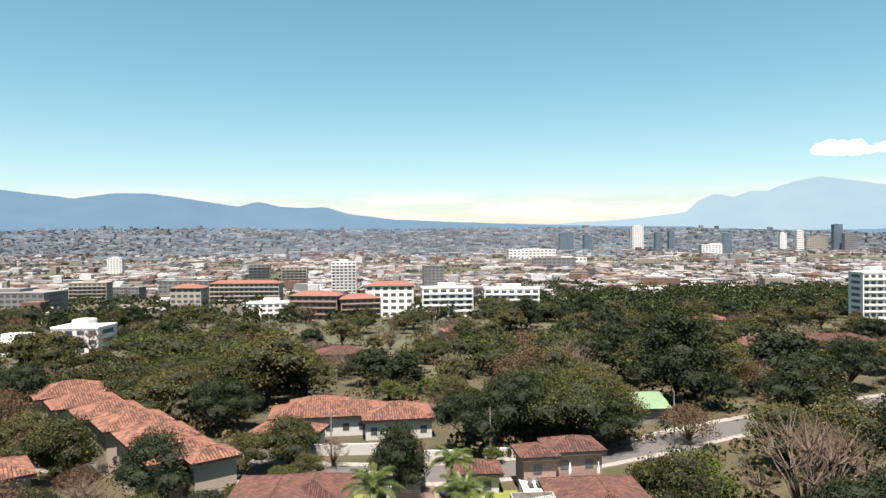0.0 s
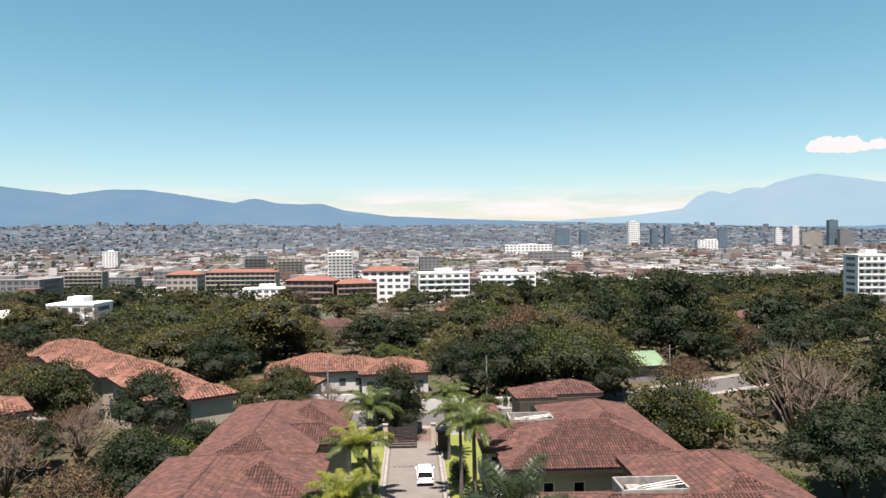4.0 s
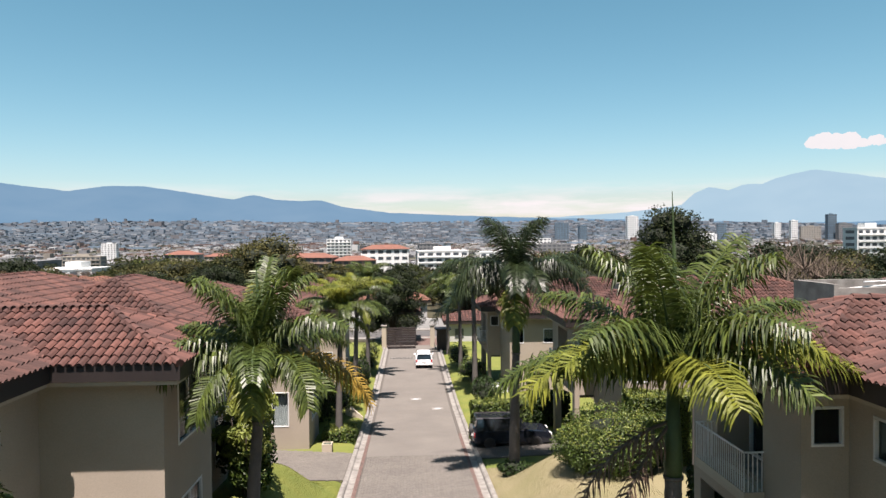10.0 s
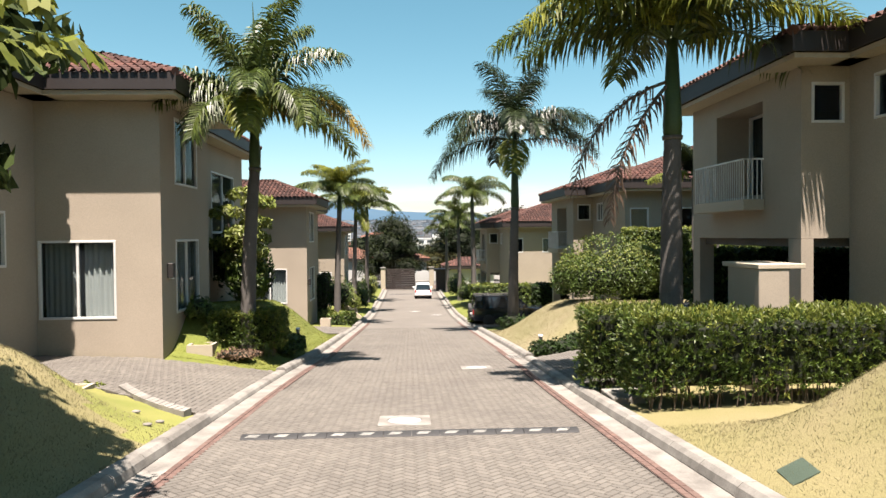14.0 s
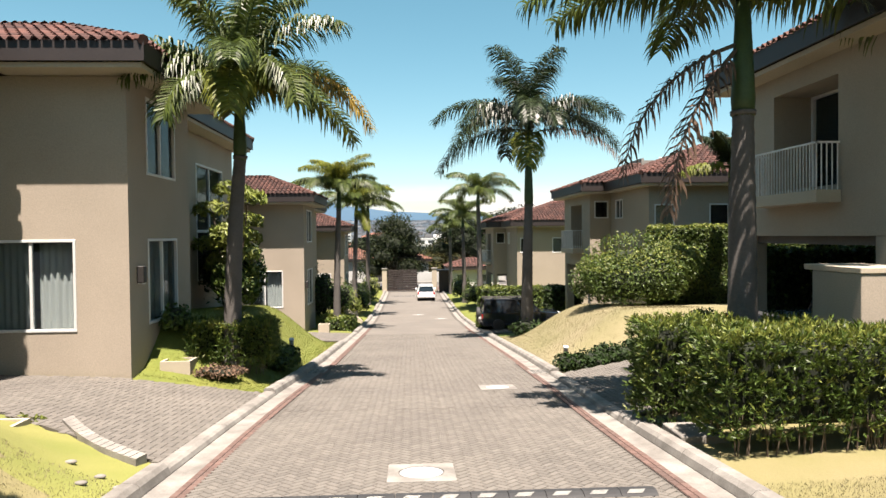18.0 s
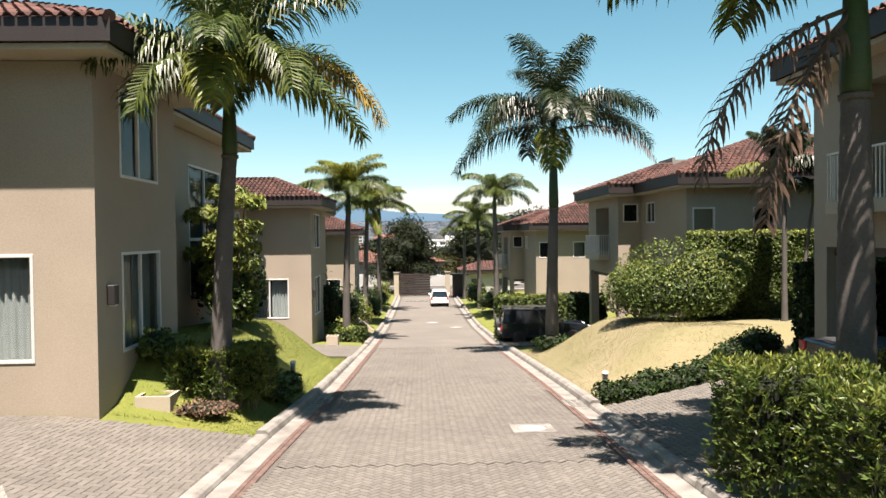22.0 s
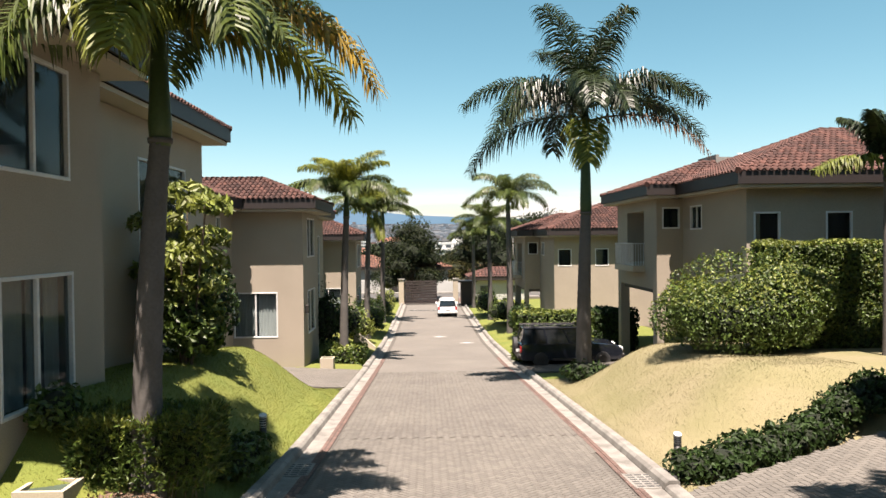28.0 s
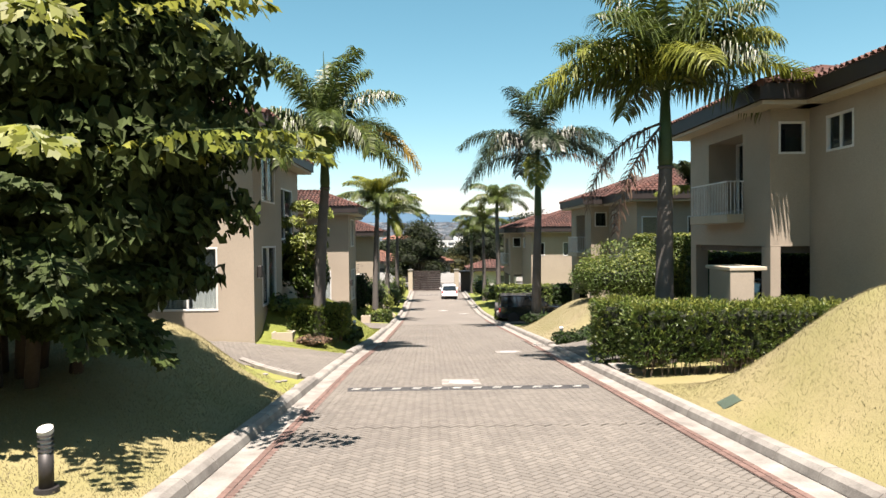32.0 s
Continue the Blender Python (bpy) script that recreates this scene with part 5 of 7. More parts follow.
# trees that stand out
for kind, x, y, s, w in ((0, 9.0, 116, 0.9, 1.1), (0, 17, 120, 1.05, 1.1), (6, 57, 149, 1.32, 1.15), (2, -33, 155, 1.5, 1.25), (1, -40, 150, 1.2, 1.2), (4, 46, 80, 1.35, 1.05), (4, 52, 84, 1.2, 1.0), (0, 43, 66, 0.85, 1.15), (0, 51, 69, 0.9, 1.1), (1, 30, 80, 0.95, 0.95),
                         (7, 36, 87, 1.2, 1.1), (0, -34, 92, 0.85, 1.1), (3, -48, 80, 0.85, 1.2), (4, -58, 84, 0.8, 1.1), (4, -42, 72, 0.75, 1.1), (5, -72, 205, 1.15, 1.2), (0, -98, 150, 1.15, 1.2), (0, -84, 128, 1.0, 1.1), (3, 24, 152, 1.35, 1.3), (4, 38, 172, 1.2, 1.4),
                         (5, 44, 196, 1.1, 1.1), (2, 10, 170, 0.8, 1.3), (0, -12, 182, 0.85, 1.2), (7, -6, 160, 0.8, 1.2), (0, 92, 168, 1.2, 1.3), (1, 78, 130, 1.0, 1.2), (2, 100, 120, 1.2, 1.2), (0, 70, 92, 1.1, 1.1), (7, -26, 76, 0.9, 1.0), (1, -20, 108, 0.75, 1.2), (0, -26, 66, 0.75, 1.0), (3, -30, 60, 0.8, 1.1), (4, -36, 50, 0.8, 1.2), (3, -44, 60, 0.85, 1.2), (1, -40, 42, 0.8, 1.0),
                         (3, 30, 60, 0.7, 1.1), (4, 27, 56, 0.6, 1.2), (7, 34, 62, 0.8, 1.0)):
    plant(kind, x, y, s, wide=w)
for kind, x, y, s, w in ((1, -22, 86, 0.5, 1.2), (4, -40, 84, 0.7, 1.1), (3, -46, 95, 0.55, 1.2), (0, -25, 80, 0.55, 1.1), (7, -34, 86, 0.7, 1.2), (1, -52, 104, 0.55, 1.2), (7, -19, 98, 0.6, 1.2), (0, -20, 112, 0.6, 1.2), (2, -26, 106, 0.6, 1.2), (3, -60, 112, 0.7, 1.2), (4, -30, 78, 0.6, 1.1), (0, -45, 83, 0.5, 1.2), (2, -66, 118, 0.7, 1.3), (7, 12, 108, 0.5, 1.1), (4, -13, 108, 0.55, 1.0), (2, -16, 102, 0.4, 1.2)):
    plant(kind, x, y, s, wide=w)
placed = []
HOUSE_SPOTS = ((-12, 130, 24), (-10, 114, 15), (20, 97, 14), (21, 86, 9), (-31, 96, 10), (-38, 106, 10), (-45, 115, 10), (-53, 124, 10), (-62, 134, 11), (-52, 91, 7), (-36, 92, 9), (-44, 102, 9), (-14, 94, 9), (43, 134, 7), (132, 222, 28),  (0, 103, 7), (25, 110, 8), (57, 126, 8), (-22, 106, 8))
tries = 0
while len(placed) < 400 and tries < 9000:
    tries += 1
    y = 92 + 330 * random.random() ** 1.1
    x = random.uniform(-0.75, 0.85) * (y + 25)
    if any((x - a) ** 2 + (y - b) ** 2 < r * r for a, b, r in HOUSE_SPOTS) or any((x - a) ** 2 + (y - b) ** 2 < 30 for a, b in placed) or abs(y - (103 + 0.003 * x * x)) < 7:
        continue
    if x < 0.1 * y and y > 300 and random.random() < 0.6:
        continue
    placed.append((x, y))
    k = random.choices(range(8), (11, 15, 21, 17, 16, 10, 4, 9))[0]
    low = -0.12 * y < x < 0.08 * y and y < 260
    plant(k, x, y, random.uniform(0.5, 0.75) if low else random.uniform(0.65, 1.15), wide=random.uniform(1.0, 1.35))
for i, p in enumerate(PROTO + PROTO_FAR):
    p.location = (70 + 25 * (i // 8), -60 - 12 * (i % 8), 4)

# undergrowth between the trees
ps, ns = [], []
for i in range(2600):
    y = 60 + 380 * random.random()
    x = random.uniform(-0.8, 0.9) * (y + 25)
    if any((x - a) ** 2 + (y - b) ** 2 < r * r * 0.8 for a, b, r in HOUSE_SPOTS) or abs(y - (103.5 + 0.0052 * x * x)) < 6 or (abs(x) < 24 and y < 98) or (x > 0 and x < 60 and y < 76 and y > 40):
        continue
    r = random.uniform(1.4, 3.2)
    p, d = ball_points((x, y, land(x, y) + r * 0.5), (r, r, r * 0.8), 60, -0.1)
    ps.append(p); ns.append(d)
p, n = np.concatenate(ps), np.concatenate(ns)
u = np.repeat(rng.random(len(p) // 30 + 1), 30)[:len(p)]
for lo, hi, m, lb in ((0, 0.4, TREE_DARK, "dark green undergrowth between trees"), (0.4, 0.72, TREE_OLIVE, "olive undergrowth between trees"), (0.72, 1.01, TREE_RUST, "dry brown undergrowth between trees")):
    sel = (u >= lo) & (u < hi)
    tagged(leaf_mesh("undergrowth", p[sel], n[sel], 0.55, m, None, long=1.4, flop=0.9), lb, "undergrowth", kind="stuff")

# far woods: clumps of foliage between the roofs
ps, ns = [], []
for i in range(8200):
    y = 380 + (2500 if i > 2300 else 480) * random.random() ** 1.2
    x = random.uniform(-0.8, 0.85) * y
    if x < 0.15 * y and y < 860 and random.random() < 0.7:
        continue
    if noise.noise(Vector((x / 170, y / 200, 3))) < -0.02 and y > 640 + 200 * random.random():
        continue
    r = random.uniform(3.0, 6.5)
    p, d = ball_points((x, y, land(x, y) + r * 0.7), (r, r, r * 0.9), 46 if y < 870 else 20, -0.2)
    ps.append(p); ns.append(d)
p, n = np.concatenate(ps), np.concatenate(ns)
pick = rng.random(len(p)) < 0.6
for sel, m, nm, lb in ((pick, TREE_DARK, "far_woods", "far dark green treetops between the city's roofs"), (~pick, TREE_GREEN, "far_woods", "far olive treetops between the city's roofs")):
    tagged(leaf_mesh(nm, p[sel], n[sel], 1.7, m, None, long=1.3, flop=0.9), lb, "woods", kind="stuff")

# ---- the city ----


def tones(name, stops, rough=0.8):
    """A plain colour that differs house by house; the far set holds haze."""
    m, n, k = nodes_of(name)
    g, r = n.new("ShaderNodeNewGeometry"), n.new("ShaderNodeValToRGB")
    r.color_ramp.interpolation = "CONSTANT"
    while len(r.color_ramp.elements) < len(stops):
        r.color_ramp.elements.new(0.5)
    for e, (at, c) in zip(r.color_ramp.elements, stops):
        e.position, e.color = at, rgba(c)
    k.new(g.outputs["Random Per Island"], r.inputs["Fac"])
    t, mx = n.new("ShaderNodeTexNoise"), n.new("ShaderNodeHueSaturation")
    t.inputs["Scale"].default_value = 0.2
    k.new(g.outputs["Position"], t.inputs["Vector"])
    v = n.new("ShaderNodeMapRange")
    v.inputs["To Min"].default_value, v.inputs["To Max"].default_value = 0.7, 1.3
    k.new(t.outputs["Fac"], v.inputs["Value"])
    k.new(v.outputs["Result"], mx.inputs["Value"])
    k.new(r.outputs["Color"], mx.inputs["Color"])
    k.new(mx.outputs["Color"], n["Principled BSDF"].inputs["Base Color"])
    n["Principled BSDF"].inputs["Roughness"].default_value = rough
    return m


CITY = tones("city houses", ((0, (0.238, 0.238, 0.238)), (0.20, (0.131, 0.131, 0.135)), (0.38, (0.094, 0.054, 0.043)), (0.52, (0.156, 0.139, 0.119)), (0.66, (0.041, 0.043, 0.048)), (0.78, (0.115, 0.078, 0.062)), (0.90, (0.344, 0.344, 0.336))))
# bluish base colours carry the haze over the farthest houses
CITY_HAZED = tones("far houses tinted with haze", ((0, (0.123, 0.143, 0.164)), (0.35, (0.086, 0.107, 0.127)), (0.54, (0.098, 0.094, 0.098)), (0.70, (0.059, 0.075, 0.092)), (0.86, (0.213, 0.226, 0.238))))
CUBE = ((0, 1, 2, 3), (4, 7, 6, 5), (0, 4, 5, 1), (1, 5, 6, 2), (2, 6, 7, 3), (3, 7, 4, 0))


def city(name, count, y0, y1, power, sizes, heights, material, label, gate):
    out = []
    while len(out) < count:
        y = y0 + (y1 - y0) * random.random() ** power
        x = random.uniform(-0.82, 0.88) * y
        if noise.noise(Vector((x / 170, y / 200, 3))) > gate:
            continue
        w, d, h = random.uniform(*sizes), random.uniform(*sizes), random.uniform(*heights)
        if random.random() < 0.06:
            w *= 3
        if random.random() < 0.015:
            h *= 2.6
        a = random.uniform(-0.4, 0.4)
        c, s = math.cos(a), math.sin(a)
        z = land(x, y) - 1
        q = [(x + u * w / 2 * c - v * d / 2 * s, y + u * w / 2 * s + v * d / 2 * c) for u, v in ((-1, -1), (-1, 1), (1, 1), (1, -1))]
        out.append([(*e, z) for e in q] + [(*e, z + h + 1) for e in q])
    return tagged(fast(name, np.array(out), 4, material, None, "", CUBE), label, "city", kind="stuff")


city("city_roofs", 520, 420, 900, 0.8, (8, 16), (3, 6), CITY, "low houses with white, grey and red roofs among trees", 0.10)
city("city_roofs", 9000, 800, 2300, 1.15, (7, 22), (3, 6), CITY, "dense low city of white, grey and brown buildings", 0.22)
city("far_city", 8500, 2200, 4400, 1.1, (10, 34), (3, 8), CITY_HAZED, "far city on the valley's slopes, pale haze tinted in", 0.35)


def block(x, y, w, d, h, storeys, bays, material, label, roof=None, balcony=False, turn=0.0, name="apartment_building", glassy=None):
    """A far apartment building with its storeys, window openings and roofline."""
    z = land(x, y) - 2
    b = thing(name, (x, y, z), label, "building", "city buildings")
    b.rotation_euler.z = turn
    boxed("wall", (-w / 2, -d / 2, 0, w / 2, d / 2, h + 2), material, b)
    if roof:
        hip_plain(b, -w / 2 - 0.8, -d / 2 - 0.8, w / 2 + 0.8, d / 2 + 0.8, h + 2, 0.35, roof)
    else:
        boxed("parapet", (-w / 2 - 0.2, -d / 2 - 0.2, h + 2, w / 2 + 0.2, d / 2 + 0.2, h + 2.7), material, b)
        boxed("stair_head", (-w / 6, -d / 4, h + 2.7, w / 6, d / 4, h + 5), material, b)
    fh = h / storeys
    for j in range(storeys):
        for i in range(bays):
            ww = w / bays
            x0 = -w / 2 + ww * (i + 0.18)
            win = boxed("window", (x0, -d / 2 - 0.06, 2 + fh * (j + 0.30), x0 + ww * 0.64, -d / 2 + 0.1, 2 + fh * (j + 0.80)), glassy or WIN_FAR, b)
        if balcony:
            boxed("balcony", (-w / 2 + 0.5, -d / 2 - 1.0, 2 + fh * j + 0.02, w / 2 - 0.5, -d / 2 - 0.001, 2 + fh * j + 0.55), material, b)
        for i in range(2):
            x0 = (-w / 2 - 0.05, w / 2 - 0.05)[i]
            boxed("window", (x0, -d * 0.3, 2 + fh * (j + 0.3), x0 + 0.1, d * 0.3, 2 + fh * (j + 0.78)), glassy or WIN_FAR, b)
    return b


def hip_plain(b, x0, y0, x1, y1, z, pitch, material):
    fs, ridge = hip_faces(x0, y0, x1, y1, z, pitch)
    bm = bmesh.new()
    for f in fs:
        bm.faces.new([bm.verts.new(p) for p in f])
    bm.faces.new([bm.verts.new(p) for p in ((x0, y0, z - 0.02), (x0, y1, z - 0.02), (x1, y1, z - 0.02), (x1, y0, z - 0.02))])
    return part("roof", bm, material, b, "red tiled hip roof", normals=False)


WIN_FAR = mat("dark far windows", (0.06, 0.07, 0.08), (0.035, 0.04, 0.045), 0.2, 3, 0.3, 0)
GLASS_TOWER = mat("blue-grey curtain wall", (0.10, 0.15, 0.19), (0.07, 0.10, 0.13), 0.1, 1, 0.25, 0)
GREY_BLOCK = mat("grey facade", (0.15, 0.15, 0.15), (0.118, 0.118, 0.118), 0.05, 1, 0.85, 0)
CREAM_BLOCK = mat("cream facade", (0.264, 0.237, 0.2), (0.227, 0.205, 0.173), 0.05, 1, 0.85, 0)
PINK_BLOCK = mat("pink-brown facade", (0.209, 0.15, 0.123), (0.182, 0.132, 0.109), 0.05, 1, 0.85, 0)
RED_ROOF = mat("far red tiles", (0.155, 0.0682, 0.0455), (0.118, 0.05, 0.0364), 0.3, 2, 0.9, 0)


def at(px, depth):
    """Plan place at a bearing from the walk's start, given as a share of the picture's half width."""
    a = math.atan(px * math.tan(radians(32.5))) + radians(2.35)
    return depth * math.sin(a), depth * math.cos(a) - 0.9


def spot(col, depth):
    return at((col - 784) / 784, depth)


FAR_WHITE = mat("white far facade", (0.62, 0.62, 0.60), (0.52, 0.52, 0.50), 0.05, 1, 0.85, 0)
for col, depth, w, h, st, bays, m, roof, bal, lb in (
        (609, 760, 26, 36, 11, 6, FAR_WHITE, None, True, "white twelve-storey apartment tower"),
        (766, 780, 22, 30, 9, 5, GREY_BLOCK, None, False, "grey concrete tower under construction"),
        (436, 640, 62, 19, 5, 14, CREAM_BLOCK, RED_ROOF, True, "long cream apartment block with red roofs"),
        (335, 520, 22, 19, 5, 5, CREAM_BLOCK, RED_ROOF, False, "cream apartment house with red roof"),
        (160, 720, 34, 20, 6, 8, CREAM_BLOCK, None, True, "cream apartment block in the hazy city"),
        (225, 800, 34, 12, 4, 8, GREY_BLOCK, None, False, "grey office building in the hazy city"),
        (460, 900, 26, 32, 9, 5, GREY_BLOCK, None, True, "grey apartment tower in the hazy city"),
        (522, 860, 30, 30, 9, 6, CREAM_BLOCK, None, True, "cream rounded apartment tower"),
        (560, 430, 30, 15, 4, 7, PINK_BLOCK, RED_ROOF, True, "pink-brown terraced apartments with red roofs"),
        (635, 425, 24, 13, 4, 6, PINK_BLOCK, RED_ROOF, True, "pink-brown terraced apartments with red roofs"),
        (690, 445, 30, 20, 5, 6, FAR_WHITE, RED_ROOF, False, "white apartment block with red roof"),
        (790, 440, 32, 18, 5, 6, FAR_WHITE, None, True, "white apartment block with balconies"),
        (905, 440, 34, 17, 5, 7, FAR_WHITE, None, True, "white apartment block with balconies"),
        (480, 470, 30, 9, 3, 7, FAR_WHITE, None, False, "low white building in the hazy city"),
        (1545, 420, 17, 26, 8, 5, FAR_WHITE, None, True, "white apartment tower among trees"),
        (148, 300, 18, 10, 3, 4, FAR_WHITE, None, False, "white three-storey house among trees"),
        (30, 310, 26, 5, 1, 5, FAR_WHITE, None, False, "low white flat-roofed building"),
        (1160, 900, 26, 14, 4, 6, FAR_WHITE, None, False, "white mid-rise block in the hazy city"),
        (1385, 1000, 26, 14, 4, 6, FAR_WHITE, None, False, "white mid-rise block in the hazy city"),
        (1025, 1000, 24, 16, 5, 6, PINK_BLOCK, None, False, "brown office block in the hazy city"),
        (205, 1500, 28, 36, 10, 5, FAR_WHITE, None, False, "white tower on the plain"),
        (20, 620, 70, 16, 4, 14, GREY_BLOCK, None, False, "dark long shopping hall"),
        (330, 800, 60, 18, 4, 10, GREY_BLOCK, None, False, "dark office complex in the hazy city"),
        (1003, 2300, 44, 60, 10, 5, GLASS_TOWER, None, False, "far blue-grey glass tower"),
        (1040, 2300, 26, 50, 9, 4, GLASS_TOWER, None, False, "far blue-grey glass tower"),
        (1128, 2400, 40, 80, 12, 5, FAR_WHITE, None, False, "far white tower in the hazy city"),
        (1165, 2500, 24, 60, 10, 4, GLASS_TOWER, None, False, "far grey tower in the hazy city"),
        (1188, 2500, 20, 66, 10, 4, GLASS_TOWER, None, False, "far grey tower in the hazy city"),
        (1287, 2300, 26, 62, 10, 4, GLASS_TOWER, None, False, "far grey tower in the hazy city"),
        (1265, 2300, 90, 30, 5, 9, FAR_WHITE, None, False, "far pale stadium-like hall"),
        (1385, 2500, 22, 56, 9, 3, FAR_WHITE, None, False, "far white tower in the hazy city"),
        (1415, 2500, 22, 64, 9, 3, FAR_WHITE, None, False, "far white tower in the hazy city"),
        (1445, 2500, 60, 46, 8, 8, CREAM_BLOCK, None, False, "far cream block in the hazy city"),
        (1482, 2500, 30, 84, 12, 4, GLASS_TOWER, None, False, "far dark tower in the hazy city"),
        (1505, 2500, 50, 56, 9, 6, GREY_BLOCK, None, False, "far grey block in the hazy city"),
        (940, 1900, 130, 22, 3, 12, FAR_WHITE, None, False, "far white warehouse in the hazy city"),
        (1000, 1700, 100, 16, 2, 10, FAR_WHITE, None, False, "far white warehouse in the hazy city"),
        (980, 1500, 90, 20, 3, 9, GREY_BLOCK, None, False, "dark office building in the hazy city")):
    x, y = spot(col, depth)
    block(x, y, w, 14 if w < 70 else 30, h, st, bays, m, lb, roof, bal, random.uniform(-0.25, 0.25))

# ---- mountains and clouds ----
# both ridge materials emit their colour, with the haze painted into it
RIDGE_BLUE = glow("hills glowing haze blue", (0.140, 0.285, 0.43), (0.215, 0.36, 0.49), 0.0035, 0.42, (1, 1, 2.5))
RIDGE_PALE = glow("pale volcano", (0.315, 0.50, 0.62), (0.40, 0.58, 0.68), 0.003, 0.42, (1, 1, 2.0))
# the cloud's sunlit white is its own emission
CLOUD = glow("cloud glowing as sunlit", (0.80, 0.84, 0.86), (0.92, 0.92, 0.92), 0.004, 0.36)


def range_of(name, depth, tops, foot, material, label):
    """A mountain range with slopes and spurs: ridge heights given by bearing columns."""
    cols = np.arange(-260, 1860, 12)
    hs = np.interp(cols, [a for a, _ in tops], [b for _, b in tops])
    rows = 9
    verts, faces = [], []
    for j in range(rows):
        f = j / (rows - 1)
        for c, t in zip(cols, hs):
            d = depth - 600 * (1 - f)
            x, y = spot(c, d)
            ridge_z = 31.35 + (422 - t) / 1231 * depth + 4 * noise.noise(Vector((c / 23, 0, 5)))
            zz = foot + (ridge_z - foot) * f ** 0.8 + (1 - f) * 22 * noise.noise(Vector((c / 60, f * 4, 1)))
            verts.append((x, y, zz))
    k = len(cols)
    for j in range(rows - 1):
        for i in range(k - 1):
            faces.append((j * k + i, j * k + i + 1, (j + 1) * k + i + 1, (j + 1) * k + i))
    return tagged(raw(name, verts, faces, material, smooth=True), label, "mountains", kind="structure")


range_of("backdrop_hills", 4500, ((-260, 336), (0, 341), (75, 347), (135, 352), (200, 343), (265, 342), (340, 351), (425, 363), (455, 354), (500, 363), (545, 365), (575, 363), (620, 376), (700, 386), (800, 391), (900, 395), (1000, 399), (1100, 402), (1200, 404), (1300, 405), (1600, 406), (1860, 406)), -40, RIDGE_BLUE, "far mountain ridge with blue haze painted in")
range_of("backdrop_volcano", 4850, ((-260, 438), (820, 402), (1000, 396), (1120, 390), (1215, 380), (1240, 360), (1265, 351), (1300, 357), (1330, 348), (1360, 349), (1385, 340), (1450, 329), (1500, 336), (1568, 346), (1700, 363), (1860, 378)), -40, RIDGE_PALE, "far volcano with pale haze painted in")


def cloud(col, row, w, h, depth, seed, label="small white cumulus cloud"):
    r = random.Random(seed)
    x, y = spot(col, depth)
    z = 31.35 + (422 - row) / 1231 * depth
    k = depth / 1231
    bm = bmesh.new()
    for i in range(14):
        u = r.uniform(-0.5, 0.5)
        q = h * k * r.uniform(0.22, 0.42) * (1 - 1.3 * u * u)
        bmesh.ops.create_icosphere(bm, subdivisions=3, radius=q, matrix=Matrix.Translation((u * w * k, r.uniform(-0.2, 0.2) * w * k, q * 0.8 - 0.2 * h * k)) @ Matrix.Diagonal((1.15, 1, 0.9, 1)))
    for v in bm.verts:
        v.co += Vector(noise.noise_vector(v.co / 26)) * 14 + Vector(noise.noise_vector(v.co / 9)) * 5
    ob = part("cloud", bm, CLOUD, None, smooth=True)
    ob.location = (x, y, z)
    tagged(ob, label, "cloud", "clouds over the hills", kind="structure")


cloud(1494, 290, 84, 34, 4900, 3)
cloud(1566, 292, 26, 20, 4900, 8)

# ---- the neighbourhood past the gate ----


def villa(name, x, y, z, rects, height, label, roof=None, walls=None, turn=0.0, pitch=0.36, tiles=True, holes=5):
    """A low house of blocks under overlapping hips; rects are wall plans (x0, y0, x1, y1)."""
    h = thing(name, (x, y, z), label, "house", "houses past the gate")
    h.rotation_euler.z = turn
    for x0, y0, x1, y1 in rects:
        w = boxed("wall", (x0, y0, -2, x1, y1, height), walls or STUCCO, h)
        n = max(1, int((x1 - x0) / 3))
        for i in range(n):
            a = x0 + (x1 - x0) * (i + 0.3) / n
            boxed("window", (a, y0 - 0.05, 0.9, a + 1.2, y0 + 0.05, 2.2), WIN_FAR, h)
    over = [(a - 0.6, b - 0.6, c + 0.6, d + 0.6) for a, b, c, d in rects]
    hip_roof(h, over, height + 0.3, pitch, roof or TILE_ORANGE, 0.45, 0.6)
    return h


villa("villa", -12, 133, -4.6, [(-15, -5, 6, 4), (2, -9, 14, 1), (-12, 0, -1, 9)], 3.3, "white house with large weathered orange tile roof", TILE_ORANGE, WHITE_WALL, 0.1)
villa("villa", -23, 122, -4.6, [(-5, -3.5, 6, 3.5)], 2.6, "low house with faded orange tile roof", TILE_ORANGE, WHITE_WALL, -0.25)
villa("pool_house", 18.3, 96.5, -2.3, [(-3.6, -1.6, 1.0, 3.5), (1.0, 0.0, 8.2, 6.0)], 3.1, "dark brown pool house with red tile roofs", TILE, PINK_BLOCK, 0.08)
villa("row_house", -31.6, 95, -3.0, [(-5.5, -4, 3.5, 4), (-1, -7, 4.5, -2)], 5.9, "row house with red-orange hip roofs", TILE_ORANGE, None, 0.62)
villa("row_house", -38.1, 103.5, -3.1, [(-5, -4, 4, 4), (-2, -7, 3, -3)], 5.9, "row house with red-orange hip roofs", TILE_ORANGE, None, 0.62)
villa("row_house", -45.1, 112, -3.3, [(-5, -4, 4.5, 4), (-3, -8.5, 2, -3)], 5.9, "row house with red-orange hip roofs", TILE_ORANGE, None, 0.62)
villa("row_house", -52.6, 120.5, -3.6, [(-5, -4, 4.5, 4), (-3, -8, 2, -3)], 5.9, "row house with red-orange hip roofs", TILE_ORANGE, None, 0.62)
villa("row_house", -60.6, 130, -3.8, [(-6, -4, 4.5, 4)], 5.7, "row house with red-orange hip roofs", TILE_ORANGE, None, 0.62)
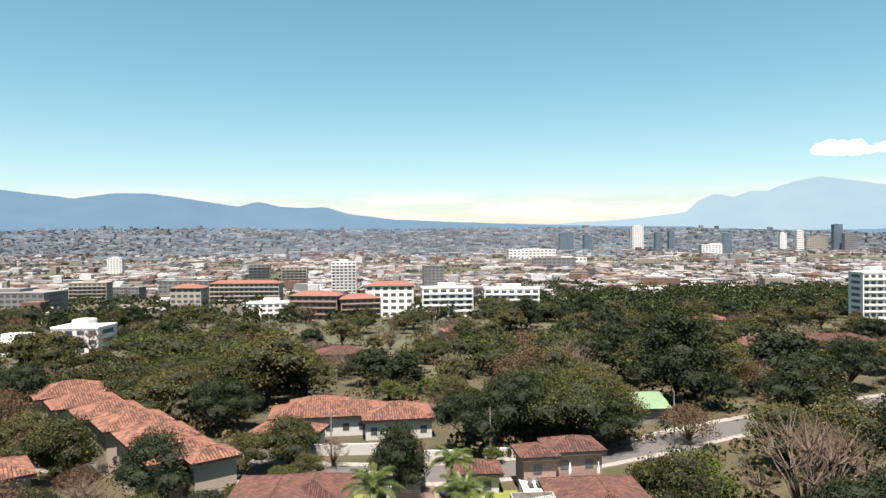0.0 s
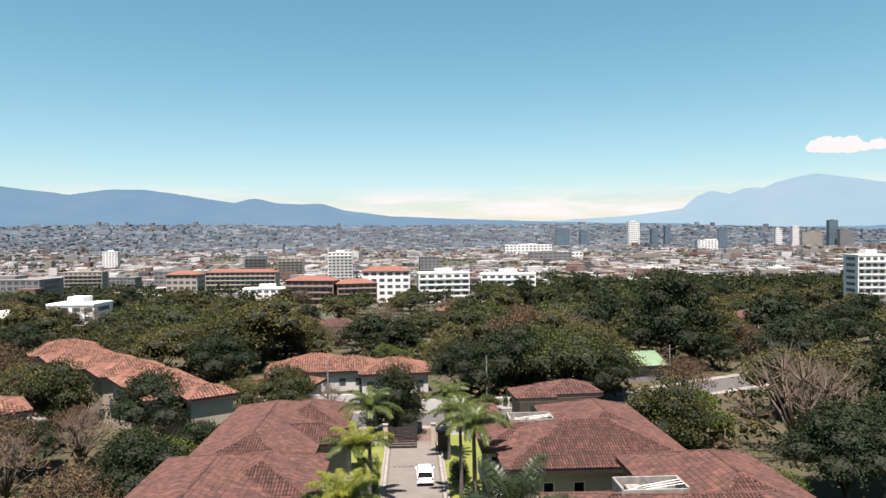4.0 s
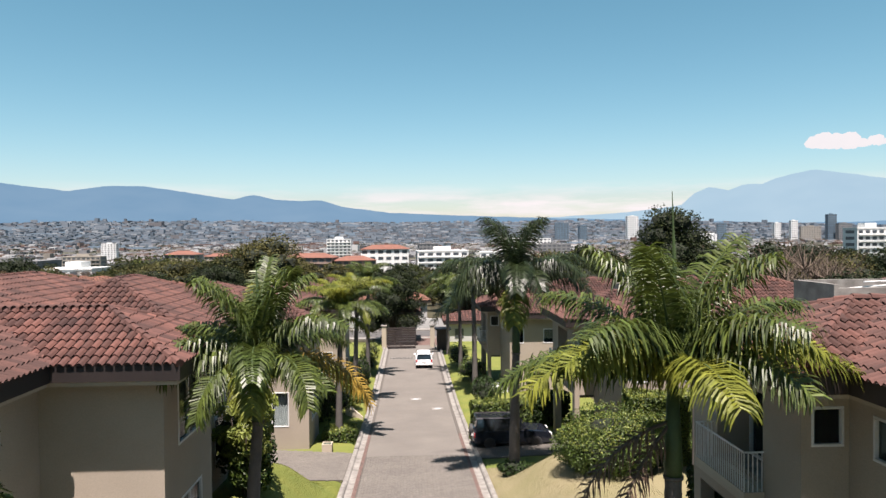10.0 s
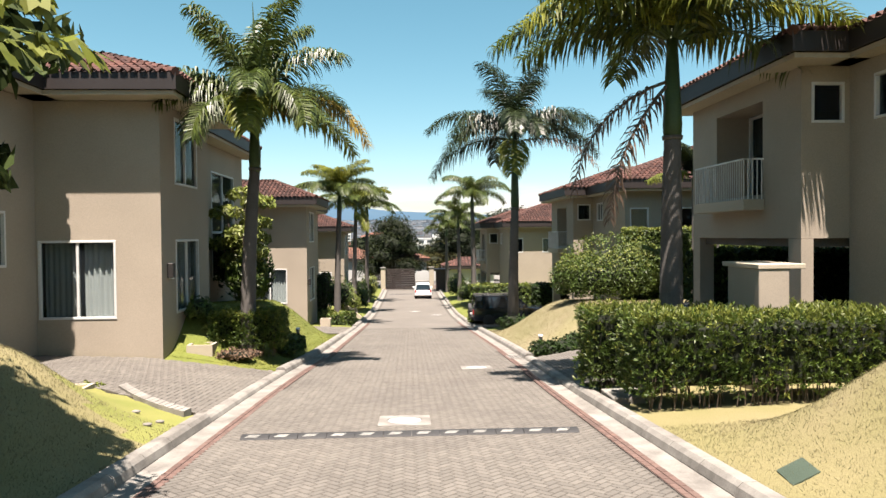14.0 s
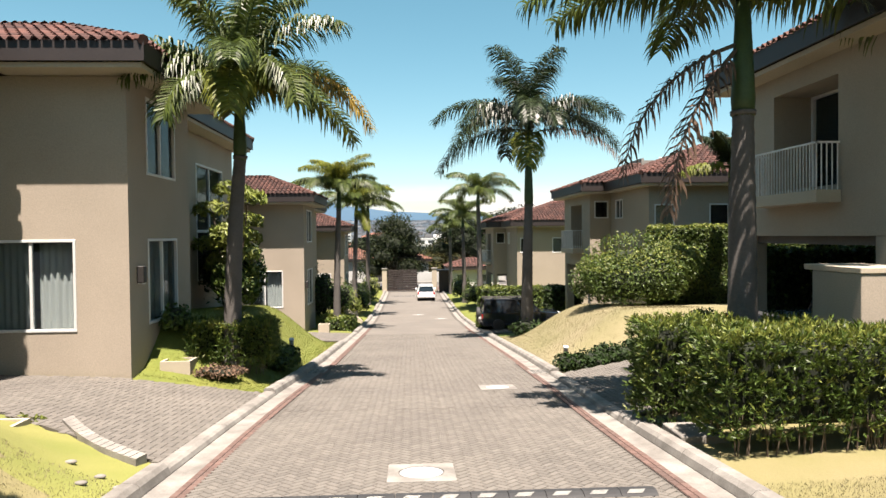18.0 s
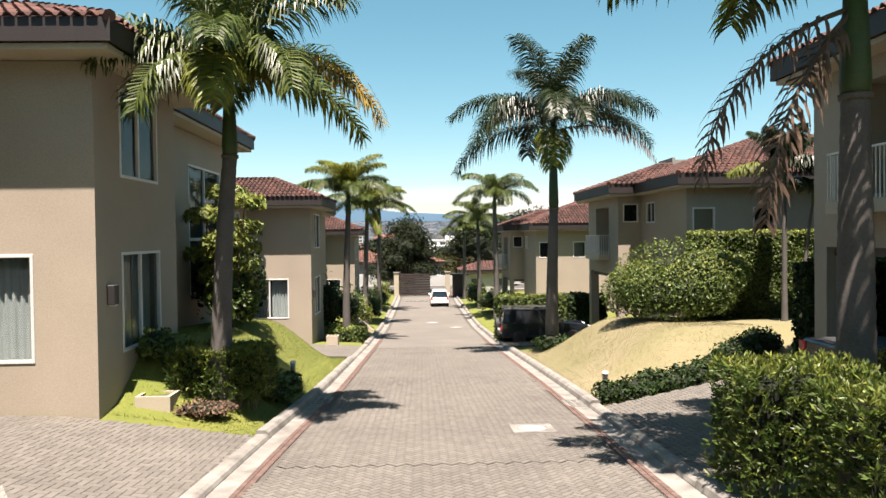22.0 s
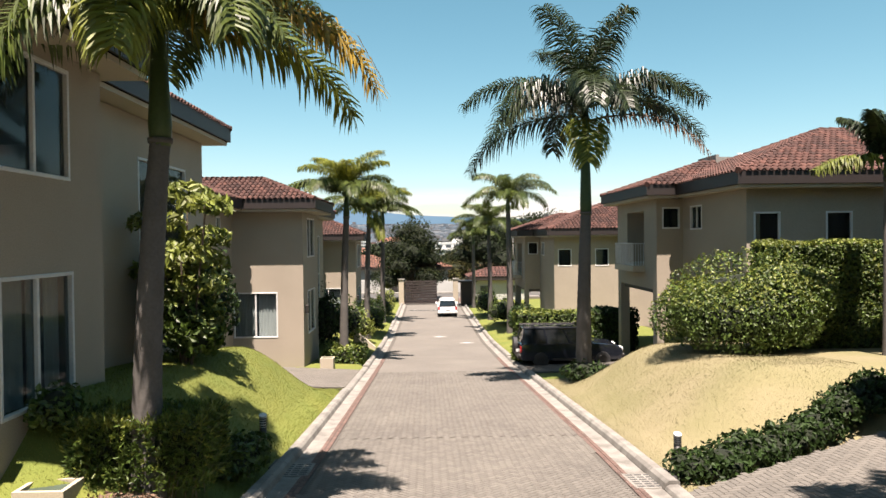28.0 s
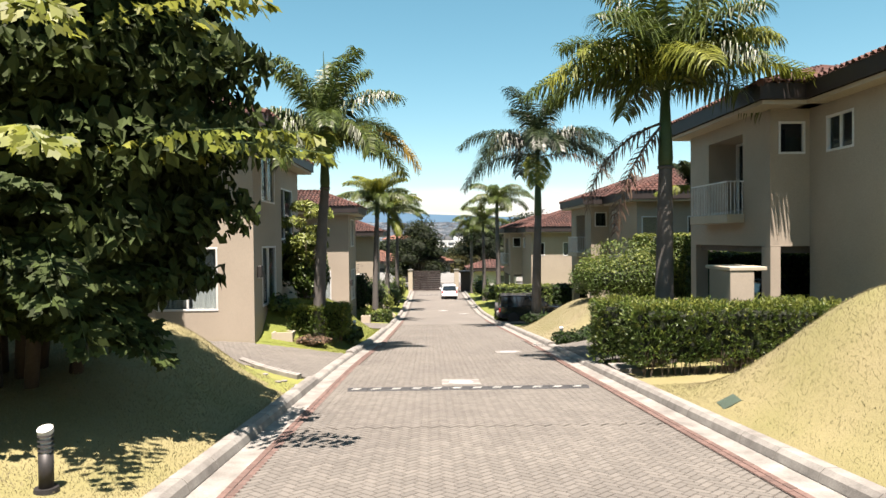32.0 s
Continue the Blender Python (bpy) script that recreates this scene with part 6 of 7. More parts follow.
villa("row_house", -69.6, 143, -4.2, [(-7, -5, 6, 5)], 5.4, "row house with faded pink tile roofs", TILE_ORANGE, CREAM_BLOCK, 0.62)
villa("row_house", -55.1, 91, -3.4, [(-5, -4, 4, 4)], 5.0, "row house with red-orange hip roof", TILE_ORANGE, None, 0.62)
villa("gate_lodge", 0.5, 98, -3.9, [(-4.6, -2.5, 0.0, 2.5)], 3.8, "gate lodge with red tile roof", TILE, WHITE_WALL)
villa("gate_lodge", 6.4, 97, -4.4, [(-1.5, -2, 5, 2.5)], 3.0, "low gate building with red tile roof", TILE, WHITE_WALL)
villa("long_house", 128, 222, -8.5, [(-24, -6, 22, 6)], 5.0, "long low house with red tile roof", TILE, WHITE_WALL, 0.05)
villa("villa", 60, 262, -10, [(-9, -5, 9, 5)], 4, "low house with red tile roof among trees", TILE, CREAM_BLOCK, 0.2)
villa("villa", -60, 270, -11, [(-8, -5, 8, 5)], 4, "low house with orange tile roof among trees", TILE_ORANGE, CREAM_BLOCK, -0.1)
villa("villa", -24, 222, -9, [(-7, -5, 7, 5)], 4.5, "low house with red tile roof among trees", TILE, PINK_BLOCK, 0.2)
villa("villa", 90, 300, -12, [(-12, -5, 12, 5)], 4, "low house with red tile roof among trees", TILE, CREAM_BLOCK, -0.2)
villa("villa", 140, 330, -13, [(-12, -5, 12, 5)], 4, "low house with faded tile roof among trees", TILE_ORANGE, CREAM_BLOCK, 0.3)
villa("villa", 20, 300, -12, [(-9, -5, 9, 5)], 4, "low house with orange tile roof among trees", TILE_ORANGE, CREAM_BLOCK, 0.3)
# green roofed shed
sh = thing("shed", (44, 135, -5), "shed with pale green metal roof among trees", "shed")
boxed("wall", (-5, -3, 0, 5, 3, 3.2), GREY_BLOCK, sh)
bm = bmesh.new()
bm.faces.new([bm.verts.new(p) for p in ((-5.6, -3.8, 3.3), (5.6, -3.8, 3.3), (5.6, 3.6, 5.0), (-5.6, 3.6, 5.0))])
bmesh.ops.solidify(bm, geom=bm.faces[:], thickness=0.12)
part("roof", bm, mat("green sheet roof", (0.24, 0.36, 0.22), (0.20, 0.30, 0.19), 0.5, 5, 0.6, 0.1), sh, "pale green sheet metal roof")

# cross street with pavement and walls


def street(name, pts, half, dz, material, label, offset=0.0, depth=0.15):
    bm = bmesh.new()
    rows = []
    for i, (x, y) in enumerate(pts):
        a, b = pts[max(0, i - 1)], pts[min(len(pts) - 1, i + 1)]
        d = Vector((b[0] - a[0], b[1] - a[1], 0)).normalized()
        n = Vector((-d.y, d.x, 0))
        c = Vector((x, y, land(x, y) + dz)) + n * offset
        rows.append([bm.verts.new(c + n * q + Vector((0, 0, w))) for q, w in ((half, -depth), (half, 0), (-half, 0), (-half, -depth))])
    for a, b in zip(rows, rows[1:]):
        for k in range(3):
            bm.faces.new((a[k], a[k + 1], b[k + 1], b[k]))
    return tagged(part(name, bm, material), label, "street", kind="structure")


def spline(pts, n=10):
    out = []
    for i in range(len(pts) - 1):
        p = [Vector(pts[max(0, i - 1)]), Vector(pts[i]), Vector(pts[i + 1]), Vector(pts[min(len(pts) - 1, i + 2)])]
        for j in range(n):
            t = j / n
            out.append(tuple(0.5 * ((2 * p[1]) + (p[2] - p[0]) * t + (2 * p[0] - 5 * p[1] + 4 * p[2] - p[3]) * t * t + (3 * p[1] - p[0] - 3 * p[2] + p[3]) * t ** 3)))
    return out + [tuple(pts[-1])]


CROSS = spline([(-70, 117), (-40, 110), (-18, 105.5), (0, 103.5), (18, 106), (38, 115), (62, 128), (110, 150)])
street("road_cross_street", CROSS, 3.6, 0.16, ASPHALT, "worn grey asphalt cross street")
street("pavement_far_side", CROSS, 0.9, 0.30, CONCRETE, "pale concrete pavement with kerb", 4.55, 0.3)
street("pavement_near_side", CROSS, 0.7, 0.28, CONCRETE, "pale concrete pavement with kerb", -4.35, 0.3)
bm = bmesh.new()
prism(bm, [(-3.4, 92), (3.4, 92), (4.5, 100.5), (-4.5, 100.5)], -4.7, road_z(96) + 0.06)
tagged(part("pavement_gate_apron", bm, BRICK_RED), "red paved apron outside the gate", "pavement", kind="structure")

# terrace, pool and loungers before the pool house
bm = bmesh.new()
prism(bm, [(14.2, 88.4), (26.6, 88.4), (26.6, 95.4), (14.2, 95.4)], -4.4, -2.25)
tagged(part("pavement_pool_terrace", bm, WHITE_WALL), "pale paved pool terrace", "terrace", kind="structure")
boxed("pool", (22.8, 88.6, -2.6, 26.4, 91.0, -2.235), WATER)
tagged(bpy.data.objects["pool"], "small turquoise swimming pool in a terrace", "pool")
for i in range(4):
    lg = thing("sun_lounger", (15.4 + 1.15 * i, 92.6, -2.25), "dark sun lounger on a pale terrace", "lounger", "loungers by the pool")
    boxed("bed", (-0.32, -1.0, 0.22, 0.32, 0.4, 0.32), BLACK, lg, bevel=0.02)
    bm = bmesh.new()
    box(bm, -0.32, 0.0, 0.0, 0.32, 0.75, 0.09)
    bm.transform(Matrix.Translation((0, 0.4, 0.26)) @ Matrix.Rotation(radians(48), 4, "X"))
    part("backrest", bm, BLACK, lg)
    for xx in (-0.28, 0.28):
        for yy in (-0.9, 0.3):
            boxed("leg", (xx - 0.03, yy - 0.03, 0, xx + 0.03, yy + 0.03, 0.22), BLACK, lg)
for xx in (21.2, 25.2):
    um = thing("parasol", (xx, 94.2, -2.25), "closed white parasol on a terrace", "parasol", "parasols by the pool")
    bm = bmesh.new()
    tube(bm, [(0, 0, 0), (0, 0, 2.7)], [0.03, 0.03], 8)
    part("pole", bm, FRAME, um)
    bm = bmesh.new()
    tube(bm, [(0, 0, 1.0), (0, 0, 1.4), (0, 0, 2.6)], [0.16, 0.2, 0.05], 10)
    part("canopy", bm, CURTAIN, um, "folded white canopy")
    tb = thing("table_set", (xx + 0.2, 93.0, -2.25), "dark terrace table with chairs", "table")
    boxed("tabletop", (-0.5, -0.5, 0.7, 0.5, 0.5, 0.75), BLACK, tb)
    boxed("pedestal", (-0.08, -0.08, 0, 0.08, 0.08, 0.7), BLACK, tb)
# boundary wall of the villa with its dark gate
for a, b in ((-34, -6.2), (-1.4, 7.5), (11, 30)):
    bw = boxed("boundary_wall", (a, 110.6 + 0.004 * a * a, -5.2, b, 111.0 + 0.004 * a * a, -2.6), WHITE_WALL)
    tagged(bw, "pale rendered boundary wall beside the street", "wall", "boundary walls")
ga = thing("garage_gate", (-3.8, 110.8, -5.0), "dark metal gate in a pale wall", "gate")
for i in range(12):
    boxed("panel", (-2.4 + 0.4 * i, -0.05, 0.1, -2.02 + 0.4 * i, 0.05, 3.0), DARK_METAL, ga)
boxed("lintel", (-2.6, -0.3, 3.0, 2.6, 0.3, 3.3), WHITE_WALL, ga)
for xx, yy, hh in ((-13.5, 109.6, 8.5), (12.0, 111.5, 8.5), (46, 121, 8.5)):
    up = thing("utility_pole", (xx, yy, land(xx, yy)), "slim grey utility pole with crossarm", "pole", "utility poles on the street")
    bm = bmesh.new()
    tube(bm, [(0, 0, -0.3), (0, 0, hh)], [0.15, 0.10], 8)
    part("shaft", bm, CONCRETE, up)
    boxed("crossarm", (-0.9, -0.06, hh - 0.8, 0.9, 0.06, hh - 0.66), WOOD_DARK, up)

# ---- driveways ----
def drive(name, s, y0, y1, y0b, y1b, far, label):
    a = lambda y: road_x(y) + s * (KERB + 0.003)
    poly = [(a(y0), y0), (s * far, y0b), (s * far, y1b), (a(y1), y1)]
    return slab(name, poly, 0.02, JOINT, label, category="driveway"), poly


DRIVES = [drive("pavement_driveway", -1, 11.9, 18.3, 17.4, 18.35, 13.0, "grey paved driveway before a house"),
          drive("pavement_driveway", -1, 35.0, 40.9, 34.5, 41.9, 12.0, "grey paved driveway before a house"),
          drive("pavement_driveway", 1, 14.7, 20.9, 14.9, 26.6, 15.5, "grey paved driveway into a carport"),
          drive("pavement_driveway", 1, 38.8, 43.0, 38.8, 43.0, 12.0, "pale concrete driveway beside a hedge")]
# pale edge of the front driveway and its border of red bricks
bm = bmesh.new()
for i in range(16):
    u, w = i / 16, (i + 1) / 16
    p, q = (-4.3 - 1.9 * u, 11.75 + 1.9 * u - 0.22 * math.sin(3.1 * u)), (-4.3 - 1.9 * w, 11.75 + 1.9 * w - 0.22 * math.sin(3.1 * w))
    z = drive_z(*p)
    prism(bm, [p, (p[0] + 0.06, p[1] + 0.24), (q[0] + 0.06, q[1] + 0.24), q], z - 0.2, z + 0.06)
tagged(part("trim_driveway_edge", bm, CONCRETE), "curved pale concrete edge of a driveway", "kerb", kind="structure")

# ---- pavers ----


def paver(cx, cy, turn, w, l, zf, gap=0.006):
    """Corners of one paver: a low block with a small chamfer."""
    c, s = math.cos(turn), math.sin(turn)
    out = []
    for inset, dz in ((gap, -0.012), (gap + 0.005, 0.0)):
        for u, v in ((-1, -1), (1, -1), (1, 1), (-1, 1)):
            a, b = u * (l / 2 - inset), v * (w / 2 - inset)
            x, y = cx + a * c - b * s, cy + a * s + b * c
            out.append((x, y, zf(x, y) + dz))
    return out


PAVER_FACES = ((4, 5, 6, 7), (0, 1, 5, 4), (1, 2, 6, 5), (2, 3, 7, 6), (3, 0, 4, 7))


def herringbone(x0, x1, y0, y1, w, turn, keep, zf):
    """Paver corners in a herringbone over a rectangle."""
    out = []
    l = 2 * w
    n = int(max(x1 - x0, y1 - y0) / w) + 8
    cx, cy = (x0 + x1) / 2, (y0 + y1) / 2
    c, s = math.cos(turn), math.sin(turn)
    for i in range(-n, n):
        for j in range(-n, n):
            m = (i - j) % 4
            if m == 0:
                px, py, t = i * w + l / 2, j * w + w / 2, 0
            elif m == 2:
                px, py, t = i * w + w / 2, j * w + 0.0, math.pi / 2
            else:
                continue
            x, y = cx + px * c - py * s, cy + px * s + py * c
            if x0 <= x <= x1 and y0 <= y <= y1 and keep(x, y):
                out.append(paver(x, y, t + turn, w, l, zf))
    return out


lane_z = lambda x, y: road_z(y) + 0.004
blocks = []
for a, b in ((-4, 6), (6, 16), (16, 26), (26, 40)):
    blocks += herringbone(-3.4, 3.0, a, b, 0.105, math.pi / 4, lambda x, y: abs(x - road_x(y)) < HALF - 0.05, lane_z)
order = sorted(range(len(blocks)), key=lambda i: abs(np.mean([q[1] for q in blocks[i]]) - 9.5) + 0.4 * abs(np.mean([q[0] for q in blocks[i]])))
near_set = set(order[:260])
rest = np.array([blocks[i] for i in range(len(blocks)) if i not in near_set])
lane_ob = bpy.data.objects["road"]
tagged(fast("paving", rest, 4, PAVER, lane_ob, "grey herringbone pavers", PAVER_FACES), kind="stuff")
far_pave = ribbon("paving_far", -HALF + 0.02, HALF - 0.02, 40, Y1, 0.004, PAVER, "grey pavers worn smooth by wheels", depth=0.02)
tagged(far_pave, category="paving")


def in_poly(x, y, poly):
    return inside((x, y), [tuple(p) for p in poly])


for ob, poly in DRIVES[:3]:
    def dz(x, y):
        return drive_z(x, y) + 0.011
    ux, uy = [p[0] for p in poly], [p[1] for p in poly]
    ps = herringbone(min(ux), max(ux), min(uy), max(uy), 0.14 if ob is DRIVES[1][0] else 0.12, 0.0, lambda x, y: in_poly(x, y, poly), dz)
    if ob is DRIVES[0][0]:
        ps.sort(key=lambda q: abs(q[0][0] + 5.6) + abs(q[0][1] - 14.2))
        DRIVE_PIECES, ps = ps[:260], ps[260:]
    tagged(fast("paving", np.array(ps), 4, PAVER, ob, "grey block pavers", PAVER_FACES), kind="stuff")

RED_PIECES = {}
for s_, side in ((-1, "west"), (1, "east")):
    reds = []
    y = -6.0
    while y < 46:
        for k in range(2):
            cx = road_x(y) + s_ * (HALF + 0.05 + 0.10 * k)
            reds.append(paver(cx, y + 0.1 * k, math.pi / 2, 0.1, 0.2, lambda x, y: road_z(y) + 0.003))
        y += 0.2
    reds.sort(key=lambda q: abs(q[0][1] - 6))
    RED_PIECES[side], reds = reds[:130], reds[130:]
    tagged(fast("red_paving", np.array(reds), 4, BRICK_RED, bpy.data.objects["trim_red_band_" + side], "two rows of red bricks", PAVER_FACES), kind="stuff")

# ---- small things of the lane ----


def speed_bump(y, label):
    b = thing("speed_bump", (road_x(y), y, road_z(y)), label, "speed bump")
    n = 12
    for i in range(n):
        x0 = -2.6 + 5.2 * i / n
        bm = bmesh.new()
        w = 5.2 / n - 0.008
        sec = [(-0.16, 0.0), (-0.13, 0.022), (-0.06, 0.048), (0.06, 0.048), (0.13, 0.022), (0.16, 0.0)]
        rows = [[bm.verts.new((x, v, q + 0.006)) for v, q in sec] for x in (x0, x0 + w)]
        for k in range(5):
            bm.faces.new((rows[0][k], rows[0][k + 1], rows[1][k + 1], rows[1][k]))
        bm.faces.new(rows[0])
        bm.faces.new(rows[1][::-1])
        seg = part("segment", bm, BLACK, b)
        bm = bmesh.new()
        vs = [bm.verts.new(p) for p in ((x0 + 0.06, -0.125, 0.036), (x0 + 0.24, -0.125, 0.036), (x0 + 0.30, -0.055, 0.060), (x0 + 0.12, -0.055, 0.060))]
        bm.faces.new(vs)
        bmesh.ops.solidify(bm, geom=bm.faces[:], thickness=0.004)
        part("marking", bm, WHITE_PAINT, seg, "worn white painted chevron")
    b.rotation_euler.x = math.atan((road_z(y + 0.5) - road_z(y - 0.5)))
    return b


speed_bump(10.05, "black rubber speed bump with worn white marks")
speed_bump(81.5, "black rubber speed bump with white marks")


def hatch(x, y, label, half=0.42):
    h = thing("manhole", (x, y, road_z(y) + 0.004), label, "manhole", "manholes in the lane")
    h.rotation_euler.x = math.atan(road_z(y + 0.5) - road_z(y - 0.5))
    bm = bmesh.new()
    n = 36
    outer = [bm.verts.new((half * max(-1, min(1, 1.5 * math.cos(a))), half * max(-1, min(1, 1.5 * math.sin(a))), 0.012)) for a in [2 * math.pi * i / n for i in range(n)]]
    inner = [bm.verts.new((0.30 * math.cos(a), 0.30 * math.sin(a), 0.012)) for a in [2 * math.pi * i / n for i in range(n)]]
    low = [bm.verts.new((v.co.x, v.co.y, -0.08)) for v in outer]
    for i in range(n):
        j = (i + 1) % n
        bm.faces.new((outer[i], outer[j], inner[j], inner[i]))
        bm.faces.new((low[i], low[j], outer[j], outer[i]))
    part("surround", bm, CONCRETE, h, "pale concrete surround")
    bm = bmesh.new()
    bmesh.ops.create_cone(bm, segments=36, radius1=0.285, radius2=0.285, depth=0.05, cap_ends=True, matrix=Matrix.Translation((0, 0, -0.014)))
    part("cover", bm, mat("pale painted cover", (0.30, 0.31, 0.31), (0.25, 0.26, 0.26), 4, 30, 0.7, 0.1), h, "round painted cover")


for x, y, s in ((-0.40, 11.15, 0.44), (1.56, 18.7, 0.43), (1.85, 55, 0.45), (0.15, 59, 0.45)):
    hatch(x, y, "round manhole cover in a pale concrete square", s)


def drain(x, y, s):
    d = thing("drain_grate", (x, y, road_z(y) + 0.0), "pale drain grate beside an opening in the kerb", "drain", "drains along the kerb")
    d.rotation_euler.x = math.atan(road_z(y + 0.5) - road_z(y - 0.5))
    boxed("frame", (-0.30, -0.5, -0.05, 0.30, 0.5, 0.004), CONCRETE, d, bevel=0.01)
    # solid black blocks paint the darkness inside slots and inlet
    for i in range(6):
        for j in range(3):
            boxed("slot", (-0.24 + 0.17 * j, -0.44 + 0.155 * i, 0.0, -0.11 + 0.17 * j, -0.37 + 0.155 * i, 0.006), BLACK, d)
    boxed("inlet", (s * 0.30, -0.34, 0.03, s * 0.5, 0.34, 0.13), BLACK, d, "black block as the kerb inlet's dark hollow")


drain(road_x(22) + 3.28, 21.9, 1)
drain(road_x(23) - 3.28, 23.2, -1)


def planter(x, y, z, w, d, h, label, lid=GRASS_GREEN):
    p = thing("meter_box", (x, y, z), label, "box")
    bm = bmesh.new()
    t = 0.07
    for q in ((-w / 2, -d / 2, -0.2, w / 2, -d / 2 + t, h), (-w / 2, d / 2 - t, -0.2, w / 2, d / 2, h), (-w / 2, -d / 2 + t, -0.2, -w / 2 + t, d / 2 - t, h), (w / 2 - t, -d / 2 + t, -0.2, w / 2, d / 2 - t, h)):
        box(bm, *q)
    part("box_wall", bm, TRIM, p, "cream concrete box")
    boxed("lid", (-w / 2 + t, -d / 2 + t, -0.1, w / 2 - t, d / 2 - t, h - 0.06), lid, p, "dark lid")
    return p


DARK_LID = mat("dark green lid", (0.05, 0.07, 0.05), (0.035, 0.05, 0.035), 3, 60, 0.6, 0.2)
planter(-6.22, 19.45, -0.30, 0.72, 0.6, 0.42, "cream concrete meter box with dark lid", DARK_LID)
planter(-5.35, 41.4, road_z(41.4) + 0.18, 0.6, 0.6, 0.4, "cream concrete meter box", DARK_LID)
planter(-6.95, 12.95, road_z(12.95) + 0.10, 0.85, 0.75, 0.34, "low cream concrete box with dark green lid", DARK_LID)
planter(-7.55, 13.75, road_z(13.75) + 0.05, 0.5, 0.5, 0.3, "low cream concrete box beside a lawn", DARK_LID)
for xx, yy in ((-4.5, 10.6), (-4.45, 11.0), (-4.95, 11.3), (-4.1, 10.7)):
    bm = bmesh.new()
    bmesh.ops.create_icosphere(bm, subdivisions=2, radius=0.06, matrix=Matrix.Diagonal((1.3, 0.8, 0.5, 1)))
    st = part("stone", bm, CONCRETE, smooth=True)
    st.location = (xx, yy, land(xx, yy) + 0.03)
    tagged(st, "small pale stone lying on green lawn", "stone", "stones on the lawn")
planter(7.2, 9.7, land(7.2, 9.7), 0.9, 0.6, 0.12, "cream concrete box with green lid", DARK_LID)
LX, LY = 3.95, 6.7
lid = boxed("utility_cover", (-0.24, -0.16, -0.06, 0.24, 0.16, 0.02), DARK_LID)
sx, sy = (land(LX + 0.2, LY) - land(LX - 0.2, LY)) / 0.4, (land(LX, LY + 0.2) - land(LX, LY - 0.2)) / 0.4
lid.matrix_world = Matrix.Translation((LX, LY, land(LX, LY))) @ Vector((-sx, -sy, 1)).to_track_quat("Z", "Y").to_matrix().to_4x4()
tagged(lid, "small dark green utility cover set in dry lawn", "cover")
shrub(-6.75, 13.6, road_z(13.6) + 0.1, (0.3, 0.3, 0.2), 0.07, 160, LEAF_LIGHT, "small yellow-green plant in a planter")
shrub(-5.25, 19.35, land(-5.25, 19.35) - 0.05, (0.6, 0.45, 0.20), 0.05, 900, PALM_DEAD, "low mound of dry reddish creeper", name="dry_creeper")


def bollard(x, y, z, h, label):
    b = thing("bollard_light", (x, y, z), label, "garden lamp")
    bm = bmesh.new()
    bmesh.ops.create_cone(bm, segments=20, radius1=0.13, radius2=0.12, depth=0.05, cap_ends=True, matrix=Matrix.Translation((0, 0, 0.02)))
    part("base_plate", bm, DARK_METAL, b)
    bm = bmesh.new()
    tube(bm, [(0, 0, 0.02), (0, 0, h * 0.62)], [0.075, 0.075], 20)
    part("post", bm, DARK_METAL, b, "black cylindrical post", smooth=True)
    bm = bmesh.new()
    tube(bm, [(0, 0, h * 0.62), (0, 0, h * 0.95)], [0.055, 0.055], 16)
    part("lens", bm, FRAME, b, "frosted lens")
    for i in range(4):
        bm = bmesh.new()
        z0 = h * (0.655 + 0.075 * i)
        tube(bm, [(0, 0, z0), (0, 0, z0 + 0.018)], [0.082, 0.076], 20)
        part("louvre", bm, DARK_METAL, b)
    bm = bmesh.new()
    r = bmesh.ops.create_cone(bm, segments=20, radius1=0.08, radius2=0.08, depth=0.05, cap_ends=True, matrix=Matrix.Translation((0, 0, h * 0.97)) @ Matrix.Rotation(0.35, 4, "X"))
    part("cap", bm, FRAME, b, "pale sloping cap")
    return b


bollard(-5.2, 2.5, land(-5.2, 2.5), 0.67, "black bollard light with louvres on dry lawn")
bollard(4.2, 23.0, land(4.2, 23.0), 0.6, "small black bollard light beside shrubs")
bollard(-4.28, 24.25, land(-4.28, 24.25), 0.7, "small black bollard light beside shrubs")
bollard(4.1, 47.5, land(4.1, 47.5), 0.9, "pale bollard light beside a hedge")

tagged(boxed("concrete_slab", (3.55, 12.35, road_z(12.8) - 0.15, 4.3, 13.15, road_z(12.8) + 0.16), CONCRETE, bevel=0.015), "flat pale concrete slab beside the kerb between hedges", "slab")
# low stone step with pebbles at the lawn's edge
st = thing("stone_border", (-4.4, 1.05, land(-4.6, 1.2)), "dark stone border slabs with pale pebbles", "border")
boxed("slab", (-1.3, 0.45, -0.1, -0.45, 0.95, 0.07), ASPHALT, st, "weathered dark slab", 0.02)
boxed("slab", (-0.55, 0.0, -0.1, 0.35, 0.55, 0.06), ASPHALT, st, "weathered dark slab", 0.02)
for i in range(26):
    bm = bmesh.new()
    r = random.uniform(0.05, 0.11)
    bmesh.ops.create_icosphere(bm, subdivisions=2, radius=r, matrix=Matrix.Translation((random.uniform(-1.4, -0.5), random.uniform(-0.3, 0.4), 0.05)) @ Matrix.Diagonal((1.2, 0.9, 0.6, 1)))
    part("pebble", bm, CONCRETE, st, smooth=True)

# entrance pillar of the east house
pl = thing("entrance_pillar", (6.62, 12.75, -0.16), "cream rendered entrance pillar with capping slab", "pillar")
boxed("shaft", (0, 0, 0, 0.62, 1.35, 2.58), STUCCO, pl, bevel=0.012)
boxed("cap", (-0.02, -0.02, 2.58, 0.95, 1.58, 2.68), TRIM, pl, "cream capping slab", 0.012)

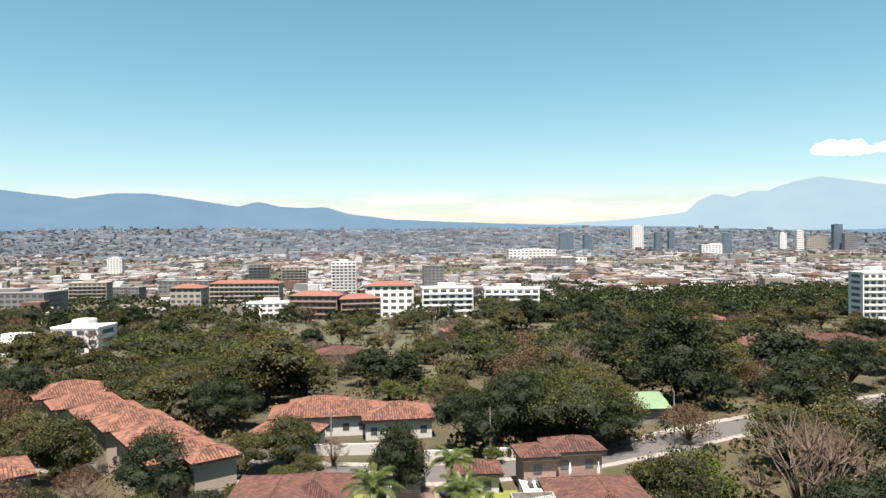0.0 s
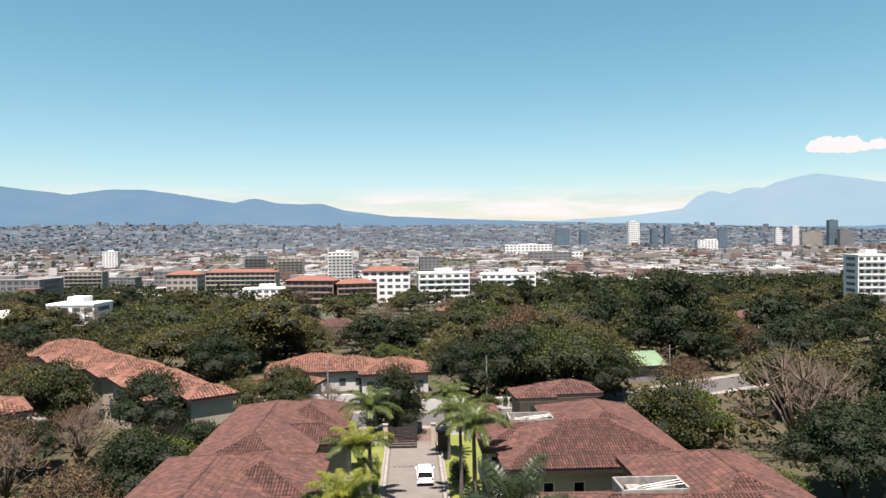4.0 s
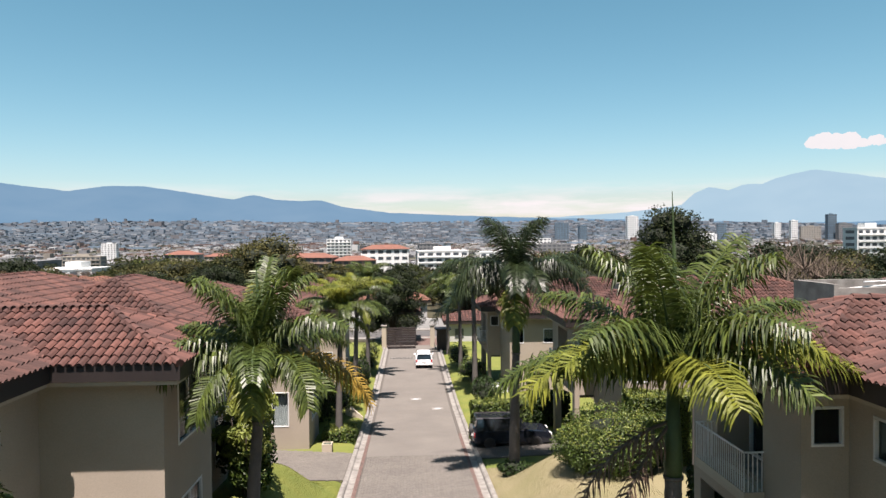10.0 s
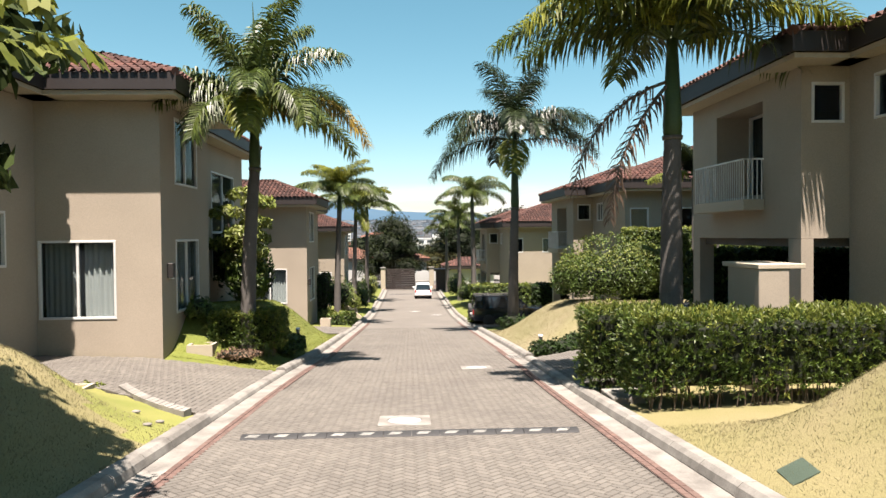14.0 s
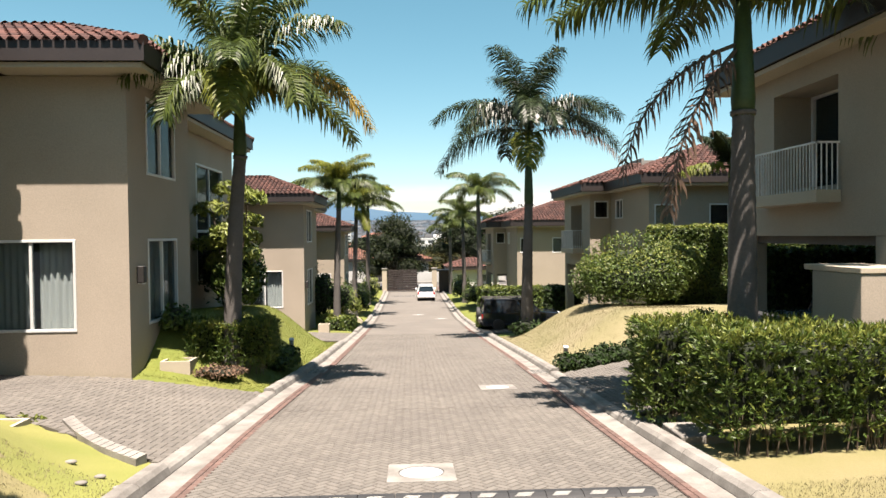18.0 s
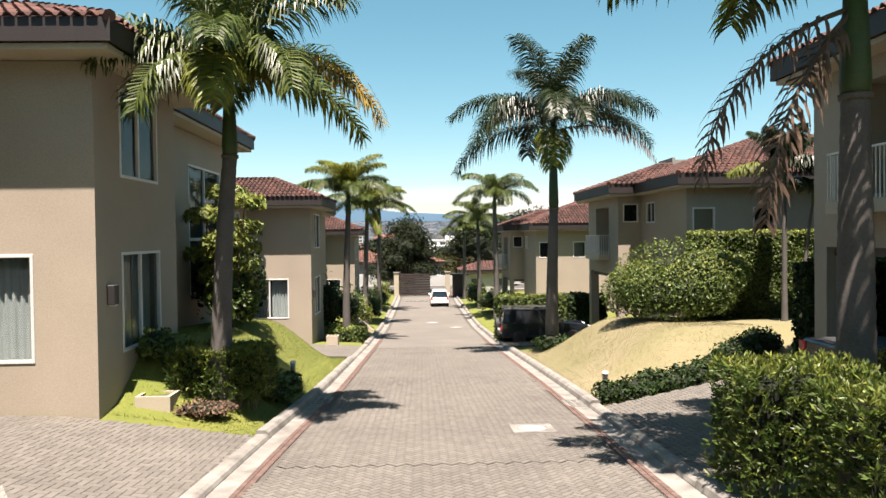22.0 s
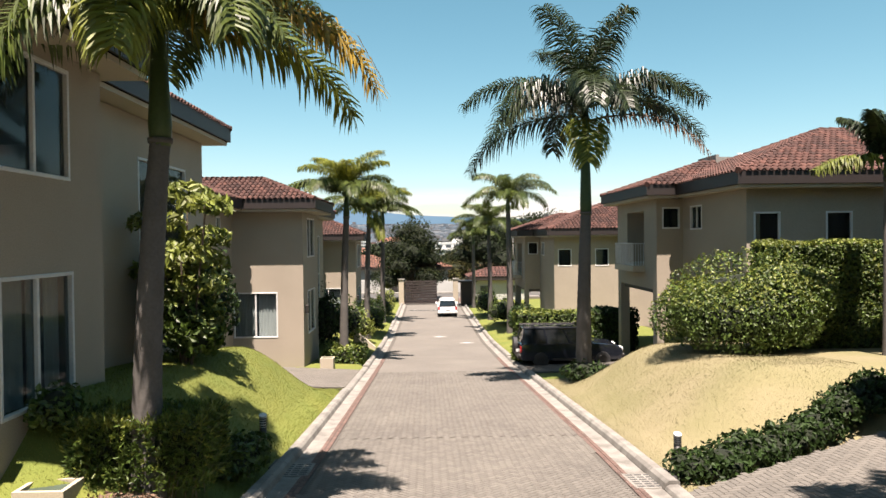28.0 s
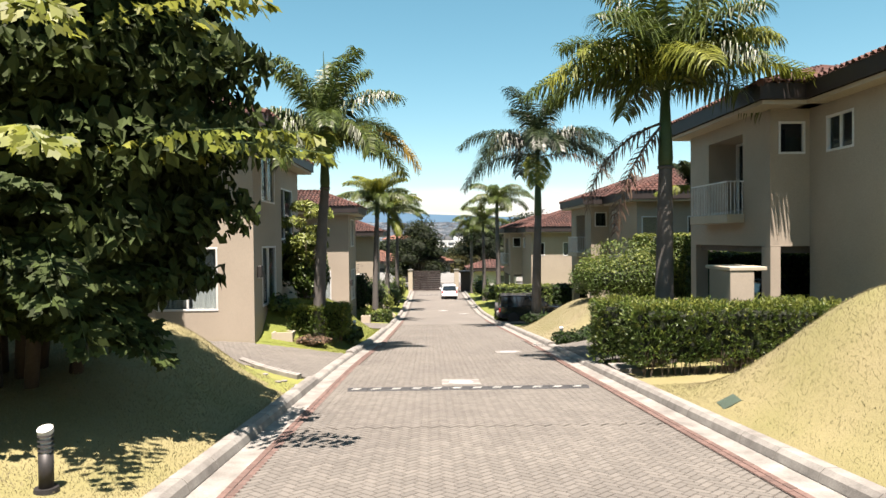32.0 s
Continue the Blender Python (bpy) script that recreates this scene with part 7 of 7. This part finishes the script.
# ---- gate ----
gt = thing("sliding_gate", (-1.42, 89, road_z(89)), "sliding gate of dark horizontal boards", "gate")
for i in range(9):
    boxed("board", (-1.8, -0.03, 0.12 + 0.30 * i, 1.8, 0.03, 0.34 + 0.30 * i), WOOD_DARK, gt, bevel=0.006)
for xx in (-1.78, 0, 1.78):
    boxed("upright", (xx - 0.04, 0.03, 0.05, xx + 0.04, 0.09, 2.85), DARK_METAL, gt)
for xx, nm in ((-3.7, "gate_post"), (2.6, "gate_post")):
    g1 = thing(nm, (xx, 90.2, road_z(90) - 0.2), "cream rendered gate post with cap", "post", "gate posts")
    boxed("shaft", (-0.3, -0.3, 0, 0.3, 0.3, 3.0), TRIM, g1, bevel=0.01)
    boxed("cap", (-0.38, -0.38, 3.0, 0.38, 0.38, 3.12), CONCRETE, g1, bevel=0.01)
gd = thing("guard_booth", (3.7, 88.0, road_z(88)), "dark guard booth beside the gate", "booth")
boxed("wall", (-0.6, -0.9, -0.2, 0.9, 0.9, 2.6), WOOD_DARK, gd)
boxed("roof", (-0.9, -1.2, 2.6, 1.2, 1.2, 2.75), FASCIA, gd, bevel=0.02)
# stone side wall of a driveway
bm = bmesh.new()
vs = [(-5.2, 51.5), (-3.9, 51.5), (-3.9, 51.8), (-5.2, 51.8)]
prism(bm, vs, road_z(51) - 0.2, road_z(51) + 1.2)
for v in bm.verts:
    if v.co.x > -4.5 and v.co.z > road_z(51) + 0.5:
        v.co.z -= 1.1
tagged(part("side_wall", bm, TRIM), "sloping cream garden wall end", "wall")

# ---- vehicles ----
PAINT_BLACK = mat("black car paint", (0.010, 0.012, 0.017), None, 1, 5, 0.10, 0, spec=0.9)
PAINT_WHITE = mat("white car paint", (0.75, 0.76, 0.76), None, 1, 5, 0.2, 0, spec=0.7)
PAINT_GREY = mat("dark grey car paint", (0.03, 0.032, 0.036), None, 1, 5, 0.2, 0, metal=0.3, spec=0.7)
CAR_GLASS = mat("tinted car glass", (0.012, 0.014, 0.016), None, 1, 5, 0.06, 0, spec=0.9)
CHROME = mat("bright metal", (0.62, 0.62, 0.62), None, 1, 5, 0.25, 0, metal=0.9)
RED_LAMP = mat("red lamp lens", (0.35, 0.02, 0.02), None, 1, 5, 0.2, 0)


def car(name, x, y, z, turn, paint, label, length=4.8, width=1.88, high=1.85, bonnet=0.30, tail=0.02, pickup=False, grille=True):
    """A vehicle along +x (its front): body, glass, wheels, lamps, bumpers."""
    c = thing(name, (x, y, z), label, "car")
    c.rotation_euler.z = radians(turn)
    L, w = length / 2, width / 2
    belt = high * 0.60
    bm = bmesh.new()
    # body side profile, extruded with rounded shoulders
    prof = [(-L, 0.42), (-L + 0.03, belt * 0.95), (-L + 0.12, belt), (L - length * bonnet, belt + 0.02), (L - 0.35, belt * 0.93), (L - 0.05, belt * 0.80), (L, 0.62), (L - 0.05, 0.36), (-L + 0.1, 0.34)]
    rows = []
    for yy, sx, sz in ((-w, 0.985, 0.965), (-w + 0.10, 1, 1), (w - 0.10, 1, 1), (w, 0.985, 0.965)):
        rows.append([bm.verts.new((p * sx, yy, 0.34 + (q - 0.34) * sz)) for p, q in prof])
    for a, b in zip(rows, rows[1:]):
        for k in range(len(prof)):
            bm.faces.new((a[k], a[(k + 1) % len(prof)], b[(k + 1) % len(prof)], b[k]))
    bm.faces.new(rows[0])
    bm.faces.new(rows[-1][::-1])
    body = part("body", bm, paint, c)
    # cabin
    f0, f1 = L - length * bonnet - 0.02, L - length * bonnet - 0.62
    r0, r1 = (-L + 0.10, -L + 0.10 + max(0.12, tail)) if not pickup else (-0.35, -0.15)
    bm = bmesh.new()
    lo = [(r0, -w + 0.06), (f0, -w + 0.06), (f0, w - 0.06), (r0, w - 0.06)]
    hi = [(r1, -w + 0.22), (f1, -w + 0.22), (f1, w - 0.22), (r1, w - 0.22)]
    a = [bm.verts.new((*p, belt - 0.01)) for p in lo]
    b = [bm.verts.new((*p, high - 0.06)) for p in hi]
    bm.faces.new(b)
    for k in range(4):
        bm.faces.new((a[k], a[(k + 1) % 4], b[(k + 1) % 4], b[k]))
    part("cabin_glass", bm, CAR_GLASS, c, "tinted windows")
    bm = bmesh.new()
    box(bm, r1 - 0.08, -w + 0.19, high - 0.08, f1 + 0.06, w - 0.19, high, 0.03)
    part("roof", bm, paint, c)
    for sy in (-1, 1):
        for u in (0.0, 0.36, 0.70, 1.0):
            bm = bmesh.new()
            p0, p1 = (r0 + (f0 - r0) * u, sy * (w - 0.055), belt - 0.02), (r1 + (f1 - r1) * u, sy * (w - 0.215), high - 0.05)
            tube(bm, [p0, p1], [0.045, 0.035], 6)
            part("pillar", bm, paint, c)
        bm = bmesh.new()
        tube(bm, [(f1 + 0.1, sy * (w - 0.27), high + 0.02), (r1 - 0.05, sy * (w - 0.27), high + 0.02)], [0.018, 0.018], 6)
        part("roof_rail", bm, DARK_METAL, c)
        boxed("mirror", (f0 - 0.32, sy * w - 0.02, belt + 0.02, f0 - 0.14, sy * (w + 0.20), belt + 0.22), paint, c, bevel=0.03)
        for xx in (-L * 0.60, L * 0.60):
            wh = new("wheel")
            wh.parent = c
            bm = bmesh.new()
            tube(bm, [(xx, sy * (w - 0.22), 0.37), (xx, sy * (w - 0.19), 0.37), (xx, sy * (w - 0.01), 0.37), (xx, sy * (w + 0.01), 0.37)], [0.34, 0.37, 0.37, 0.33], 22)
            me = bpy.data.meshes.new("wheel")
            bmesh.ops.recalc_face_normals(bm, faces=bm.faces)
            bm.to_mesh(me)
            bm.free()
            me.materials.append(BLACK)
            bpy.data.objects.remove(wh)
            wh = new("wheel", me)
            wh.parent = c
            bm = bmesh.new()
            tube(bm, [(xx, sy * (w + 0.0), 0.37), (xx, sy * (w + 0.022), 0.37)], [0.22, 0.20], 16)
            part("rim", bm, DARK_METAL if paint is PAINT_BLACK else CHROME, wh, "alloy rim")
        boxed("sill", (-L * 0.38, sy * w - 0.02, 0.33, L * 0.38, sy * (w + 0.03), 0.44), DARK_METAL, c, bevel=0.01)
        boxed("headlight", (L - 0.16, sy * (w - 0.48), 0.74, L + 0.005, sy * (w - 0.06), 0.92), FRAME, c, bevel=0.03)
        boxed("tail_light", (-L - 0.012, sy * (w - 0.20), 0.72, -L + 0.10, sy * (w - 0.02), 1.0), RED_LAMP, c, bevel=0.01)
    boxed("front_bumper", (L - 0.12, -w + 0.04, 0.36, L + 0.08, w - 0.04, 0.62), paint if paint is PAINT_WHITE else DARK_METAL, c, bevel=0.05)
    boxed("rear_bumper", (-L - 0.10, -w + 0.04, 0.40, -L + 0.1, w - 0.04, 0.62), paint if paint is PAINT_WHITE else DARK_METAL, c, bevel=0.05)
    boxed("number_plate", (-L - 0.115, -0.26, 0.66, -L - 0.0, 0.26, 0.78), FRAME, c, "blank pale number plate")
    if pickup:
        boxed("bed", (-L + 0.1, -w + 0.12, belt - 0.2, -0.45, w - 0.12, belt + 0.004), BLACK, c, "black load bed")
    if paint is PAINT_BLACK:
        bm = bmesh.new()
        tube(bm, [(-L - 0.02, 0.15, 0.95), (-L - 0.20, 0.15, 0.95)], [0.36, 0.36], 20)
        part("spare_wheel_cover", bm, BLACK, c, "black spare wheel cover")
    return c


car("suv", 5.95, 42.3, road_z(42.3) + 0.03, 0, PAINT_BLACK, "black four-wheel-drive parked on a driveway")
car("suv", 1.18, 76.6, road_z(76.6) + 0.0, 90, PAINT_WHITE, "white compact SUV driving towards the gate", 4.3, 1.82, 1.62, 0.24)
bpy.data.objects["suv.001"].rotation_euler.x = 0
car("pickup_truck", 9.85, 18.2, drive_z(9.0, 18.2) + 0.03, 0, PAINT_GREY, "dark grey pickup truck parked in a carport", 5.1, 1.85, 1.75, 0.27, pickup=True)
car("suv", -12.4, 15.5, road_z(15.5) + 0.35, 180, PAINT_GREY, "dark grey car parked on a driveway", 4.3, 1.8, 1.6, 0.24)
car("suv", 8.6, 58.5, road_z(58.5) + 0.15, 150, PAINT_WHITE, "white car parked before a house", 4.3, 1.8, 1.6, 0.24)

# ---- single pavers near the speed bump, and grass blades ----


def blades(name, count, area, size, material, label, keep=None):
    """Short grass blades standing on the lawn."""
    x0, y0, x1, y1 = area
    x, y = rng.uniform(x0, x1, count), rng.uniform(y0, y1, count)
    ok = [abs(a - road_x(b)) > KERB + 0.02 and (keep is None or keep(a, b)) for a, b in zip(x, y)]
    x, y = x[ok], y[ok]
    z = np.array([land(a, b) for a, b in zip(x, y)])
    p = np.stack([x, y, z], 1)
    a = rng.uniform(0, 2 * math.pi, len(p))
    d = np.stack([np.cos(a), np.sin(a), np.zeros(len(p))], 1)
    h = size * rng.uniform(0.5, 1.3, (len(p), 1))
    lean = rng.normal(0, 0.45, (len(p), 3)) * h
    lean[:, 2] = 0
    tip = p + lean + np.array([0, 0, 1]) * h
    v = np.stack([p - d * size * 0.14, p + d * size * 0.14, tip], 1)
    return tagged(fast(name, v, 3, material, None), label, "grass", kind="stuff")


BLADE_DRY = mat("dry grass blades", (0.1823, 0.1531, 0.0912), (0.1376, 0.1273, 0.0568), 0.9, 9, 0.8, 0, each="island", spread=0.3, leaf=0.3)
BLADE_STRAW = mat("straw grass blades", (0.172, 0.143, 0.080), (0.126, 0.114, 0.052), 0.5, 9, 0.8, 0, each="island", spread=0.3, leaf=0.3)
BLADE_GREEN = mat("green grass blades", (0.104, 0.13, 0.0207), (0.156, 0.156, 0.0311), 0.8, 9, 0.7, 0, each="island", spread=0.4, leaf=0.3)
off_drive = lambda x, y: not any(in_poly(x, y, p) for _, p in DRIVES)
blades("grass", 60000, (-9.5, -2, -3.4, 11), 0.034, BLADE_DRY, "short dry yellow grass", off_drive)
blades("grass", 60000, (3.3, -2, 9.5, 10.2), 0.032, BLADE_DRY, "short dry yellow grass", off_drive)
blades("grass", 42000, (3.3, 20.8, 9.5, 37), 0.036, BLADE_STRAW, "short dry yellow grass", off_drive)
blades("grass", 60000, (-8.0, 17.4, -3.3, 35), 0.04, BLADE_GREEN, "short green grass", off_drive)
for i in order[:260]:
    raw("paver", blocks[i], PAVER_FACES, PAVER_ONE, lane_ob)
for q in DRIVE_PIECES:
    raw("paver", q, PAVER_FACES, PAVER_ONE, DRIVES[0][0])
for side, qs in RED_PIECES.items():
    for q in qs:
        raw("red_brick", q, PAVER_FACES, BRICK_ONE, bpy.data.objects["trim_red_band_" + side])
